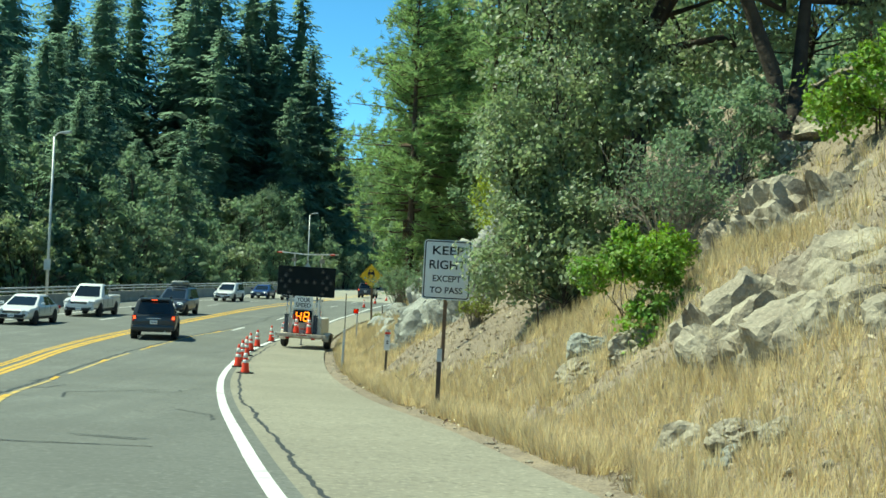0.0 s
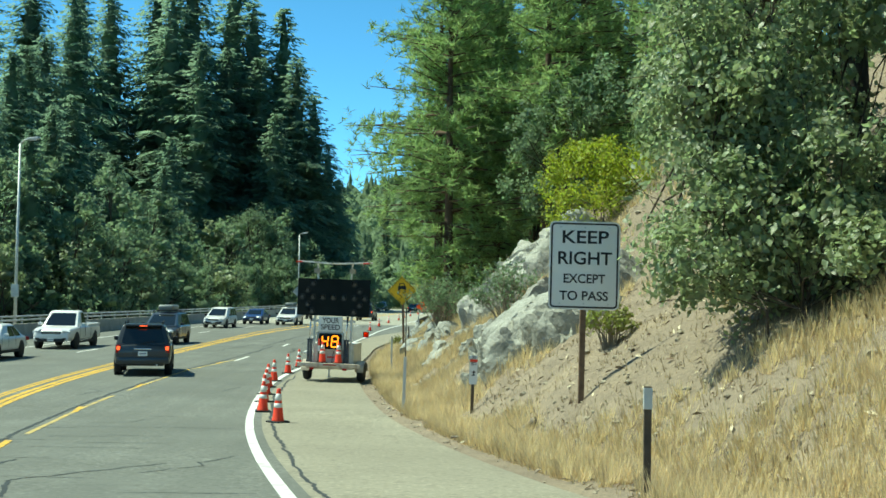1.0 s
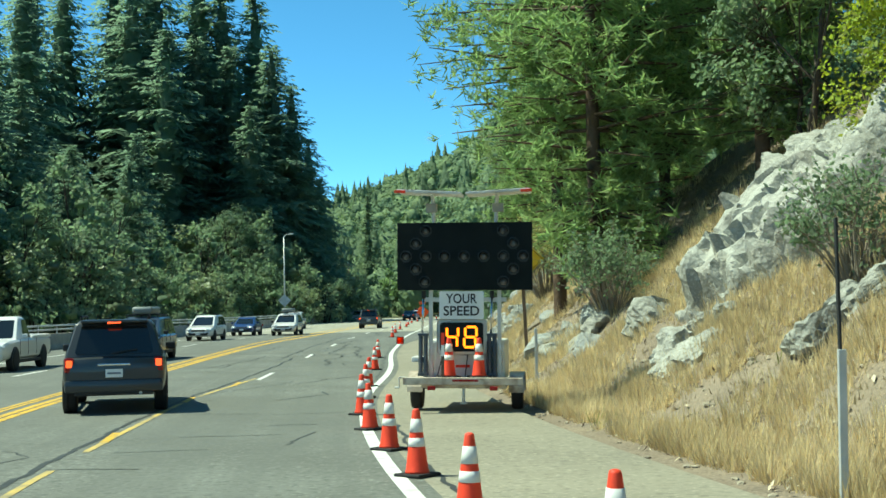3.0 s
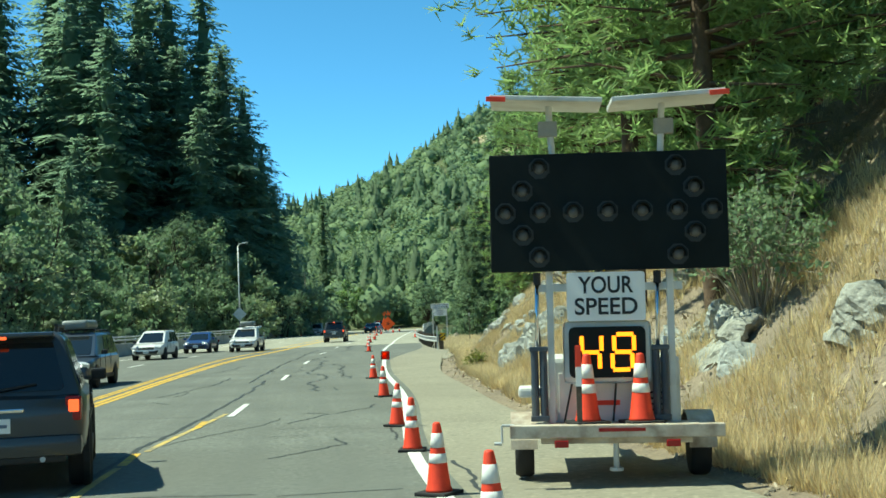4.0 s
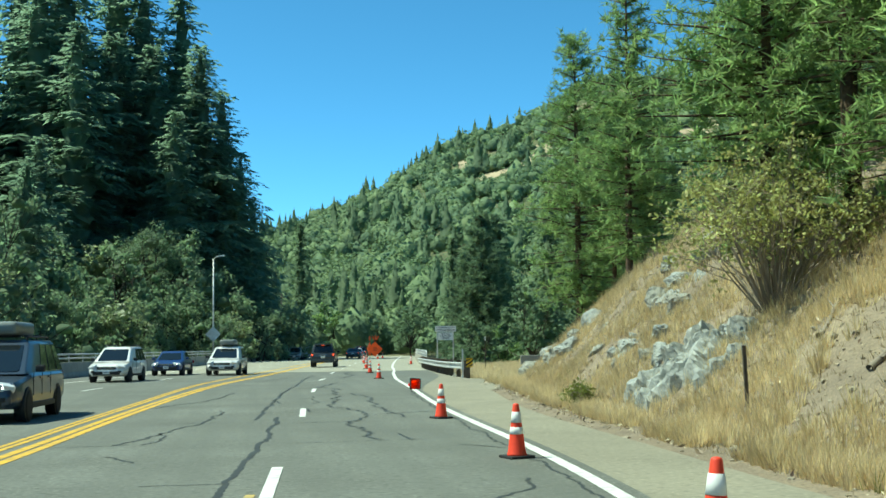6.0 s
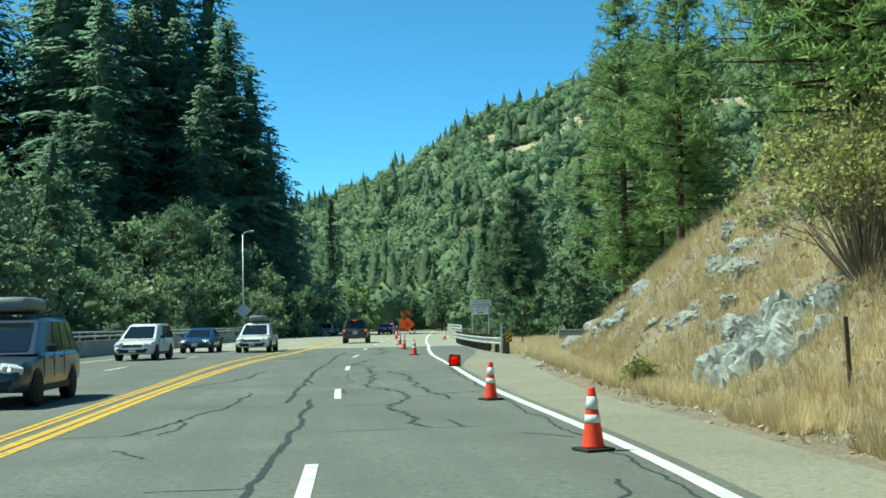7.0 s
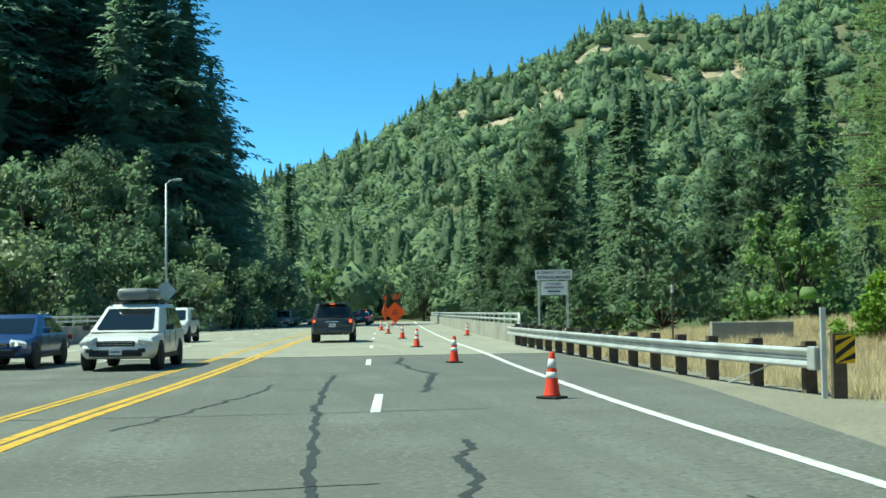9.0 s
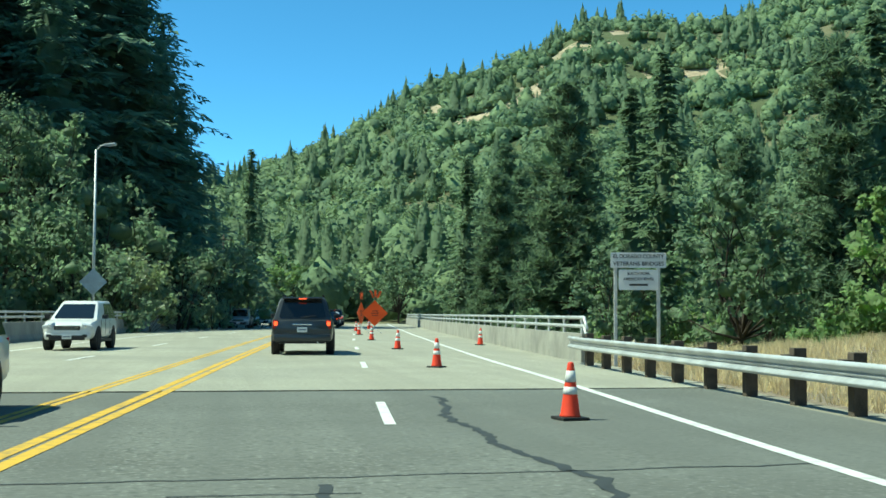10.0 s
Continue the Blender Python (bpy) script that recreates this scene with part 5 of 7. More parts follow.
        rod(bm, (-0.05, foot_r * L - 0.035, belt + 0.04), (0.42, foot_r * L + 0.01, belt + 0.10), 0.010, sides=6)
        part("rear_wiper", bm, M_PLASTIC, ob)
    elif rear_lit:
        bm = bmesh.new()
        box(bm, 0, roof_r * L - 0.03, H - 0.12, 0.24, 0.05, 0.03, 0.006)
        part("brake_lamp", bm, M_TAIL, ob)
    for s in (-1, 1):
        for f in (-0.135, 0.045, 0.215):
            bm = bmesh.new()
            box(bm, s * (Wd * 1.0 - 0.002), f * L, (belt + 0.42) / 2 + 0.05, 0.012, 0.012, belt - 0.55)
            part("door_gap", bm, M_PLASTIC, ob)
    bm = bmesh.new()
    rod(bm, (Wd * 0.5, -0.5 * L - 0.02, 0.40), (Wd * 0.5, -0.44 * L, 0.40), 0.03)
    part("exhaust_pipe", bm, M_GALV, ob)
    # wheels in dark arches
    R = 0.385 if rugged or kind == "pickup" else 0.335
    for sy in (-0.295, 0.305):
        for s in (-1, 1):
            bm = bmesh.new()
            lathe(bm, [(R + 0.045, -0.02), (R + 0.045, 0.05), (R + 0.03, 0.055), (0.05, 0.055)], 24)
            part("wheel_arch", bm, M_PLASTIC, ob, at=pose(s * (Wd - 0.05), sy * L, R + 0.02, 0, s * 90, 0))
            bm = bmesh.new()
            lathe(bm, [(R * 0.62, -0.16), (R * 0.94, -0.155), (R, -0.12), (R, 0.07), (R * 0.94, 0.10), (R * 0.64, 0.105)], 28)
            ty = part("tyre", bm, M_RUBBER, ob, smooth_shade=True, at=pose(s * (Wd - 0.08), sy * L, R, 0, s * 90, 0))
            bm = bmesh.new()
            lathe(bm, [(R * 0.64, 0.04), (R * 0.66, 0.10), (R * 0.60, 0.085), (R * 0.56, 0.03)], 24)
            for k in range(5):
                a = 2 * math.pi * k / 5
                box(bm, R * 0.32 * math.cos(a), R * 0.32 * math.sin(a), 0.055, R * 0.58, 0.075, 0.05, 0.012, pose(0, 0, 0, 0, 0, math.degrees(a)))
            rod(bm, (0, 0, 0.02), (0, 0, 0.085), 0.06)
            part("rim", bm, M_RIM, ty)
    if box_on_roof:
        bm = bmesh.new()
        box(bm, 0, -0.14 * L, H + 0.24, 0.85, 1.75, 0.30, 0.11)
        part("roof_box", bm, M_ROOFBOX, ob, "low roof box", smooth_shade=True)
        for f in (-0.24, -0.04):
            bm = bmesh.new()
            box(bm, 0, f * L, H + 0.07, 1.2, 0.06, 0.05, 0.01)
            part("cross_bar", bm, M_PLASTIC, ob)
    return ob


def paint_of(name, base):
    return material(name, base, 0.34, 0.0, grain=1.5, spread=0.15, coat=0.45, spec=0.4)


M_ROOFBOX = material("grey roof box", (0.20, 0.22, 0.21), 0.4, grain=2, spread=0.2)
P_DARK, P_WHITE, P_BLUE, P_NIGHT, P_GREY, P_BLACK = (paint_of(n, c) for n, c in (("dark grey car paint", (0.030, 0.036, 0.040)), ("white car paint", (0.70, 0.70, 0.68)), ("blue car paint", (0.015, 0.045, 0.16)),
    ("slate blue car paint", (0.035, 0.05, 0.075)), ("silver car paint", (0.36, 0.37, 0.37)), ("black car paint", (0.012, 0.013, 0.015))))


def along(y):
    return -math.degrees(math.atan(slope_at(y)))


def ahead(x, y):
    return pose(x, y, float(road_z(x, y)) + 0.004, 0, 0, along(y))


def oncoming(x, y):
    return pose(x, y, float(road_z(x, y)) + 0.004, 0, 0, along(y) + 180)


vehicle("dark grey off-road suv with roof rails and lit brake lamps", ahead(5.15, 90.6), P_DARK, 4.8, 1.93, 1.82, "suv", rear_lit=True, rugged=True)
vehicle("dark grey off-road suv braking beside the cone line", ahead(-1.9, -2.2) @ pose(0, 0, 0, 0, 0, 8), P_DARK, 4.6, 1.9, 1.78, "suv", rear_lit=True, rugged=True)
vehicle("white pickup truck in the oncoming lanes", oncoming(-9.4, 16.5), P_WHITE, 5.6, 1.98, 1.88, "pickup", category="pickup truck")
vehicle("white sedan in the oncoming lanes", oncoming(-9.7, 5.0), P_WHITE, 4.8, 1.85, 1.46, "sedan")
vehicle("slate blue suv with a roof box in the oncoming lanes", oncoming(-5.5, 22.6), P_NIGHT, 4.9, 1.97, 1.76, "suv", box_on_roof=True, front_lit=True)
vehicle("white compact suv in the oncoming lanes", oncoming(-6.6, 54.5), P_WHITE, 4.55, 1.85, 1.68, "suv")
vehicle("blue sedan in the oncoming lanes", oncoming(-5.0, 68.0), P_BLUE, 4.5, 1.79, 1.43, "sedan", front_lit=True)
vehicle("white suv with a grey roof box in the oncoming lanes", oncoming(-1.75, 66.2), P_WHITE, 4.65, 1.9, 1.66, "suv", box_on_roof=True)
vehicle("white boxy off-road suv in the oncoming lanes", oncoming(-2.4, 95.0), P_WHITE, 4.35, 1.78, 1.72, "suv", rack=False, rugged=True)
vehicle("silver suv in the oncoming lanes far ahead", oncoming(4.6, 155.0), P_GREY, 4.6, 1.85, 1.7, "suv")
vehicle("white suv in the oncoming lanes far ahead", oncoming(7.2, 172.0), P_WHITE, 4.6, 1.85, 1.7, "suv")
vehicle("black sedan with lit brake lamps waiting far ahead", ahead(12.6, 160.0), P_BLACK, 4.7, 1.84, 1.48, "sedan", rear_lit=True)
vehicle("white sedan with lit brake lamps waiting far ahead", ahead(14.0, 171.0), P_WHITE, 4.7, 1.84, 1.48, "sedan", rear_lit=True)
vehicle("dark blue suv waiting in the queue far ahead", ahead(15.6, 184.0), P_NIGHT, 4.7, 1.9, 1.75, "suv", rear_lit=True)

# ---- trees, shrubs, rocks and grass ----
M_STUBBLE = material("grey-brown stubble", (0.36, 0.29, 0.18), 0.85, other=(0.25, 0.20, 0.13), grain=0.7, island=0.4, through_light=0.2, spec=0.2)


def stack(chunks):
    """Joins (verts, faces) chunks into one."""
    vs, fs, n = [], [], 0
    for v, f in chunks:
        vs.append(v)
        fs.append(f + n)
        n += len(v)
    return np.concatenate(vs), np.concatenate(fs)


def leaf_quads(centres, size, r, flat=0.0, long=1.5, out=None, loose=0.7):
    """Leaves: a folded pair of triangles at every centre, turned at random or, with out given, roughly square to that direction."""
    n = len(centres)
    if out is None:
        d = r.normal(size=(n, 3))
        d[:, 2] *= 1 - flat
        d /= np.linalg.norm(d, axis=1)[:, None]
        e = np.cross(d, r.normal(size=(n, 3)))
    else:
        up = out / (np.linalg.norm(out, axis=1)[:, None] + 1e-9) + r.normal(size=(n, 3)) * loose
        up /= np.linalg.norm(up, axis=1)[:, None]
        d = np.cross(up, r.normal(size=(n, 3)))
        d /= np.linalg.norm(d, axis=1)[:, None] + 1e-9
        e = np.cross(up, d)
    e /= np.linalg.norm(e, axis=1)[:, None] + 1e-9
    s = (size * (0.6 + 0.8 * r.rand(n)))[:, None]
    up = np.cross(d, e)
    a, b = centres - d * s * long * 0.5, centres + d * s * long * 0.5
    c, g = centres + e * s * 0.42 + up * s * 0.12, centres - e * s * 0.42 + up * s * 0.12
    v = np.stack([a, c, b, g], 1).reshape(-1, 3)
    i = np.arange(n) * 4
    return v, np.concatenate([np.stack([i, i + 1, i + 2], 1), np.stack([i, i + 2, i + 3], 1)])


def ball(subdiv):
    bm = bmesh.new()
    bmesh.ops.create_icosphere(bm, subdivisions=subdiv, radius=1.0)
    v = np.array([w.co[:] for w in bm.verts])
    f = np.array([[w.index for w in g.verts] for g in bm.faces])
    bm.free()
    return v, f


BALLS = {k: ball(k) for k in (1, 2, 3)}


def shells(centres, sizes, squash, subdiv, r, rough=0.2, low=-0.35):
    """Lumpy closed bodies of foliage, one at every centre: what the leaves hide."""
    d, f = BALLS[subdiv]
    n = len(centres)
    ph = r.rand(n, 4, 1) * 6.283
    a = np.arctan2(d[:, 1], d[:, 0])[None]
    lump = 1 + rough * (0.5 * np.sin(3 * a + ph[:, 0] + 2 * d[None, :, 2]) + 0.4 * np.sin(5 * d[None, :, 2] * 1.6 + ph[:, 1] + a) + 0.45 * np.sin(7 * a + 5 * d[None, :, 2] + ph[:, 2])) + rough * 0.5 * (r.rand(n, len(d)) - 0.5)
    p = d[None] * lump[..., None]
    p[..., 2] = np.maximum(p[..., 2], low)
    v = np.asarray(centres)[:, None] + p * np.asarray(sizes)[:, None, None] * (1, 1, squash)
    return v.reshape(-1, 3), (f[None] + (np.arange(n) * len(d))[:, None, None]).reshape(-1, 3)


def limb_mesh(segments, sides=6):
    """Tapered limbs: rows of (a, b, ra, rb)."""
    vs, fs, n = [], [], 0
    ang = np.arange(sides) * 2 * math.pi / sides
    for a, b, ra, rb in segments:
        a, b = np.array(a, float), np.array(b, float)
        d = (b - a) / (np.linalg.norm(b - a) + 1e-9)
        u = np.cross(d, (0.3, 0.9, 0.2))
        u /= np.linalg.norm(u)
        w = np.cross(d, u)
        ring = np.cos(ang)[:, None] * u + np.sin(ang)[:, None] * w
        vs += [a + ring * ra, b + ring * rb]
        k = np.arange(sides)
        fs.append(np.stack([n + k, n + (k + 1) % sides, n + sides + (k + 1) % sides, n + sides + k], 1))
        n += 2 * sides
    return np.concatenate(vs), np.concatenate(fs)


def tree_of(name, label, category, trunk, bark, leaves, leaf_mat, group=""):
    ob = thing(name, label, category, group)
    arrays("trunk", *trunk, bark, ob, smooth_shade=True)
    arrays("crown", *leaves, leaf_mat, ob, smooth_shade=True)
    return ob


def fir(seed, h, wide, label, bare=0.08, mat=None, gap=0.85):
    """A tall fir: a straight stem and layered drooping boughs, each a frond of side sprays, with gaps between."""
    r = np.random.RandomState(seed)
    segs = [((0, 0, -2.5), (0, 0, h * 0.5), h * 0.012, h * 0.007), ((0, 0, h * 0.5), (0.1, 0, h * 0.98), h * 0.007, 0.03)]
    quads = []
    z = h * bare
    while z < h * 0.985:
        u = (z - h * bare) / (h * (1 - bare))
        reach = wide * (min(1.0, u * 6 + 0.5) * (1 - u) ** 0.85 * 0.95 + 0.035) * (0.7 + 0.5 * r.rand())
        for k in range(r.randint(4, 8)):
            a = r.rand() * 6.283
            l = reach * (0.6 + 0.6 * r.rand())
            head = np.array([math.cos(a), math.sin(a), 0])
            side = np.array([-math.sin(a), math.cos(a), 0])
            lift, sag = 0.30 * u - 0.05, 0.42 - 0.25 * u
            if k < 2 and l > 1.2:
                segs.append(((0, 0, z), head * l * 0.7 + np.array([0, 0, z + l * (0.7 * lift - 0.49 * sag)]), 0.05, 0.02))
            n = max(3, int(l / 0.72))
            f = 0.16 + 0.84 * (np.arange(n) + r.rand(n)) / n
            base = f[:, None] * l * head + np.stack([0 * f, 0 * f, z + l * (lift * f - sag * f * f)], 1)
            for sgn in (-1, 1):
                ln = (0.34 * l * (1.08 - f) + 0.35) * (0.6 + 0.7 * r.rand(n))
                way = head * 0.75 + sgn * side + r.normal(size=(n, 3)) * 0.22
                way /= np.linalg.norm(way, axis=1)[:, None]
                way[:, 2] -= 0.25 + 0.2 * r.rand(n)
                tip = base + way * ln[:, None]
                wv = np.cross(way, (0, 0, 1.0)) + r.normal(size=(n, 3)) * 0.25
                wv *= (0.08 + 0.085 * ln[:, None])
                mid = base * 0.45 + tip * 0.55 + (0, 0, 0.05)
                quads.append(np.stack([base, mid + wv, tip, mid - wv], 1))
            end = l * head + np.array([0, 0, z + l * (lift - sag)])
            wv = side * (0.07 + 0.025 * l)
            quads.append(np.stack([end - head * 0.5, end + wv, end + head * 0.35 * (0.5 + r.rand()) - (0, 0, 0.2), end - wv], 0)[None])
        z += gap * (0.6 + 0.6 * r.rand()) * (0.35 + 0.65 * (1 - u))
    v = np.concatenate(quads).reshape(-1, 3)
    i = np.arange(len(v) // 4) * 4
    f = np.concatenate([np.stack([i, i + 1, i + 2], 1), np.stack([i, i + 2, i + 3], 1)])
    # the dense inner boughs round the stem
    ring, lev = 9, 26
    u = np.repeat(np.arange(lev) / lev, 2)[1:]
    wide_at = wide * 0.30 * (np.minimum(1.0, u * 6 + 0.5) * (1 - u) ** 0.85) * np.where(np.arange(len(u)) % 2 == 0, 0.7, 1.1)
    a = np.arange(ring) * 6.283 / ring
    rad = wide_at[:, None] * (0.6 + 0.8 * r.rand(len(u), ring))
    core = np.stack([np.cos(a)[None] * rad, np.sin(a)[None] * rad, (h * bare + h * (1 - bare) * u)[:, None] - 0.35 * rad + 0.3], 2).reshape(-1, 3)
    k = (np.arange(len(u) - 1)[:, None] * ring + np.arange(ring)[None])
    nx = (np.arange(len(u) - 1)[:, None] * ring + (np.arange(ring)[None] + 1) % ring)
    tri = np.concatenate([np.stack([k, nx, nx + ring], 2).reshape(-1, 3), np.stack([k, nx + ring, k + ring], 2).reshape(-1, 3)])
    v, f = stack([(v, f), (core, tri)])
    return tree_of("fir_tree", label, "tree", limb_mesh(segs), M_BARK, (v, f), mat or M_LEAF_FIR, "firs of the valley")


def pine(seed, h, wide, label, bare=0.2, mat=None, tuft=0.34, needle=0.027):
    """A pine: open whorls that lift at the tips, each with tufts of long needles."""
    r = np.random.RandomState(seed)
    lean = r.normal(0, 0.02, 2)
    def axis(z):
        return np.array([lean[0] * z, lean[1] * z, z])
    segs = [(axis(-1.5), axis(h * 0.45), h * 0.014, h * 0.009), (axis(h * 0.45), axis(h * 0.97), h * 0.009, 0.03)]
    tips = []
    z = h * bare
    while z < h * 0.97:
        u = (z - h * bare) / (h * (1 - bare))
        reach = wide * (0.35 + 0.65 * min(1, u * 4)) * (1 - u) ** 0.65 + 0.25
        for k in range(r.randint(4, 7)):
            a = r.rand() * 6.283
            l = reach * (0.55 + 0.6 * r.rand())
            s = axis(z)
            e = s + np.array([math.cos(a) * l, math.sin(a) * l, l * (-0.12 + 0.5 * u + r.normal(0, 0.10))])
            segs.append((s, e, 0.022 + 0.01 * l, 0.01))
            n = max(4, int(l / 0.19))
            for i in range(n):
                f = 0.25 + 0.75 * (i + r.rand()) / n
                tips.append(s + (e - s) * f + np.clip(r.normal(size=3), -1.3, 1.3) * (0.10 + 0.09 * l) * (0.5 + 0.5 * f))
        z += 0.36 * (0.6 + 0.8 * r.rand())
    tips = np.array(tips)
    n = len(tips)
    blades = 12
    d = r.normal(size=(n, blades, 3))
    d[..., 2] = d[..., 2] * 0.7 + 0.35
    d /= np.linalg.norm(d, axis=2)[..., None]
    e = np.cross(d, r.normal(size=(n, blades, 3)))
    e /= np.linalg.norm(e, axis=2)[..., None]
    s = tuft * (0.6 + 0.7 * r.rand(n, blades, 1))
    base = np.repeat(tips[:, None], blades, 1) + r.normal(size=(n, blades, 3)) * 0.05
    v = np.stack([base - e * needle, base + e * needle, base + d * s], 2).reshape(-1, 3)
    f = np.arange(n * blades * 3).reshape(-1, 3)
    return tree_of("pine_tree", label, "tree", limb_mesh(segs), M_BARK_PINE, (v, f), mat or M_LEAF_PINE, "pines above the bank")


def broadleaf(seed, h, wide, label, leaf=0.16, count=9000, bare=0.25, mat=None, name="oak_tree", lobes=16, thick=None, category="tree", group="oaks and shrubs", stems=1, bark=None, shell=0.0, shell_detail=2):
    """A broad-leaved tree: a forked stem, limbs to uneven lobes, and leaves in clumps with gaps."""
    r = np.random.RandomState(seed)
    thick = thick or h * 0.022
    segs = []
    forks = []
    for s in range(stems):
        a0 = r.rand() * 6.28
        out = (0.12 if stems > 1 else 0.03) * h
        fork = np.array([math.cos(a0) * out * (stems > 1), math.sin(a0) * out * (stems > 1), h * (bare + 0.12)])
        base = np.array([math.cos(a0) * 0.08, math.sin(a0) * 0.08, -0.6]) * (stems > 1) + np.array([0, 0, -0.6]) * (stems == 1)
        mid = (base + fork) / 2 + r.normal(size=3) * (0.010 * h, 0.010 * h, 0)
        segs += [(base, mid, thick, thick * 0.8), (mid, fork, thick * 0.8, thick * 0.62)]
        forks.append(fork)
    cents = []
    for k in range(lobes):
        a, u = r.rand() * 6.283, r.rand()
        rad = wide * (0.25 + 0.62 * math.sqrt(r.rand())) * (1 - 0.55 * max(0, u - 0.45) / 0.55)
        c = np.array([math.cos(a) * rad, math.sin(a) * rad, h * (bare + 0.08 + (0.86 - bare) * u)])
        size = wide * (0.26 + 0.22 * r.rand()) * (1.1 - 0.35 * u)
        cents.append((c, size))
        fk = forks[r.randint(len(forks))]
        m = (fk + c) / 2 + r.normal(size=3) * 0.06 * h
        segs += [(fk, m, thick * 0.42, thick * 0.25), (m, c, thick * 0.25, 0.01)]
        for _ in range(4):
            segs.append((m * 0.4 + c * 0.6, c + r.normal(size=3) * size * 0.6, thick * 0.10, 0.006))
    pts, norms = [], []
    for c, size in cents:
        n = int(count / lobes)
        clumps = r.normal(size=(max(5, n // 28), 3))
        clumps /= np.linalg.norm(clumps, axis=1)[:, None]
        clumps *= (0.55 + 0.5 * r.rand(len(clumps), 1)) * size * (1, 1, 0.78)
        w = clumps[r.randint(len(clumps), size=n)]
        pts.append(c + w + np.clip(r.normal(size=(n, 3)), -1.6, 1.6) * size * 0.18)
        norms.append(w / size + (0, 0, 0.35))
    pts = np.concatenate(pts)
    lv = leaf_quads(pts, np.full(len(pts), leaf), r, long=1.35, out=np.concatenate(norms), loose=0.6)
    if shell:
        lv = stack([lv, shells(np.array([c for c, _ in cents]), np.array([z for _, z in cents]) * shell, 0.8, shell_detail, r, 0.3, -0.8)])
    return tree_of(name, label, category, limb_mesh(segs), bark or M_BARK, lv, mat or M_LEAF_OAK, group)


def twig_bush(seed, h, wide, label, leaves=900, mat=None, stems=46, name="shrub", bark=None, leaf=0.07):
    """A shrub of many bare stems with a thin scatter of leaves."""
    r = np.random.RandomState(seed)
    segs, ends = [], []
    for s in range(stems):
        a, t = r.rand() * 6.283, r.rand() ** 0.6
        end = np.array([math.cos(a) * wide * t, math.sin(a) * wide * t, h * (1 - 0.45 * t * t) * (0.6 + 0.5 * r.rand())])
        m = end * (0.45, 0.45, 0.55) + r.normal(size=3) * 0.08 * wide
        segs += [((0.1 * math.cos(a), 0.1 * math.sin(a), -0.3), m, 0.022, 0.014), (m, end, 0.014, 0.005)]
        for _ in range(5):
            f = 0.3 + 0.7 * r.rand()
            p = m + (end - m) * f
            q = p + r.normal(size=3) * 0.20 * wide * (1, 1, 0.8) + (0, 0, 0.08 * h)
            segs.append((p, q, 0.008, 0.003))
            ends += [q, (p + q) / 2, end]
    ends = np.array(ends)
    pts = ends[r.randint(len(ends), size=leaves)] + r.normal(size=(leaves, 3)) * 0.09
    lv = leaf_quads(pts, np.full(leaves, leaf), r, long=1.4)
    ob = thing(name, label, "shrub", "oaks and shrubs")
    arrays("stem", *limb_mesh(segs, 4), bark or M_TWIG, ob)
    arrays("foliage", *lv, mat or M_LEAF_OLIVE, ob)
    return ob


def set_down(ob, x, y, scale=1.0, turn=None, sink=0.0):
    ob.matrix_basis = pose(x, y, float(land_z(x, y)) - sink, 0, 0, rng.uniform(0, 360) if turn is None else turn) @ Matrix.Scale(scale, 4)
    return ob


def again(ob, x, y, scale=1.0, sink=0.0):
    c = copy_thing(ob, Matrix())
    return set_down(c, x, y, scale, sink=sink)


def up_to(ob, height, x, y, top, first):
    """Sets a tree down so scaled that its tip stands at the height top."""
    top = min(top, 4 + 1.0 * (float(on(BARRIER, y)) - x)) if y < 138 else top
    k = (top - float(land_z(x, y))) / height
    return set_down(ob if first else copy_thing(ob, Matrix()), x, y, k)


# tall firs of the west bank
firs = [fir(21, 46, 13.5, "tall dark fir with drooping branches on the river bank"), fir(22, 42, 12.5, "broad dark fir with drooping branches on the river bank"),
        fir(23, 36, 10.0, "slender dark fir among taller ones"), fir(24, 48, 14.5, "very tall dark fir with wide ragged branches", bare=0.03, gap=0.8)]
FIRS = [(2, 0.2, 176, 18), (1, -2.9, 168, 30), (2, -1.2, 172, 24), (1, -5.3, 163, 38), (3, -8.2, 160, 44), (2, -11.5, 170, 55), (0, -14.5, 160, 44), (1, -11.0, 152, 33), (3, -19.5, 158, 45), (1, -29, 157, 54), (2, -17, 182, 47),
        (3, -34, 170, 60), (0, -40, 160, 56), (1, -47, 168, 58), (3, -54, 162, 60), (0, -41, 140, 50), (2, -23, 150, 44),
        (0, -50, 122, 50), (3, -38, 114, 46), (1, -29, 94, 42), (0, -35, 96, 47), (3, -27, 78, 44), (1, -30, 66, 40), (2, -33, 84, 42), (0, -41, 88, 48),
        (1, -38, 72, 44), (2, -24, 60, 34), (3, -34, 54, 40), (2, 2.0, 190, 14), (1, -66, 172, 55), (3, -74, 160, 55), (0, -62, 142, 52), (1, -58, 118, 48),
        (2, -26, 48, 30), (1, -38, 44, 38), (0, -48, 74, 46), (3, -54, 92, 50), (1, -44, 56, 42), (1, -25, 136, 40), (0, -21, 108, 36), (3, -22, 84, 36), (0, -20.5, 170, 62), (3, -27, 164, 62), (1, -16.5, 167, 55)]
used = set()
for k, x, y, top in FIRS:
    up_to(firs[k], (46, 42, 36, 48)[k], x, y, top, k not in used)
    used.add(k)

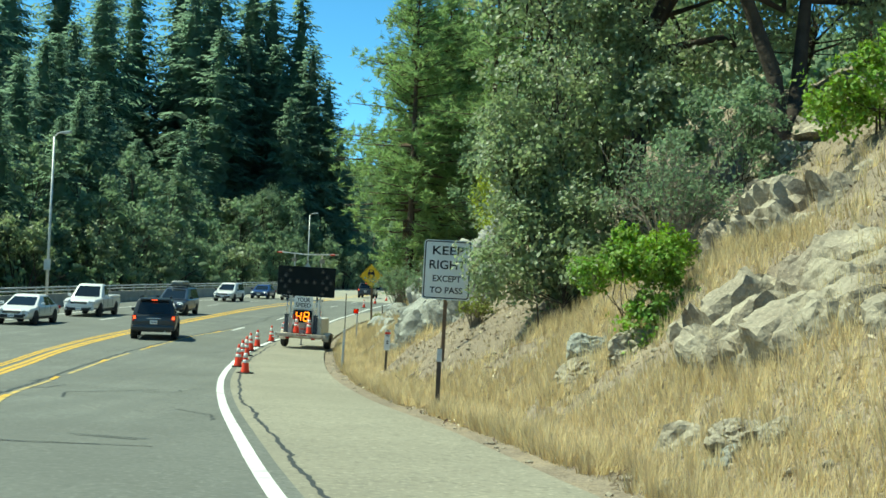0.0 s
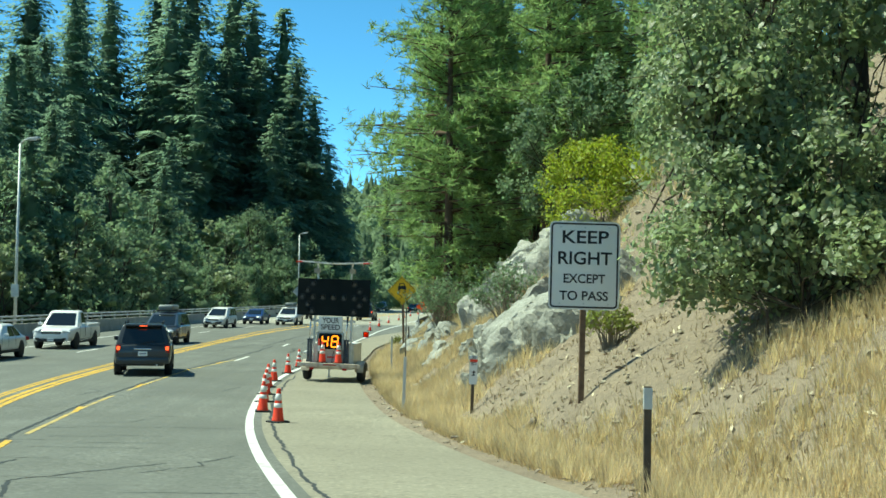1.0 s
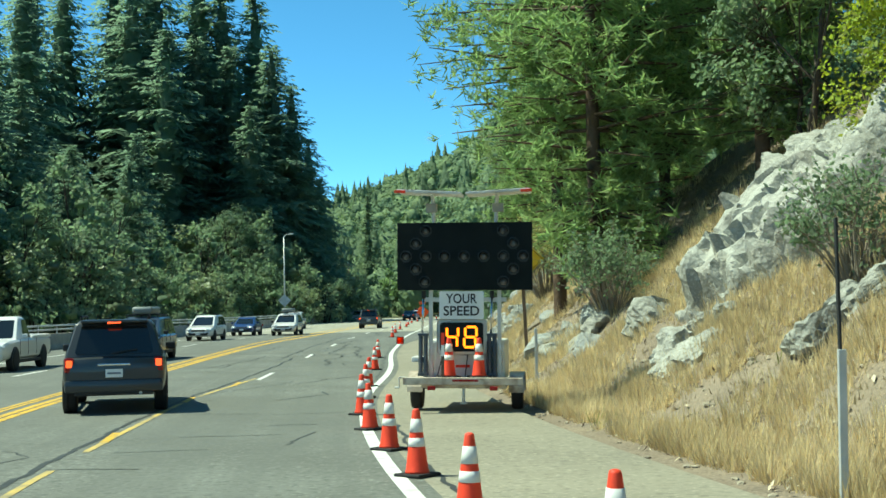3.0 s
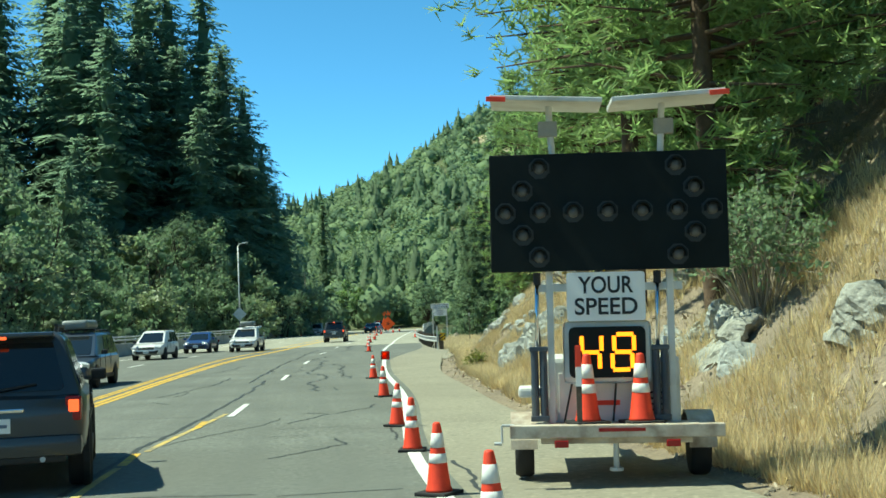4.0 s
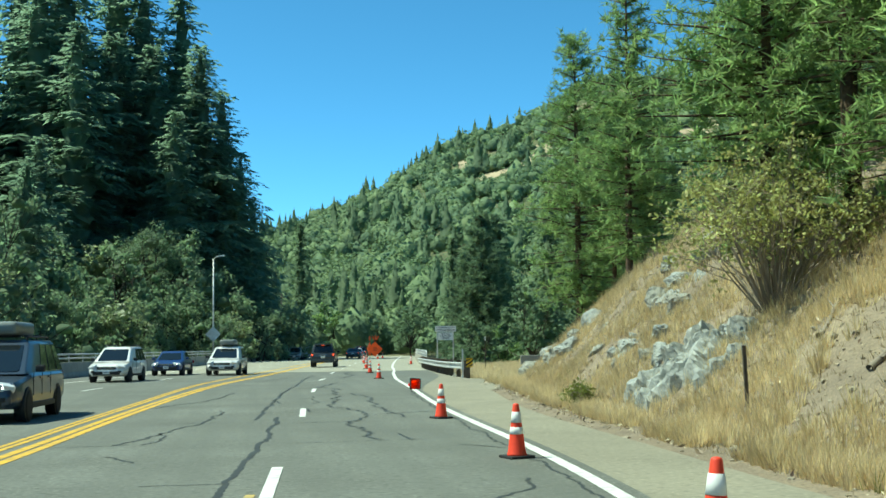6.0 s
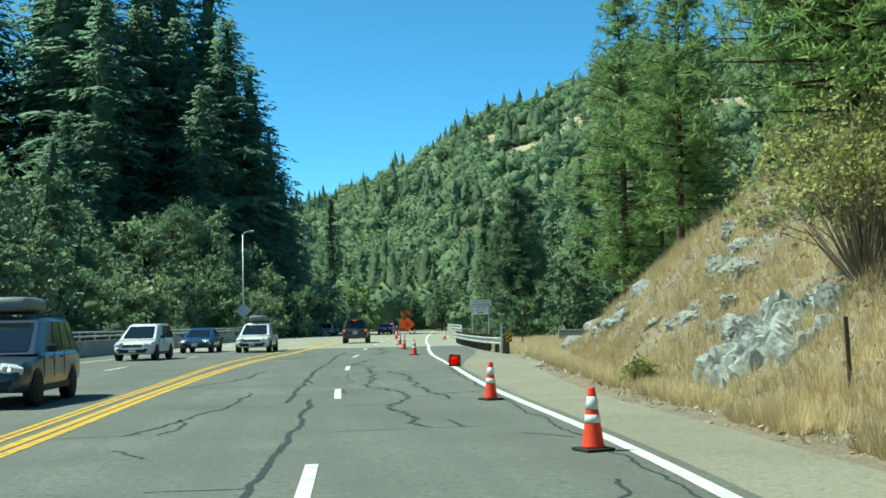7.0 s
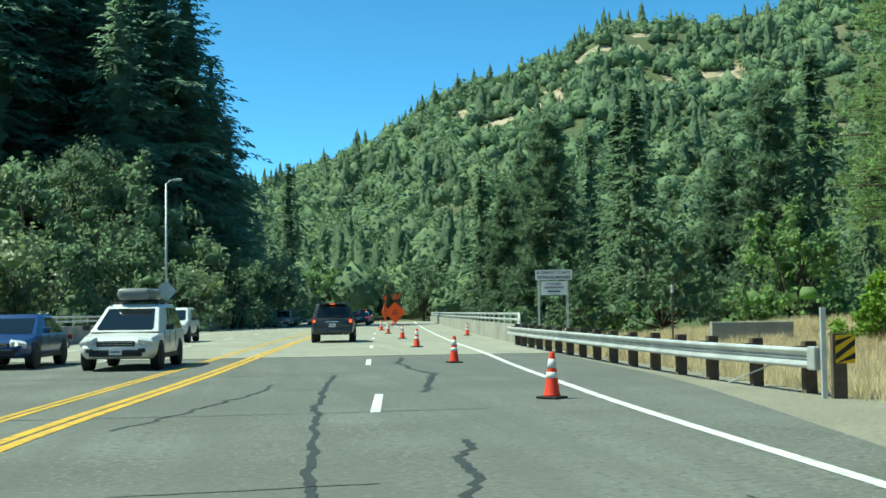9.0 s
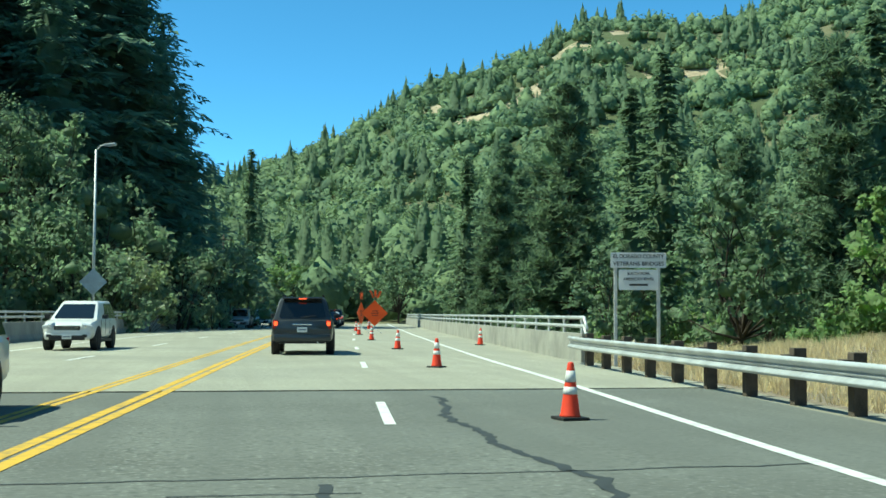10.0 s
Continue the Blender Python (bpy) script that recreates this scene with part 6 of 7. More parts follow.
# rounded trees along the barrier
oaks = [broadleaf(31, 11, 4.4, "rounded grey-green tree behind the barrier", 0.21, 4600, 0.08, M_LEAF_OLIVE, lobes=20, shell=0.30, shell_detail=2), broadleaf(32, 14, 4.6, "tall rounded grey-green tree behind the barrier", 0.24, 4000, 0.08, M_LEAF_OLIVE, lobes=24, shell=0.30, shell_detail=2),
        broadleaf(33, 9, 4.2, "low rounded green tree behind the barrier", 0.20, 4400, 0.04, M_LEAF_OAK, lobes=18, shell=0.30, shell_detail=2)]
oaks.append(broadleaf(34, 25, 7.6, "large rounded grey-green tree in the valley", 0.18, 13000, 0.06, M_LEAF_OLIVE, lobes=44, shell=0.30, shell_detail=2))
OAKS = [(0, -6.6, 131, 6.4), (2, -3.4, 134, 5.4), (0, -12.5, 124, 7.0), (1, -15.0, 128, 13.5), (2, -16.5, 116, 6.6), (0, -19, 112, 9.5), (1, -21.5, 122, 14), (2, -23, 100, 8), (0, -18.5, 92, 7), (1, -27, 110, 13), (2, -20, 80, 6.5), (0, -22, 68, 7.5),
        (2, -20, 60, 6.0), (1, -28, 94, 11), (0, -24, 54, 7), (2, -22, 44, 6), (1, -31, 60, 10), (0, -0.6, 146, 7), (2, 2.4, 156, 6.5), (0, -33, 104, 12), (2, -29, 84, 8), (1, -8.0, 142, 15.5), (0, -28, 40, 8), (2, -24, 34, 6),
        (1, -5.5, 148, 12), (0, -10, 134, 9), (2, -25, 74, 9), (1, -30, 76, 12), (0, -26, 120, 12), (1, -12.5, 146, 17), (2, -14, 106, 5.5), (0, -16, 100, 6), (1, -29, 52, 15), (0, -27, 64, 13), (1, -33, 70, 17), (0, -31, 40, 14), (1, -34, 88, 18),
        (3, -15.5, 151, 18), (3, -13.2, 140, 16), (3, -11.5, 152, 16), (3, -30, 148, 20), (3, -24.5, 145, 17), (3, -20.5, 153, 18.5), (3, -35, 146, 19), (0, -9.5, 146, 14), (2, -17.5, 143, 13),
        (1, -20.5, 74, 14.5), (1, -22.5, 62, 13), (1, -24.5, 88, 16.5), (1, -26.5, 68, 15.5), (1, -24.0, 52, 12), (1, -18.8, 88, 13.5), (1, -28.5, 80, 17), (1, -27.5, 56, 14), (1, -23.5, 98, 15), (0, -20.0, 66, 10)]
used = set()
for k, x, y, top in OAKS:
    up_to(oaks[k], (11, 14, 9, 25)[k] * 0.98, x, y, top, k not in used)
    used.add(k)

# pines and oaks over the cut bank
pines = [pine(41, 15, 3.6, "bright green pine with open branches above the bank", bare=0.07), pine(42, 13, 3.1, "bushy bright green pine above the bank", bare=0.08), pine(43, 17, 3.9, "tall bright green pine with a bare lower stem", bare=0.11),
         pine(45, 17.5, 4.6, "high-crowned bright green pine with a bare stem", bare=0.27)]
PINES = [(2, 10.7, 9.6, 0.95), (0, 12.2, 14.0, 1.0), (1, 10.9, 18.5, 0.95), (2, 14.4, 15.6, 0.95), (1, 17.7, 17.5, 1.0), (0, 15.5, 8.0, 1.0), (2, 16.2, 31.5, 0.85), (0, 18.6, 29.0, 0.9), (1, 13.6, 37.0, 0.85), (0, 12.9, 41.5, 0.8), (3, 11.2, 12.5, 1.0), (3, 9.0, 7.5, 1.0), (2, 24.6, 72.0, 1.05), (0, 28.5, 78.0, 1.0), (3, 12.0, 17.0, 0.9), (1, 15.6, 45.5, 0.72), (2, 21, 24, 1.0), (0, 24, 34, 0.9),
         (2, 20, 2, 1.1), (0, 23, 12, 1.0), (1, 18, -4, 1.1), (2, 24, -16, 1.1), (0, 22, -26, 1.0), (1, 21.5, 38, 0.8), (0, 14.0, 24.5, 0.75), (1, 16.5, -14, 1.0), (0, 9.2, 3.2, 1.08), (1, 12.8, 0.8, 1.1), (2, 14.8, 3.8, 1.0)]
used = set()
for k, x, y, s in PINES:
    if k in used:
        again(pines[k], x, y, s)
    else:
        used.add(k)
        set_down(pines[k], x, y, s)
set_down(broadleaf(51, 9.4, 2.7, "dense glossy green oak on the bank beside the sign", 0.088, 26000, 0.0, M_LEAF_OAK, lobes=34, stems=3, thick=0.08), 12.7, -26.8)
set_down(broadleaf(52, 12.5, 4.2, "large oak with a thick dark forked trunk on the slope", 0.13, 15000, 0.26, M_LEAF_OAK, lobes=28, thick=0.32), 14.6, -25.0)
set_down(broadleaf(53, 9.5, 3.4, "leafy oak with dark leaning limbs above the rocks", 0.13, 11000, 0.25, M_LEAF_OAK, lobes=22, thick=0.24, stems=2), 17.6, -28.0)
set_down(broadleaf(54, 1.9, 1.15, "bright green leafy bush on the bank", 0.06, 9500, 0.05, M_LEAF_BRIGHT, name="bush", lobes=14, thick=0.03, category="shrub", stems=4), 12.7, -35.4)
set_down(broadleaf(55, 2.4, 2.5, "bright yellow-green bush above the granite", 0.075, 11000, 0.02, M_LEAF_LIME, name="bush", lobes=16, thick=0.03, category="shrub", stems=4), 13.6, -7.0)
set_down(broadleaf(56, 6.2, 2.6, "olive green scrub oak above the granite", 0.11, 7600, 0.08, M_LEAF_OLIVE, lobes=20, stems=3, thick=0.08), 15.4, -10.5)
set_down(broadleaf(57, 5.6, 2.2, "olive green scrub oak among pines", 0.11, 6400, 0.08, M_LEAF_OLIVE, lobes=18, stems=3, thick=0.08), 13.2, -1.0)
set_down(broadleaf(67, 2.8, 1.9, "yellow-green scrub on the slope", 0.085, 5200, 0.05, M_LEAF_OLIVE, name="bush", lobes=16, thick=0.03, category="shrub", stems=4), 15.6, -30.2)
set_down(broadleaf(68, 2.2, 1.6, "pale green scrub above the rocks", 0.085, 4400, 0.05, M_LEAF_BRIGHT, name="bush", lobes=14, thick=0.03, category="shrub", stems=4), 17.6, -33.6)
set_down(twig_bush(69, 2.6, 1.7, "half-bare straw-coloured shrub on the slope", 2200, M_LEAF_OLIVE, 60), 14.2, -31.6)
set_down(twig_bush(70, 1.6, 1.1, "low grey shrub with bare twigs on the slope", 900, M_LEAF_OLIVE, 40), 15.2, -19.0)
set_down(broadleaf(75, 3.4, 1.9, "dense low oak growth at the foot of the tree", 0.085, 9500, 0.0, M_LEAF_OAK, name="bush", lobes=18, thick=0.03, category="shrub", stems=4), 12.0, -28.9)
set_down(broadleaf(76, 5.2, 2.5, "dense young oak on the slope", 0.115, 9000, 0.0, M_LEAF_OAK, lobes=22, thick=0.05, stems=3), 13.9, -27.6)
set_down(broadleaf(77, 6.8, 3.2, "olive green oak on the upper slope", 0.13, 7000, 0.05, M_LEAF_OLIVE, lobes=20, thick=0.10, stems=2), 20.0, -21.5)
set_down(twig_bush(61, 1.9, 1.25, "round grey-green shrub with bare stems", 2600, M_LEAF_OLIVE), 8.9, 0.4)
set_down(twig_bush(62, 1.7, 1.1, "sparse shrub with twisted bare stems among rocks", 1700, M_LEAF_OLIVE), 10.2, -10.3)
set_down(twig_bush(63, 3.1, 2.2, "large straw-coloured shrub with many bare grey stems", 6500, material("pale yellow-green leaves", (0.42, 0.42, 0.17), 0.75, other=(0.30, 0.31, 0.12), grain=0.8, island=0.4, through_light=0.3), 90), 10.2, 16.8)
set_down(twig_bush(64, 2.2, 1.5, "dry grey shrub on the bank", 700, M_LEAF_OLIVE, 60), 12.2, 20.5)
set_down(twig_bush(65, 0.9, 0.5, "small green weed on the bank", 600, M_GRASS_GREEN, 26, name="weed"), 10.9, -22.5)
set_down(twig_bush(66, 0.5, 0.32, "small green weed beside the shoulder", 700, M_GRASS_GREEN, 26, name="weed", leaf=0.05), 7.5, 21.6)
set_down(broadleaf(58, 1.8, 1.6, "low bright green bush at the end of the bank", 0.13, 5200, 0.03, M_LEAF_BRIGHT, name="bush", lobes=16, thick=0.03, category="shrub", stems=4), 20.3, 68.0)

# trees of the valley beyond the turnout
valley = [broadleaf(71, 9.5, 4.0, "dark green leafy tree beyond the turnout", 0.28, 3400, 0.04, M_LEAF_OLIVE, lobes=24, shell=0.30, shell_detail=2), broadleaf(72, 8.0, 4.2, "fresh green leafy tree in the valley", 0.28, 3300, 0.03, M_LEAF_PINE, lobes=22, shell=0.30, shell_detail=2),
          fir(73, 22, 4.3, "green fir in the valley beyond the bridge", bare=0.05, mat=M_LEAF_FAR_DARK, gap=0.7), pine(74, 20, 3.6, "slender pine in the valley beyond the bridge", bare=0.15, mat=M_LEAF_FAR_DARK, tuft=0.5, needle=0.06)]
used = set()
VALLEY = [(0, 23.5, 97, 0.8), (1, 29.5, 94, 0.85), (0, 38, 84, 1.0), (0, 19.0, 99, 0.6), (1, 21.5, 103, 0.8), (1, 43, 100, 1.15), (0, 19.5, 118, 0.9), (3, 24, 122, 0.9), (2, 33, 130, 0.95), (3, 40, 118, 1.0), (2, 47, 126, 1.05), (3, 54, 112, 0.95),
          (1, 52, 92, 1.15), (0, 60, 100, 1.3), (2, 38, 150, 1.0), (3, 28, 160, 0.85), (2, 60, 140, 1.1), (1, 33, 106, 0.9), (0, 27, 134, 0.9), (1, 24, 150, 0.8), (3, 66, 124, 1.1), (2, 72, 150, 1.1), (0, 46, 66, 1.0), (1, 38, 60, 0.75),
          (2, 30, 182, 0.9), (3, 38, 190, 0.9), (0, 34, 200, 1.0), (1, 40, 215, 1.0), (2, 50, 180, 1.1), (3, 58, 172, 1.1), (0, 26, 205, 0.9), (1, 14, 236, 1.1), (0, 2, 226, 1.1), (2, 8, 244, 0.9), (2, -8, 214, 0.8), (1, -4, 205, 1.0), (3, 46, 230, 1.0), (2, 56, 222, 1.0), (1, 62, 205, 1.1), (0, 70, 190, 1.2), (3, 80, 176, 1.1), (2, 84, 200, 1.1), (0, 20, 214, 0.8)]
for k, x, y, s in VALLEY:
    s *= 1.3 if k > 1 else 1.0
    if k in used:
        again(valley[k], x, y, s)
    else:
        used.add(k)
        set_down(valley[k], x, y, s)


def far_woods(name, count, seed, conifer, mat, label, near, far_end, m):
    """The mountain's woods: many domed crowns of a few dozen leaf clumps each, as one mesh."""
    r = np.random.RandomState(seed)
    bear = np.radians(r.uniform(-9, 38, count * 3))
    far = np.sqrt(r.uniform(near ** 2, far_end ** 2, count * 3))
    x, y = 0.5 + np.sin(bear) * far, 5.6 + np.cos(bear) * far
    open_ground = waves(x, y, 60, 9) + 0.5 * waves(x, y, 24, 8)
    keep = (open_ground < (1.15 if not conifer else 0.75)) & (y > 190)
    if conifer:
        keep &= waves(x, y, 75, 21) > 0.05
    keep &= ~(scar(x, y) & (r.rand(len(x)) < 0.72))
    x, y = x[keep][:count], y[keep][:count]
    z = land_z(x, y)
    n = len(x)
    if conifer:
        h = r.uniform(7, 17, n) * (0.7 + 0.35 * r.rand(n)) * 1.05
        t = r.rand(n, m) ** 0.8
        rad = (1 - t) * h[:, None] * 0.25 * (0.6 + 0.6 * r.rand(n, m))
        a = r.rand(n, m) * 6.283
        c = np.stack([x[:, None] + np.cos(a) * rad, y[:, None] + np.sin(a) * rad, z[:, None] + h[:, None] * (0.06 + 0.94 * t)], 2)
        s = h[:, None] * 0.56 / math.sqrt(m) * (1.3 - t)
        face = np.stack([np.cos(a), np.sin(a), 0 * a + 0.7], 2)
        loose = 0.25
    else:
        h = (3.2 + 5.6 * r.rand(n) ** 1.8) * (1.25 if far_end < 400 else 1.0)
        d = r.normal(size=(n, m, 3))
        d /= np.linalg.norm(d, axis=2)[..., None]
        d[..., 2] = np.abs(d[..., 2]) * 1.15 - 0.25
        lobe = 1 + 0.16 * np.sin(3 * np.arctan2(d[..., 1], d[..., 0]) + r.rand(n, 1) * 6) + 0.12 * np.sin(5 * d[..., 2] * 3 + r.rand(n, 1) * 6)
        c = np.stack([x, y, z + h * 0.22], 1)[:, None] + d * lobe[..., None] * (0.92 + 0.14 * r.rand(n, m, 1)) * np.stack([h * 0.55, h * 0.55, h * 0.72], 1)[:, None]
        s = np.repeat(h[:, None] * 1.12 / math.sqrt(m), m, 1)
        face = d
        loose = 0.3
    body = leaf_quads(c.reshape(-1, 3), s.reshape(-1), r, long=1.2, out=face.reshape(-1, 3), loose=loose)
    if not conifer:
        body = stack([body, shells(np.stack([x, y, z + h * 0.22], 1), h * (0.40 if far_end < 400 else 0.46), 1.25, 1, r, 0.42)])
    else:
        ring, lev = 7, 6
        a = np.arange(ring) * 6.283 / ring
        t = np.repeat(np.arange(lev) / lev, 2)[1:]
        wide = (1 - t) * 0.22 * np.where(np.arange(len(t)) % 2 == 0, 0.78, 1.04)
        q = np.stack([np.cos(a)[None] * wide[:, None], np.sin(a)[None] * wide[:, None], 0.06 + 0.94 * np.repeat(t[:, None], ring, 1)], 2)
        q = np.concatenate([q.reshape(-1, 3), [(0, 0, 1.0)]])
        k = (np.arange(len(t) - 1)[:, None] * ring + np.arange(ring)[None])
        nx = (np.arange(len(t) - 1)[:, None] * ring + (np.arange(ring)[None] + 1) % ring)
        tri = np.concatenate([np.stack([k, nx, nx + ring], 2).reshape(-1, 3), np.stack([k, nx + ring, k + ring], 2).reshape(-1, 3)])
        last = (len(t) - 1) * ring
        tri = np.concatenate([tri, np.stack([last + np.arange(ring), last + (np.arange(ring) + 1) % ring, np.full(ring, len(q) - 1)], 1)])
        jig = 1 + (r.rand(n, len(q), 1) - 0.5) * (0.8, 0.8, 0.05)
        v = np.stack([x, y, z], 1)[:, None] + q[None] * jig * h[:, None, None]
        body = stack([body, (v.reshape(-1, 3), (tri[None] + (np.arange(n) * len(q))[:, None, None]).reshape(-1, 3))])
    ob = arrays(name, *body, mat, smooth_shade=True)
    return tagged(ob, label, "forest", kind="stuff")


far_woods("near_oak_woods", 950, 81, False, M_LEAF_FAR, "rounded green oak woods on the lower mountain side", 205, 370, 130)
far_woods("far_oak_woods", 5700, 83, False, M_LEAF_FAR, "rounded green oak woods covering the mountain side", 370, 740, 52)
far_woods("near_fir_woods", 130, 82, True, M_LEAF_FAR_DARK, "dark firs on the lower mountain side", 215, 370, 150)
far_woods("far_fir_woods", 420, 84, True, M_LEAF_FAR_DARK, "scattered dark firs on the mountain side", 370, 720, 70)


def fallen_branch(seed, x, y, length, turn, label):
    """A dead limb lying on the bank: a bent tapered stem with a few side twigs."""
    r = np.random.RandomState(seed)
    n = 6
    s = np.linspace(0, length, n)
    bend = np.cumsum(r.normal(0, 0.06, n)) * length * 0.5
    way, side = np.array([math.cos(radians(turn)), math.sin(radians(turn))]), np.array([-math.sin(radians(turn)), math.cos(radians(turn))])
    at = np.array([x, y]) + s[:, None] * way + bend[:, None] * side
    pts = np.c_[at, land_z(at[:, 0], at[:, 1]) + 0.05 + 0.05 * r.rand(n)]
    segs = [(pts[k], pts[k + 1], 0.05 * (1 - k / n) + 0.008, 0.05 * (1 - (k + 1) / n) + 0.008) for k in range(n - 1)]
    twigs = []
    for k in range(1, n - 1):
        end = pts[k] + np.array([*(way * 0.3 + side * r.choice([-1, 1]) * 0.4) * length * 0.35, 0.05 + 0.15 * r.rand()])
        twigs.append((pts[k], end, 0.02, 0.006))
    ob = thing("fallen_branch", label, "branch", "fallen branches")
    arrays("stem", *limb_mesh(segs, 7), M_TWIG, ob, smooth_shade=True)
    for w in twigs:
        arrays("twig", *limb_mesh([w], 5), M_TWIG, ob)
    return ob


for seed, x, y, length, turn in ((201, 8.3, 9.6, 1.1, 30), (202, 9.2, -24.3, 1.6, 160), (203, 9.4, -17.0, 1.7, -50), (204, 10.2, 6.0, 1.8, 100), (205, 9.0, 12.5, 1.2, 40), (206, 11.5, -19.5, 1.4, 120), (207, 21.0, 77.0, 2.0, 150), (208, 22.0, 76.0, 1.8, 20), (209, 21.6, 78.0, 1.6, 80)):
    fallen_branch(seed, x, y, length, turn, "grey dead branch lying on the dry ground")


def boulder(seed, size, mat, label, cuts=17, name="boulder"):
    """A broken rock: a ball cut by planes, roughened by noise."""
    r = np.random.RandomState(seed)
    bm = bmesh.new()
    bmesh.ops.create_icosphere(bm, subdivisions=4, radius=1.0)
    planes = r.normal(size=(cuts, 3))
    planes /= np.linalg.norm(planes, axis=1)[:, None]
    depth = r.uniform(0.40, 0.80, cuts)
    for v in bm.verts:
        p = np.array(v.co)
        for k in range(cuts):
            o = p @ planes[k] - depth[k]
            if o > 0:
                p = p - planes[k] * o * 0.985
        q = Vector(p * (1 + 0.0))
        q += v.normal * (0.05 * noise.noise(q * 1.7 + Vector((seed, 0, 0))) + 0.035 * noise.noise(q * 4.1 + Vector((0, seed, 0))) + 0.025 * noise.noise(q * 9.0))
        crackle = abs(noise.noise(q * 2.3 + Vector((0, 0, seed))))
        q -= v.normal * 0.09 * max(0, 0.06 - crackle) / 0.06
        v.co = (q.x * size[0], q.y * size[1], q.z * size[2])
    ob = part(name, bm, mat, smooth_shade=False)
    return tagged(ob, label, "rock", "rocks of the bank")


def rock_at(seed, x, y, size, mat, label, lift=0.0, turn=0.0, tilt=0.0):
    ob = boulder(seed, size, mat, label)
    ob.matrix_basis = pose(x, y, float(land_z(x, y)) + lift, tilt, tilt * 0.6, turn)
    return ob


def block_mesh(seed, mat, cuts=11):
    """One broken block of a ledge, of unit size: flat joint faces, worn edges, a cracked skin."""
    r = np.random.RandomState(seed)
    bm = bmesh.new()
    bmesh.ops.create_icosphere(bm, subdivisions=4, radius=1.0)
    planes = r.normal(size=(cuts, 3))
    planes /= np.linalg.norm(planes, axis=1)[:, None]
    depth = r.uniform(0.42, 0.72, cuts)
    for v in bm.verts:
        p = np.array(v.co)
        for k in range(cuts):
            o = p @ planes[k] - depth[k]
            if o > 0:
                p = p - planes[k] * o
        q = Vector(p)
        step = 0.10 * round(3.4 * noise.noise(q * 1.3 + Vector((seed, 2, 0))))
        q += v.normal * (step + 0.05 * noise.noise(q * 3.1 + Vector((0, seed, 0))) + 0.03 * noise.noise(q * 7.0))
        crack = abs(noise.noise(q * 1.9 + Vector((0, 0, seed))))
        q -= v.normal * 0.16 * max(0, 0.06 - crack) / 0.06
        v.co = q
    me = bpy.data.meshes.new("rock_block")
    bm.to_mesh(me)
    bm.free()
    me.materials.append(mat)
    me.polygons.foreach_set("use_smooth", [True] * len(me.polygons))
    me.set_sharp_from_angle(angle=radians(28))
    return me


def ledge(seed, mats, label, rows):
    """A fractured ledge out of the bank: half-sunk blocks that follow the slope; rows of (x, y, dx, dy, count, size)."""
    r = np.random.RandomState(seed)
    ob = thing("rock_outcrop", label, "rock outcrop", "rocks of the bank")
    meshes = [block_mesh(seed * 7 + k, mats[k % len(mats)]) for k in range(6)]
    ax, ay = rows[0][0], rows[0][1]
    ob.matrix_basis = pose(ax, ay, float(land_z(ax, ay)))
    for x, y, dx, dy, count, size in rows:
        for k in range(count):
            f = (k + r.rand()) / count
            px, py = x + dx * f + r.normal(0, 0.25), y + dy * f + r.normal(0, 0.6)
            s = size * (0.55 + 0.75 * r.rand())
            shape = (s * r.uniform(0.8, 1.3), s * r.uniform(0.9, 1.6), s * r.uniform(0.7, 1.05))
            b = new("rock_block", meshes[r.randint(6)])
            b.parent = ob
            m = pose(px, py, float(land_z(px, py)) - 0.12 * s, r.uniform(-14, 14), -30 + r.uniform(-14, 14), r.uniform(-40, 40)) @ Matrix.Diagonal((*shape, 1.0))
            b.matrix_basis = ob.matrix_basis.inverted() @ m
    return ob


def whole_pieces(grid, least=14):
    """Numbers the joined areas of equal cells; areas too small go to a neighbour."""
    n, m = grid.shape
    mark = np.full((n, m), -1)
    areas = []
    for i0 in range(n):
        for j0 in range(m):
            if grid[i0, j0] < 0 or mark[i0, j0] >= 0:
                continue
            mark[i0, j0] = len(areas)
            todo, area, beside = [(i0, j0)], [], -1
            while todo:
                i, j = todo.pop()
                area.append((i, j))
                for a, b in ((i + 1, j), (i - 1, j), (i, j + 1), (i, j - 1)):
                    if 0 <= a < n and 0 <= b < m and grid[a, b] >= 0:
                        if grid[a, b] == grid[i0, j0] and mark[a, b] < 0:
                            mark[a, b] = len(areas)
                            todo.append((a, b))
                        elif 0 <= mark[a, b] < len(areas):
                            beside = mark[a, b]
            if len(area) < least:
                for i, j in area:
                    mark[i, j] = beside
            if len(area) >= least or beside < 0:
                areas.append(area)
                if len(area) < least:
                    for i, j in area:
                        mark[i, j] = -1
    return mark


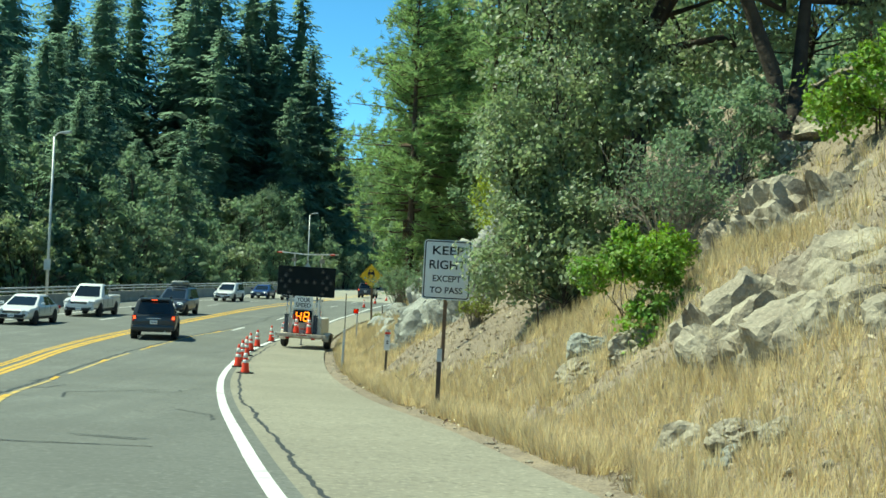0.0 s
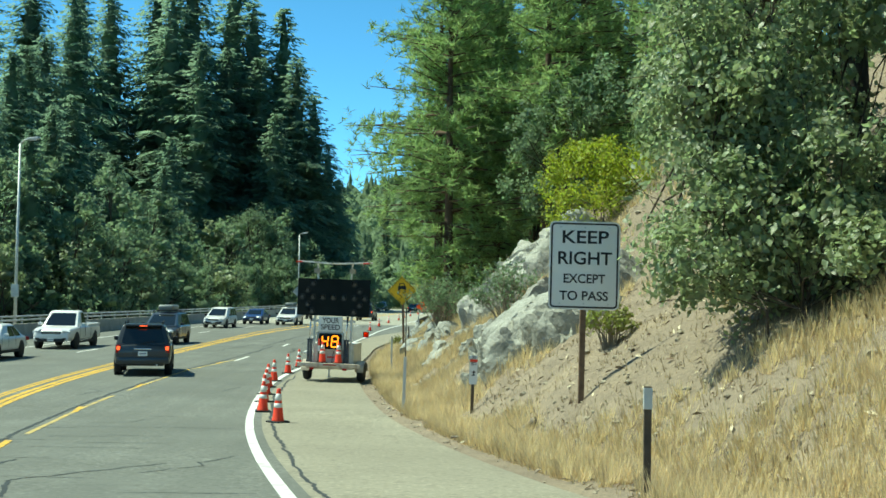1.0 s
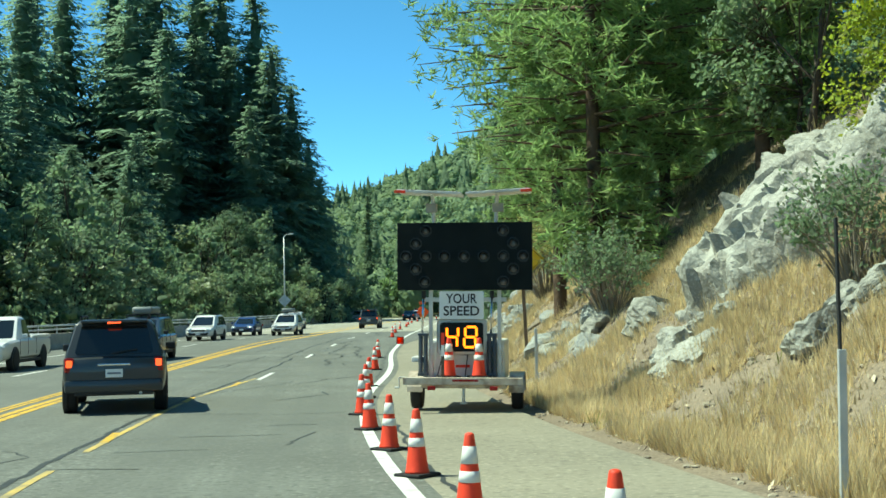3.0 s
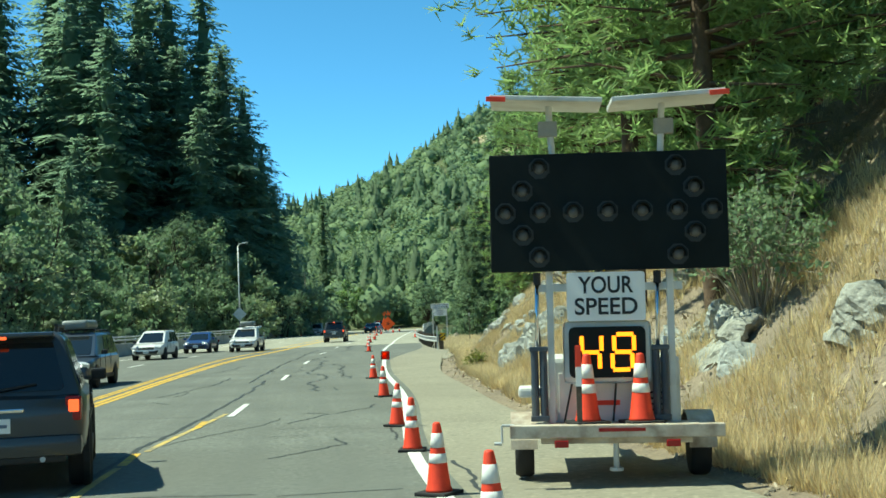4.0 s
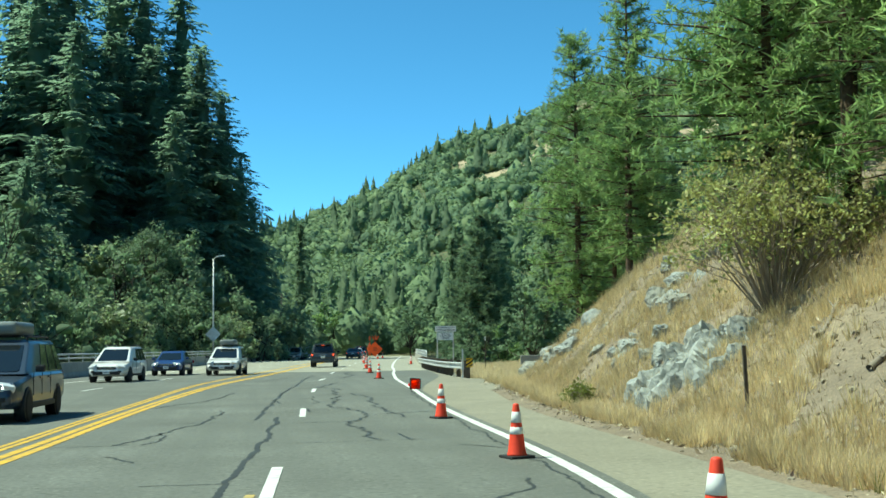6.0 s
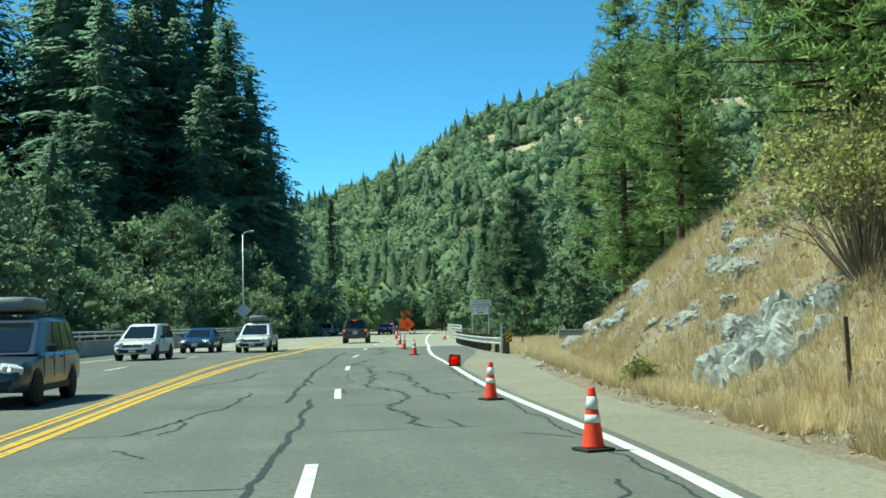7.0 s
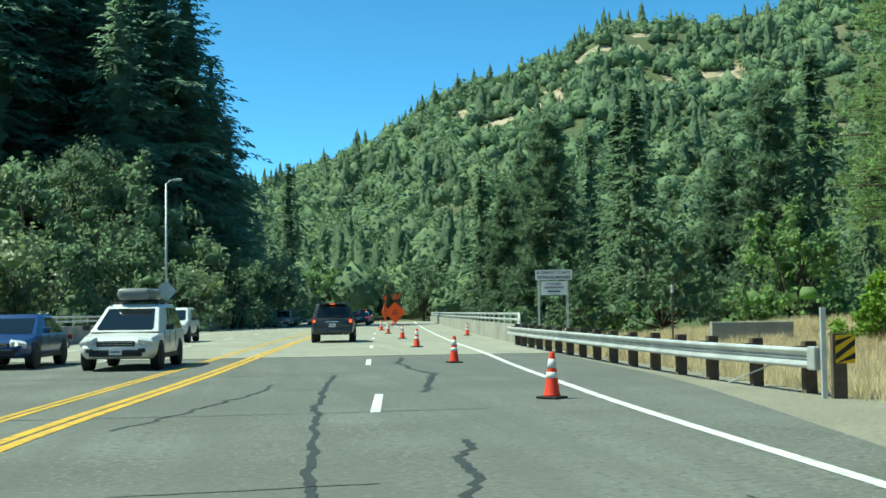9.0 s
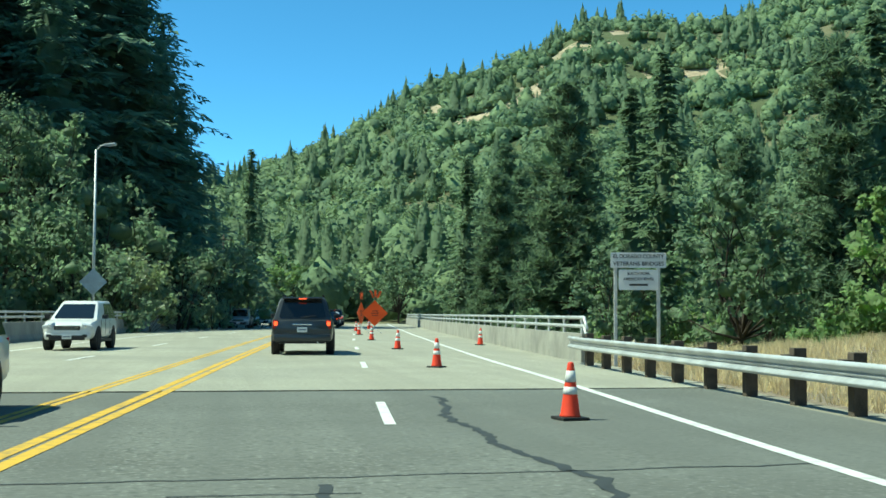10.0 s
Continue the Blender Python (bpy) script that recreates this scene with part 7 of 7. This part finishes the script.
def rock_face(seed, mat, label, y0, y1, d0, d1, thick, cells, lean=35, stretch=2.4, step=0.22):
    """A continuous face of jointed rock that comes out of the bank: slabs with their own tilt, parted by clefts."""
    r = np.random.RandomState(seed)
    gy, gd = np.meshgrid(np.linspace(y0, y1, int((y1 - y0) / 0.085)), np.linspace(d0, d1, int((d1 - d0) / 0.085)), indexing="ij")
    u, v = (gy - (y0 + y1) / 2) / (y1 - y0) * 2, (gd - (d0 + d1) / 2) / (d1 - d0) * 2
    out = np.sqrt(u * u + v * v) + 0.22 * waves(gy, gd, 2.2, seed) + 0.10 * waves(gy, gd, 0.8, seed + 1)
    mask = 1 - smooth(0.55, 0.98, out)
    wy, wd = gy + 0.25 * waves(gy, gd, 1.6, seed + 2), gd + 0.25 * waves(gy, gd, 1.6, seed + 3)
    c, k = math.cos(radians(lean)), math.sin(radians(lean))
    a, b = wy * c + wd * k, (-wy * k + wd * c) * stretch
    sy, sd = r.uniform(y0, y1, cells), r.uniform(d0, d1, cells)
    sa, sb = sy * c + sd * k, (-sy * k + sd * c) * stretch
    far = np.hypot(a[..., None] - sa, b[..., None] - sb)
    order = np.argsort(far, axis=2)
    first, second = np.take_along_axis(far, order[..., :1], 2)[..., 0], np.take_along_axis(far, order[..., 1:2], 2)[..., 0]
    i = order[..., 0]
    off, ta, tb = r.uniform(-step, step, cells)[i], r.normal(0, 0.16, cells)[i], r.normal(0, 0.10, cells)[i]
    h = off + ta * (a - sa[i]) + tb * (b - sb[i]) - 0.28 * (1 - smooth(0.0, 0.20, second - first))
    h = h + 0.07 * waves(gy, gd, 1.1, seed + 4) + 0.03 * waves(gy, gd, 0.35, seed + 5) + r.normal(0, 0.008, gy.shape)
    rise = -0.45 + (thick + 0.45) * mask + h * smooth(0.05, 0.6, mask)
    gx = on(PAVED, gy) + gd
    z = land_z(gx, gy)
    vert = np.stack([gx - 0.62 * rise, gy - 0.12 * rise, z + 0.78 * rise], -1).reshape(-1, 3)
    n, m = gy.shape
    q = (np.arange(n - 1)[:, None] * m + np.arange(m - 1)[None]).ravel()
    f = np.stack([q, q + m, q + 1 + m, q + 1], 1)
    cell = np.where(mask[:-1, :-1] > 0.02, i[:-1, :-1], -1)
    cell = whole_pieces(cell).ravel()
    my, md = (y0 + y1) / 2, (d0 + d1) / 2
    ax = float(on(PAVED, my)) + md
    home = np.array([ax, my, float(land_z(ax, my))])
    ob = thing("rock_outcrop", label, "rock outcrop", "rocks of the bank", at=pose(*home))
    for k in range(cell.max() + 1):
        mine = f[cell == k]
        if not len(mine):
            continue
        used_here, packed = np.unique(mine, return_inverse=True)
        slab = arrays("slab", vert[used_here] - home, packed.reshape(-1, 4), mat, ob, smooth_shade=True)
        slab.data.set_sharp_from_angle(angle=radians(32))
    return ob


TAN, PALE, BLUE = "tan weathered granite boulder in dry grass", "pale grey fractured granite outcrop on the bank", "blue-grey jagged rock in the dry bank"
ROCKS = [(101, 12.2, -41.5, (0.8, 0.7, 0.5), M_ROCK_TAN, TAN), 
         (109, 12.0, -35.0, (0.6, 0.5, 0.45), M_ROCK, TAN),
         (111, 9.0, -3.2, (0.9, 0.9, 0.8), M_ROCK, PALE), 
         (119, 9.4, -14.6, (0.8, 0.9, 0.9), M_ROCK_BLUE, PALE), (120, 8.2, -0.6, (0.7, 0.6, 0.5), M_ROCK_BLUE, PALE), (121, 8.0, 2.2, (0.7, 0.6, 0.55), M_ROCK, PALE),
         
         (134, 10.8, 23.6, (0.7, 0.7, 0.5), M_ROCK, BLUE), (136, 11.2, 26.2, (0.8, 0.7, 0.5), M_ROCK, BLUE), (137, 9.8, 27.6, (0.5, 0.45, 0.35), M_ROCK, BLUE),
         (154, 12.4, 25.2, (0.9, 0.8, 0.6), M_ROCK, BLUE), (156, 12.2, 28.2, (0.8, 0.6, 0.5), M_ROCK, BLUE), (157, 13.2, 27.2, (0.9, 0.7, 0.6), M_ROCK_BLUE, BLUE), (158, 11.0, 31.0, (0.5, 0.5, 0.4), M_ROCK, BLUE), (159, 11.8, 35.5, (0.9, 0.7, 0.8), M_ROCK_BLUE, BLUE),
         (163, 16.0, -30.6, (0.8, 0.8, 0.6), M_ROCK_TAN, TAN), (165, 14.4, -41.0, (0.9, 0.8, 0.7), M_ROCK_TAN, TAN), 
         (141, 9.2, 9.0, (0.6, 0.5, 0.5), M_ROCK_BLUE, BLUE), (142, 9.8, 7.0, (0.7, 0.6, 0.6), M_ROCK, BLUE), (143, 14.0, 56.0, (1.2, 0.9, 0.8), M_ROCK, "pale boulder in grass beyond the turnout"), (144, 15.5, 88.0, (1.5, 1.0, 1.9), M_ROCK_TAN, "pale boulder beyond the guardrail")]
for seed, x, y, size, mat, label in ROCKS:
    rock_at(seed, x, y, size, mat, label, lift=-0.38 * size[2], turn=seed * 37 % 360, tilt=(seed * 13 % 30) - 15)


rock_face(301, M_ROCK, "large pale jointed granite face on the bank", -20.2, -13.6, 1.9, 6.4, 0.75, 26, 40)
rock_face(302, M_ROCK_PALE, "pale stepped granite slabs among pines and dry grass", -8.6, -1.6, 2.9, 8.0, 0.65, 34, 50)
rock_face(303, M_ROCK_TAN, "tan weathered rock face with grass in its clefts", -43.4, -37.0, 2.2, 5.6, 0.28, 60, 65, 1.7, 0.26)
rock_face(304, M_ROCK_TAN, "long tan rock slab high on the slope", -36.4, -30.4, 5.4, 8.0, 0.35, 16, 10, 3.0, 0.16)
rock_face(305, M_ROCK_BLUE, "blue-grey jagged rock in the dry bank", 14.8, 20.6, 1.2, 4.0, 0.30, 40, 30, 2.0, 0.2)
ledge(171, [M_ROCK, M_ROCK, M_ROCK_PALE], "loose granite blocks below the rock face", [(9.0, -19.0, 0.6, 2.0, 4, 0.35), (9.4, -12.6, 0.8, 1.6, 4, 0.45)])
ledge(172, [M_ROCK, M_ROCK_PALE], "pale granite blocks among pines and dry grass", [(8.7, -7.6, 0.6, 2.2, 6, 0.5), (11.6, -4.6, 1.8, 2.2, 6, 0.8)])
ledge(176, [M_ROCK, M_ROCK_BLUE], "low grey granite blocks at the foot of the bank", [(8.1, 4.6, 0.7, -2.2, 4, 0.48), (8.3, 1.6, 0.8, -1.4, 4, 0.66), (8.6, -3.0, 0.6, -0.6, 3, 0.6)])
ledge(173, [M_ROCK_TAN, M_ROCK_TAN, M_ROCK], "tan weathered blocks in dry grass", [(11.8, -36.3, 0.9, 1.6, 4, 0.45), (12.2, -41.8, 0.3, -1.6, 4, 0.4)])
ledge(177, [M_ROCK_TAN, M_ROCK], "pale rock ledge high on the slope", [(16.4, -30.4, 2.6, -0.4, 5, 0.6)])
ledge(174, [M_ROCK_BLUE, M_ROCK_BLUE, M_ROCK], "blue-grey jagged rock ledge in the dry bank", [(8.75, 20.6, 0.7, 0.8, 5, 0.3), (9.2, 24.8, 0.6, 0.6, 5, 0.32), (10.6, 24.0, 1.4, 2.5, 5, 0.45)])
ledge(175, [M_ROCK_BLUE, M_ROCK], "small grey rock ledge at the end of the bank", [(10.3, 34.6, 0.9, 1.4, 6, 0.45), (11.9, 44.6, 1.4, 1.2, 6, 0.5)])


def grass(name, count, seed, area, mat, label, tall, patch, thresh, blades=6, wide=0.009, power=1.3):
    """Thin bent blades in tufts over a stretch of the bank, as one mesh."""
    r = np.random.RandomState(seed)
    y = r.uniform(area[0], area[1], count * 3)
    d = area[2] + (area[3] - area[2]) * r.rand(count * 3) ** power
    x = on(PAVED, y) + d
    bare = smooth(1.2, 2.6, x - on(PAVED, y)) * (0.9 * smooth(-33, -29, y) * (1 - smooth(-17, -13, y)) + 0.65 * smooth(1, 4, y) * (1 - smooth(11, 14, y)) + 0.12 * smooth(19, 23, y) * (1 - smooth(42, 46, y)))
    keep = (waves(x, y, patch, seed) + 0.35 * waves(x, y, 1.3, seed + 1)) > thresh + (bare if thresh > -5 else 0)
    x, y = x[keep][:count], y[keep][:count]
    n = len(x)
    z = land_z(x, y) - 0.03
    h = tall * (0.35 + 0.8 * r.rand(n, blades, 1)) * (0.6 + 0.7 * r.rand(n, 1, 1))
    a = r.rand(n, blades) * 6.283
    lean = (0.15 + 0.6 * r.rand(n, blades, 1)) * h
    dirn = np.stack([np.cos(a), np.sin(a), 0 * a], 2)
    side = np.stack([-np.sin(a), np.cos(a), 0 * a], 2) * wide
    base = np.stack([x, y, z], 1)[:, None] + dirn * 0.10 * r.rand(n, blades, 1)
    tip = base + dirn * lean + np.array([0, 0, 1]) * h
    v = np.stack([base - side, base + side, tip], 2).reshape(-1, 3)
    i = np.arange(n * blades) * 3
    f = np.stack([i, i + 1, i + 2], 1)
    return tagged(arrays(name, v, f, mat), label, "grass", kind="stuff")


grass("dry_grass", 22000, 91, (-54, 14, 0.5, 6.0), M_GRASS, "pale straw-coloured dry grass on the bank", 0.33, 6.0, -0.30, 9, 0.009, 1.35)
grass("dry_grass", 11000, 90, (12, 46, 0.7, 7.0), M_GRASS, "straw-coloured dry grass on the bank", 0.30, 5.0, -0.35, 9, 0.008, 1.4)
grass("dry_grass", 7000, 97, (-54, 46, 3.0, 15.0), M_GRASS, "thin dry grass on the upper bank", 0.34, 5.0, -0.1, 7, 0.013, 1.0)
grass("dry_grass", 13000, 92, (50, 94, 0.6, 15.0), M_GRASS, "dry grass round the turnout", 0.34, 6.0, -0.5, 7, 0.012, 1.2)
grass("dry_stubble", 27000, 94, (-54, 46, 0.5, 12.0), M_STUBBLE, "thin grey-brown stubble over bare earth", 0.13, 6.0, -9.0, 4, 0.009, 1.0)
grass("green_weeds", 1500, 93, (-45, 60, 0.6, 7.0), M_GRASS_GREEN, "patches of green weeds in dry grass", 0.3, 5.0, 0.75)


def litter(name, count, seed, area, mat, label, size):
    """Dead leaves, bark and twigs lying on the bank, as one mesh of small bent scraps."""
    r = np.random.RandomState(seed)
    y = r.uniform(area[0], area[1], count)
    x = on(PAVED, y) + area[2] + (area[3] - area[2]) * r.rand(count)
    z = land_z(x, y) + 0.03 + 0.04 * r.rand(count)
    up = np.tile((-0.6, 0.0, 0.8), (count, 1))
    v, f = leaf_quads(np.stack([x, y, z], 1), size * (0.4 + 1.2 * r.rand(count) ** 2), r, long=2.6, out=up, loose=0.45)
    return tagged(arrays(name, v, f, mat), label, "leaf litter", kind="stuff")


litter("leaf_litter", 14000, 98, (-54, 44, 0.3, 12.0), material("dead brown leaves", (0.20, 0.145, 0.09), 0.9, other=(0.12, 0.09, 0.06), grain=0.8, island=0.5), "dead brown leaves and twigs on the bank", 0.042)
litter("pale_litter", 9000, 99, (-54, 44, 0.3, 12.0), material("bleached leaves", (0.50, 0.43, 0.31), 0.9, other=(0.40, 0.33, 0.23), grain=0.8, island=0.4), "bleached leaves and straw on the bank", 0.04)


def stones(name, count, seed, area, mat, label, size):
    """Loose stones and clods along the road's edge, as one mesh."""
    r = np.random.RandomState(seed)
    y = r.uniform(area[0], area[1], count)
    x = on(PAVED, y) + area[2] + (area[3] - area[2]) * r.rand(count) ** 2
    z = land_z(x, y)
    ico, tri = BALLS[1]
    s = size * (0.3 + r.rand(count) ** 3 * 2.2)
    shape = (0.7 + 0.6 * r.rand(count, 1, 3)) * (0.8 + 0.4 * r.rand(count, len(ico), 1)) * (1, 1, 0.62)
    v = ico[None] * s[:, None, None] * shape + np.stack([x, y, z + s * 0.12], 1)[:, None]
    f = tri[None] + (np.arange(count) * len(ico))[:, None, None]
    return tagged(arrays(name, v.reshape(-1, 3), f.reshape(-1, 3), mat), label, "gravel", kind="stuff")


stones("loose_stones", 2600, 95, (-56, 66, -0.25, 3.0), M_ROCK_TAN, "loose stones and clods along the shoulder's edge", 0.026)
stones("loose_stones", 4200, 96, (-56, 44, 0.8, 9.0), M_ROCK_TAN, "stones and clods scattered over the bank", 0.036)
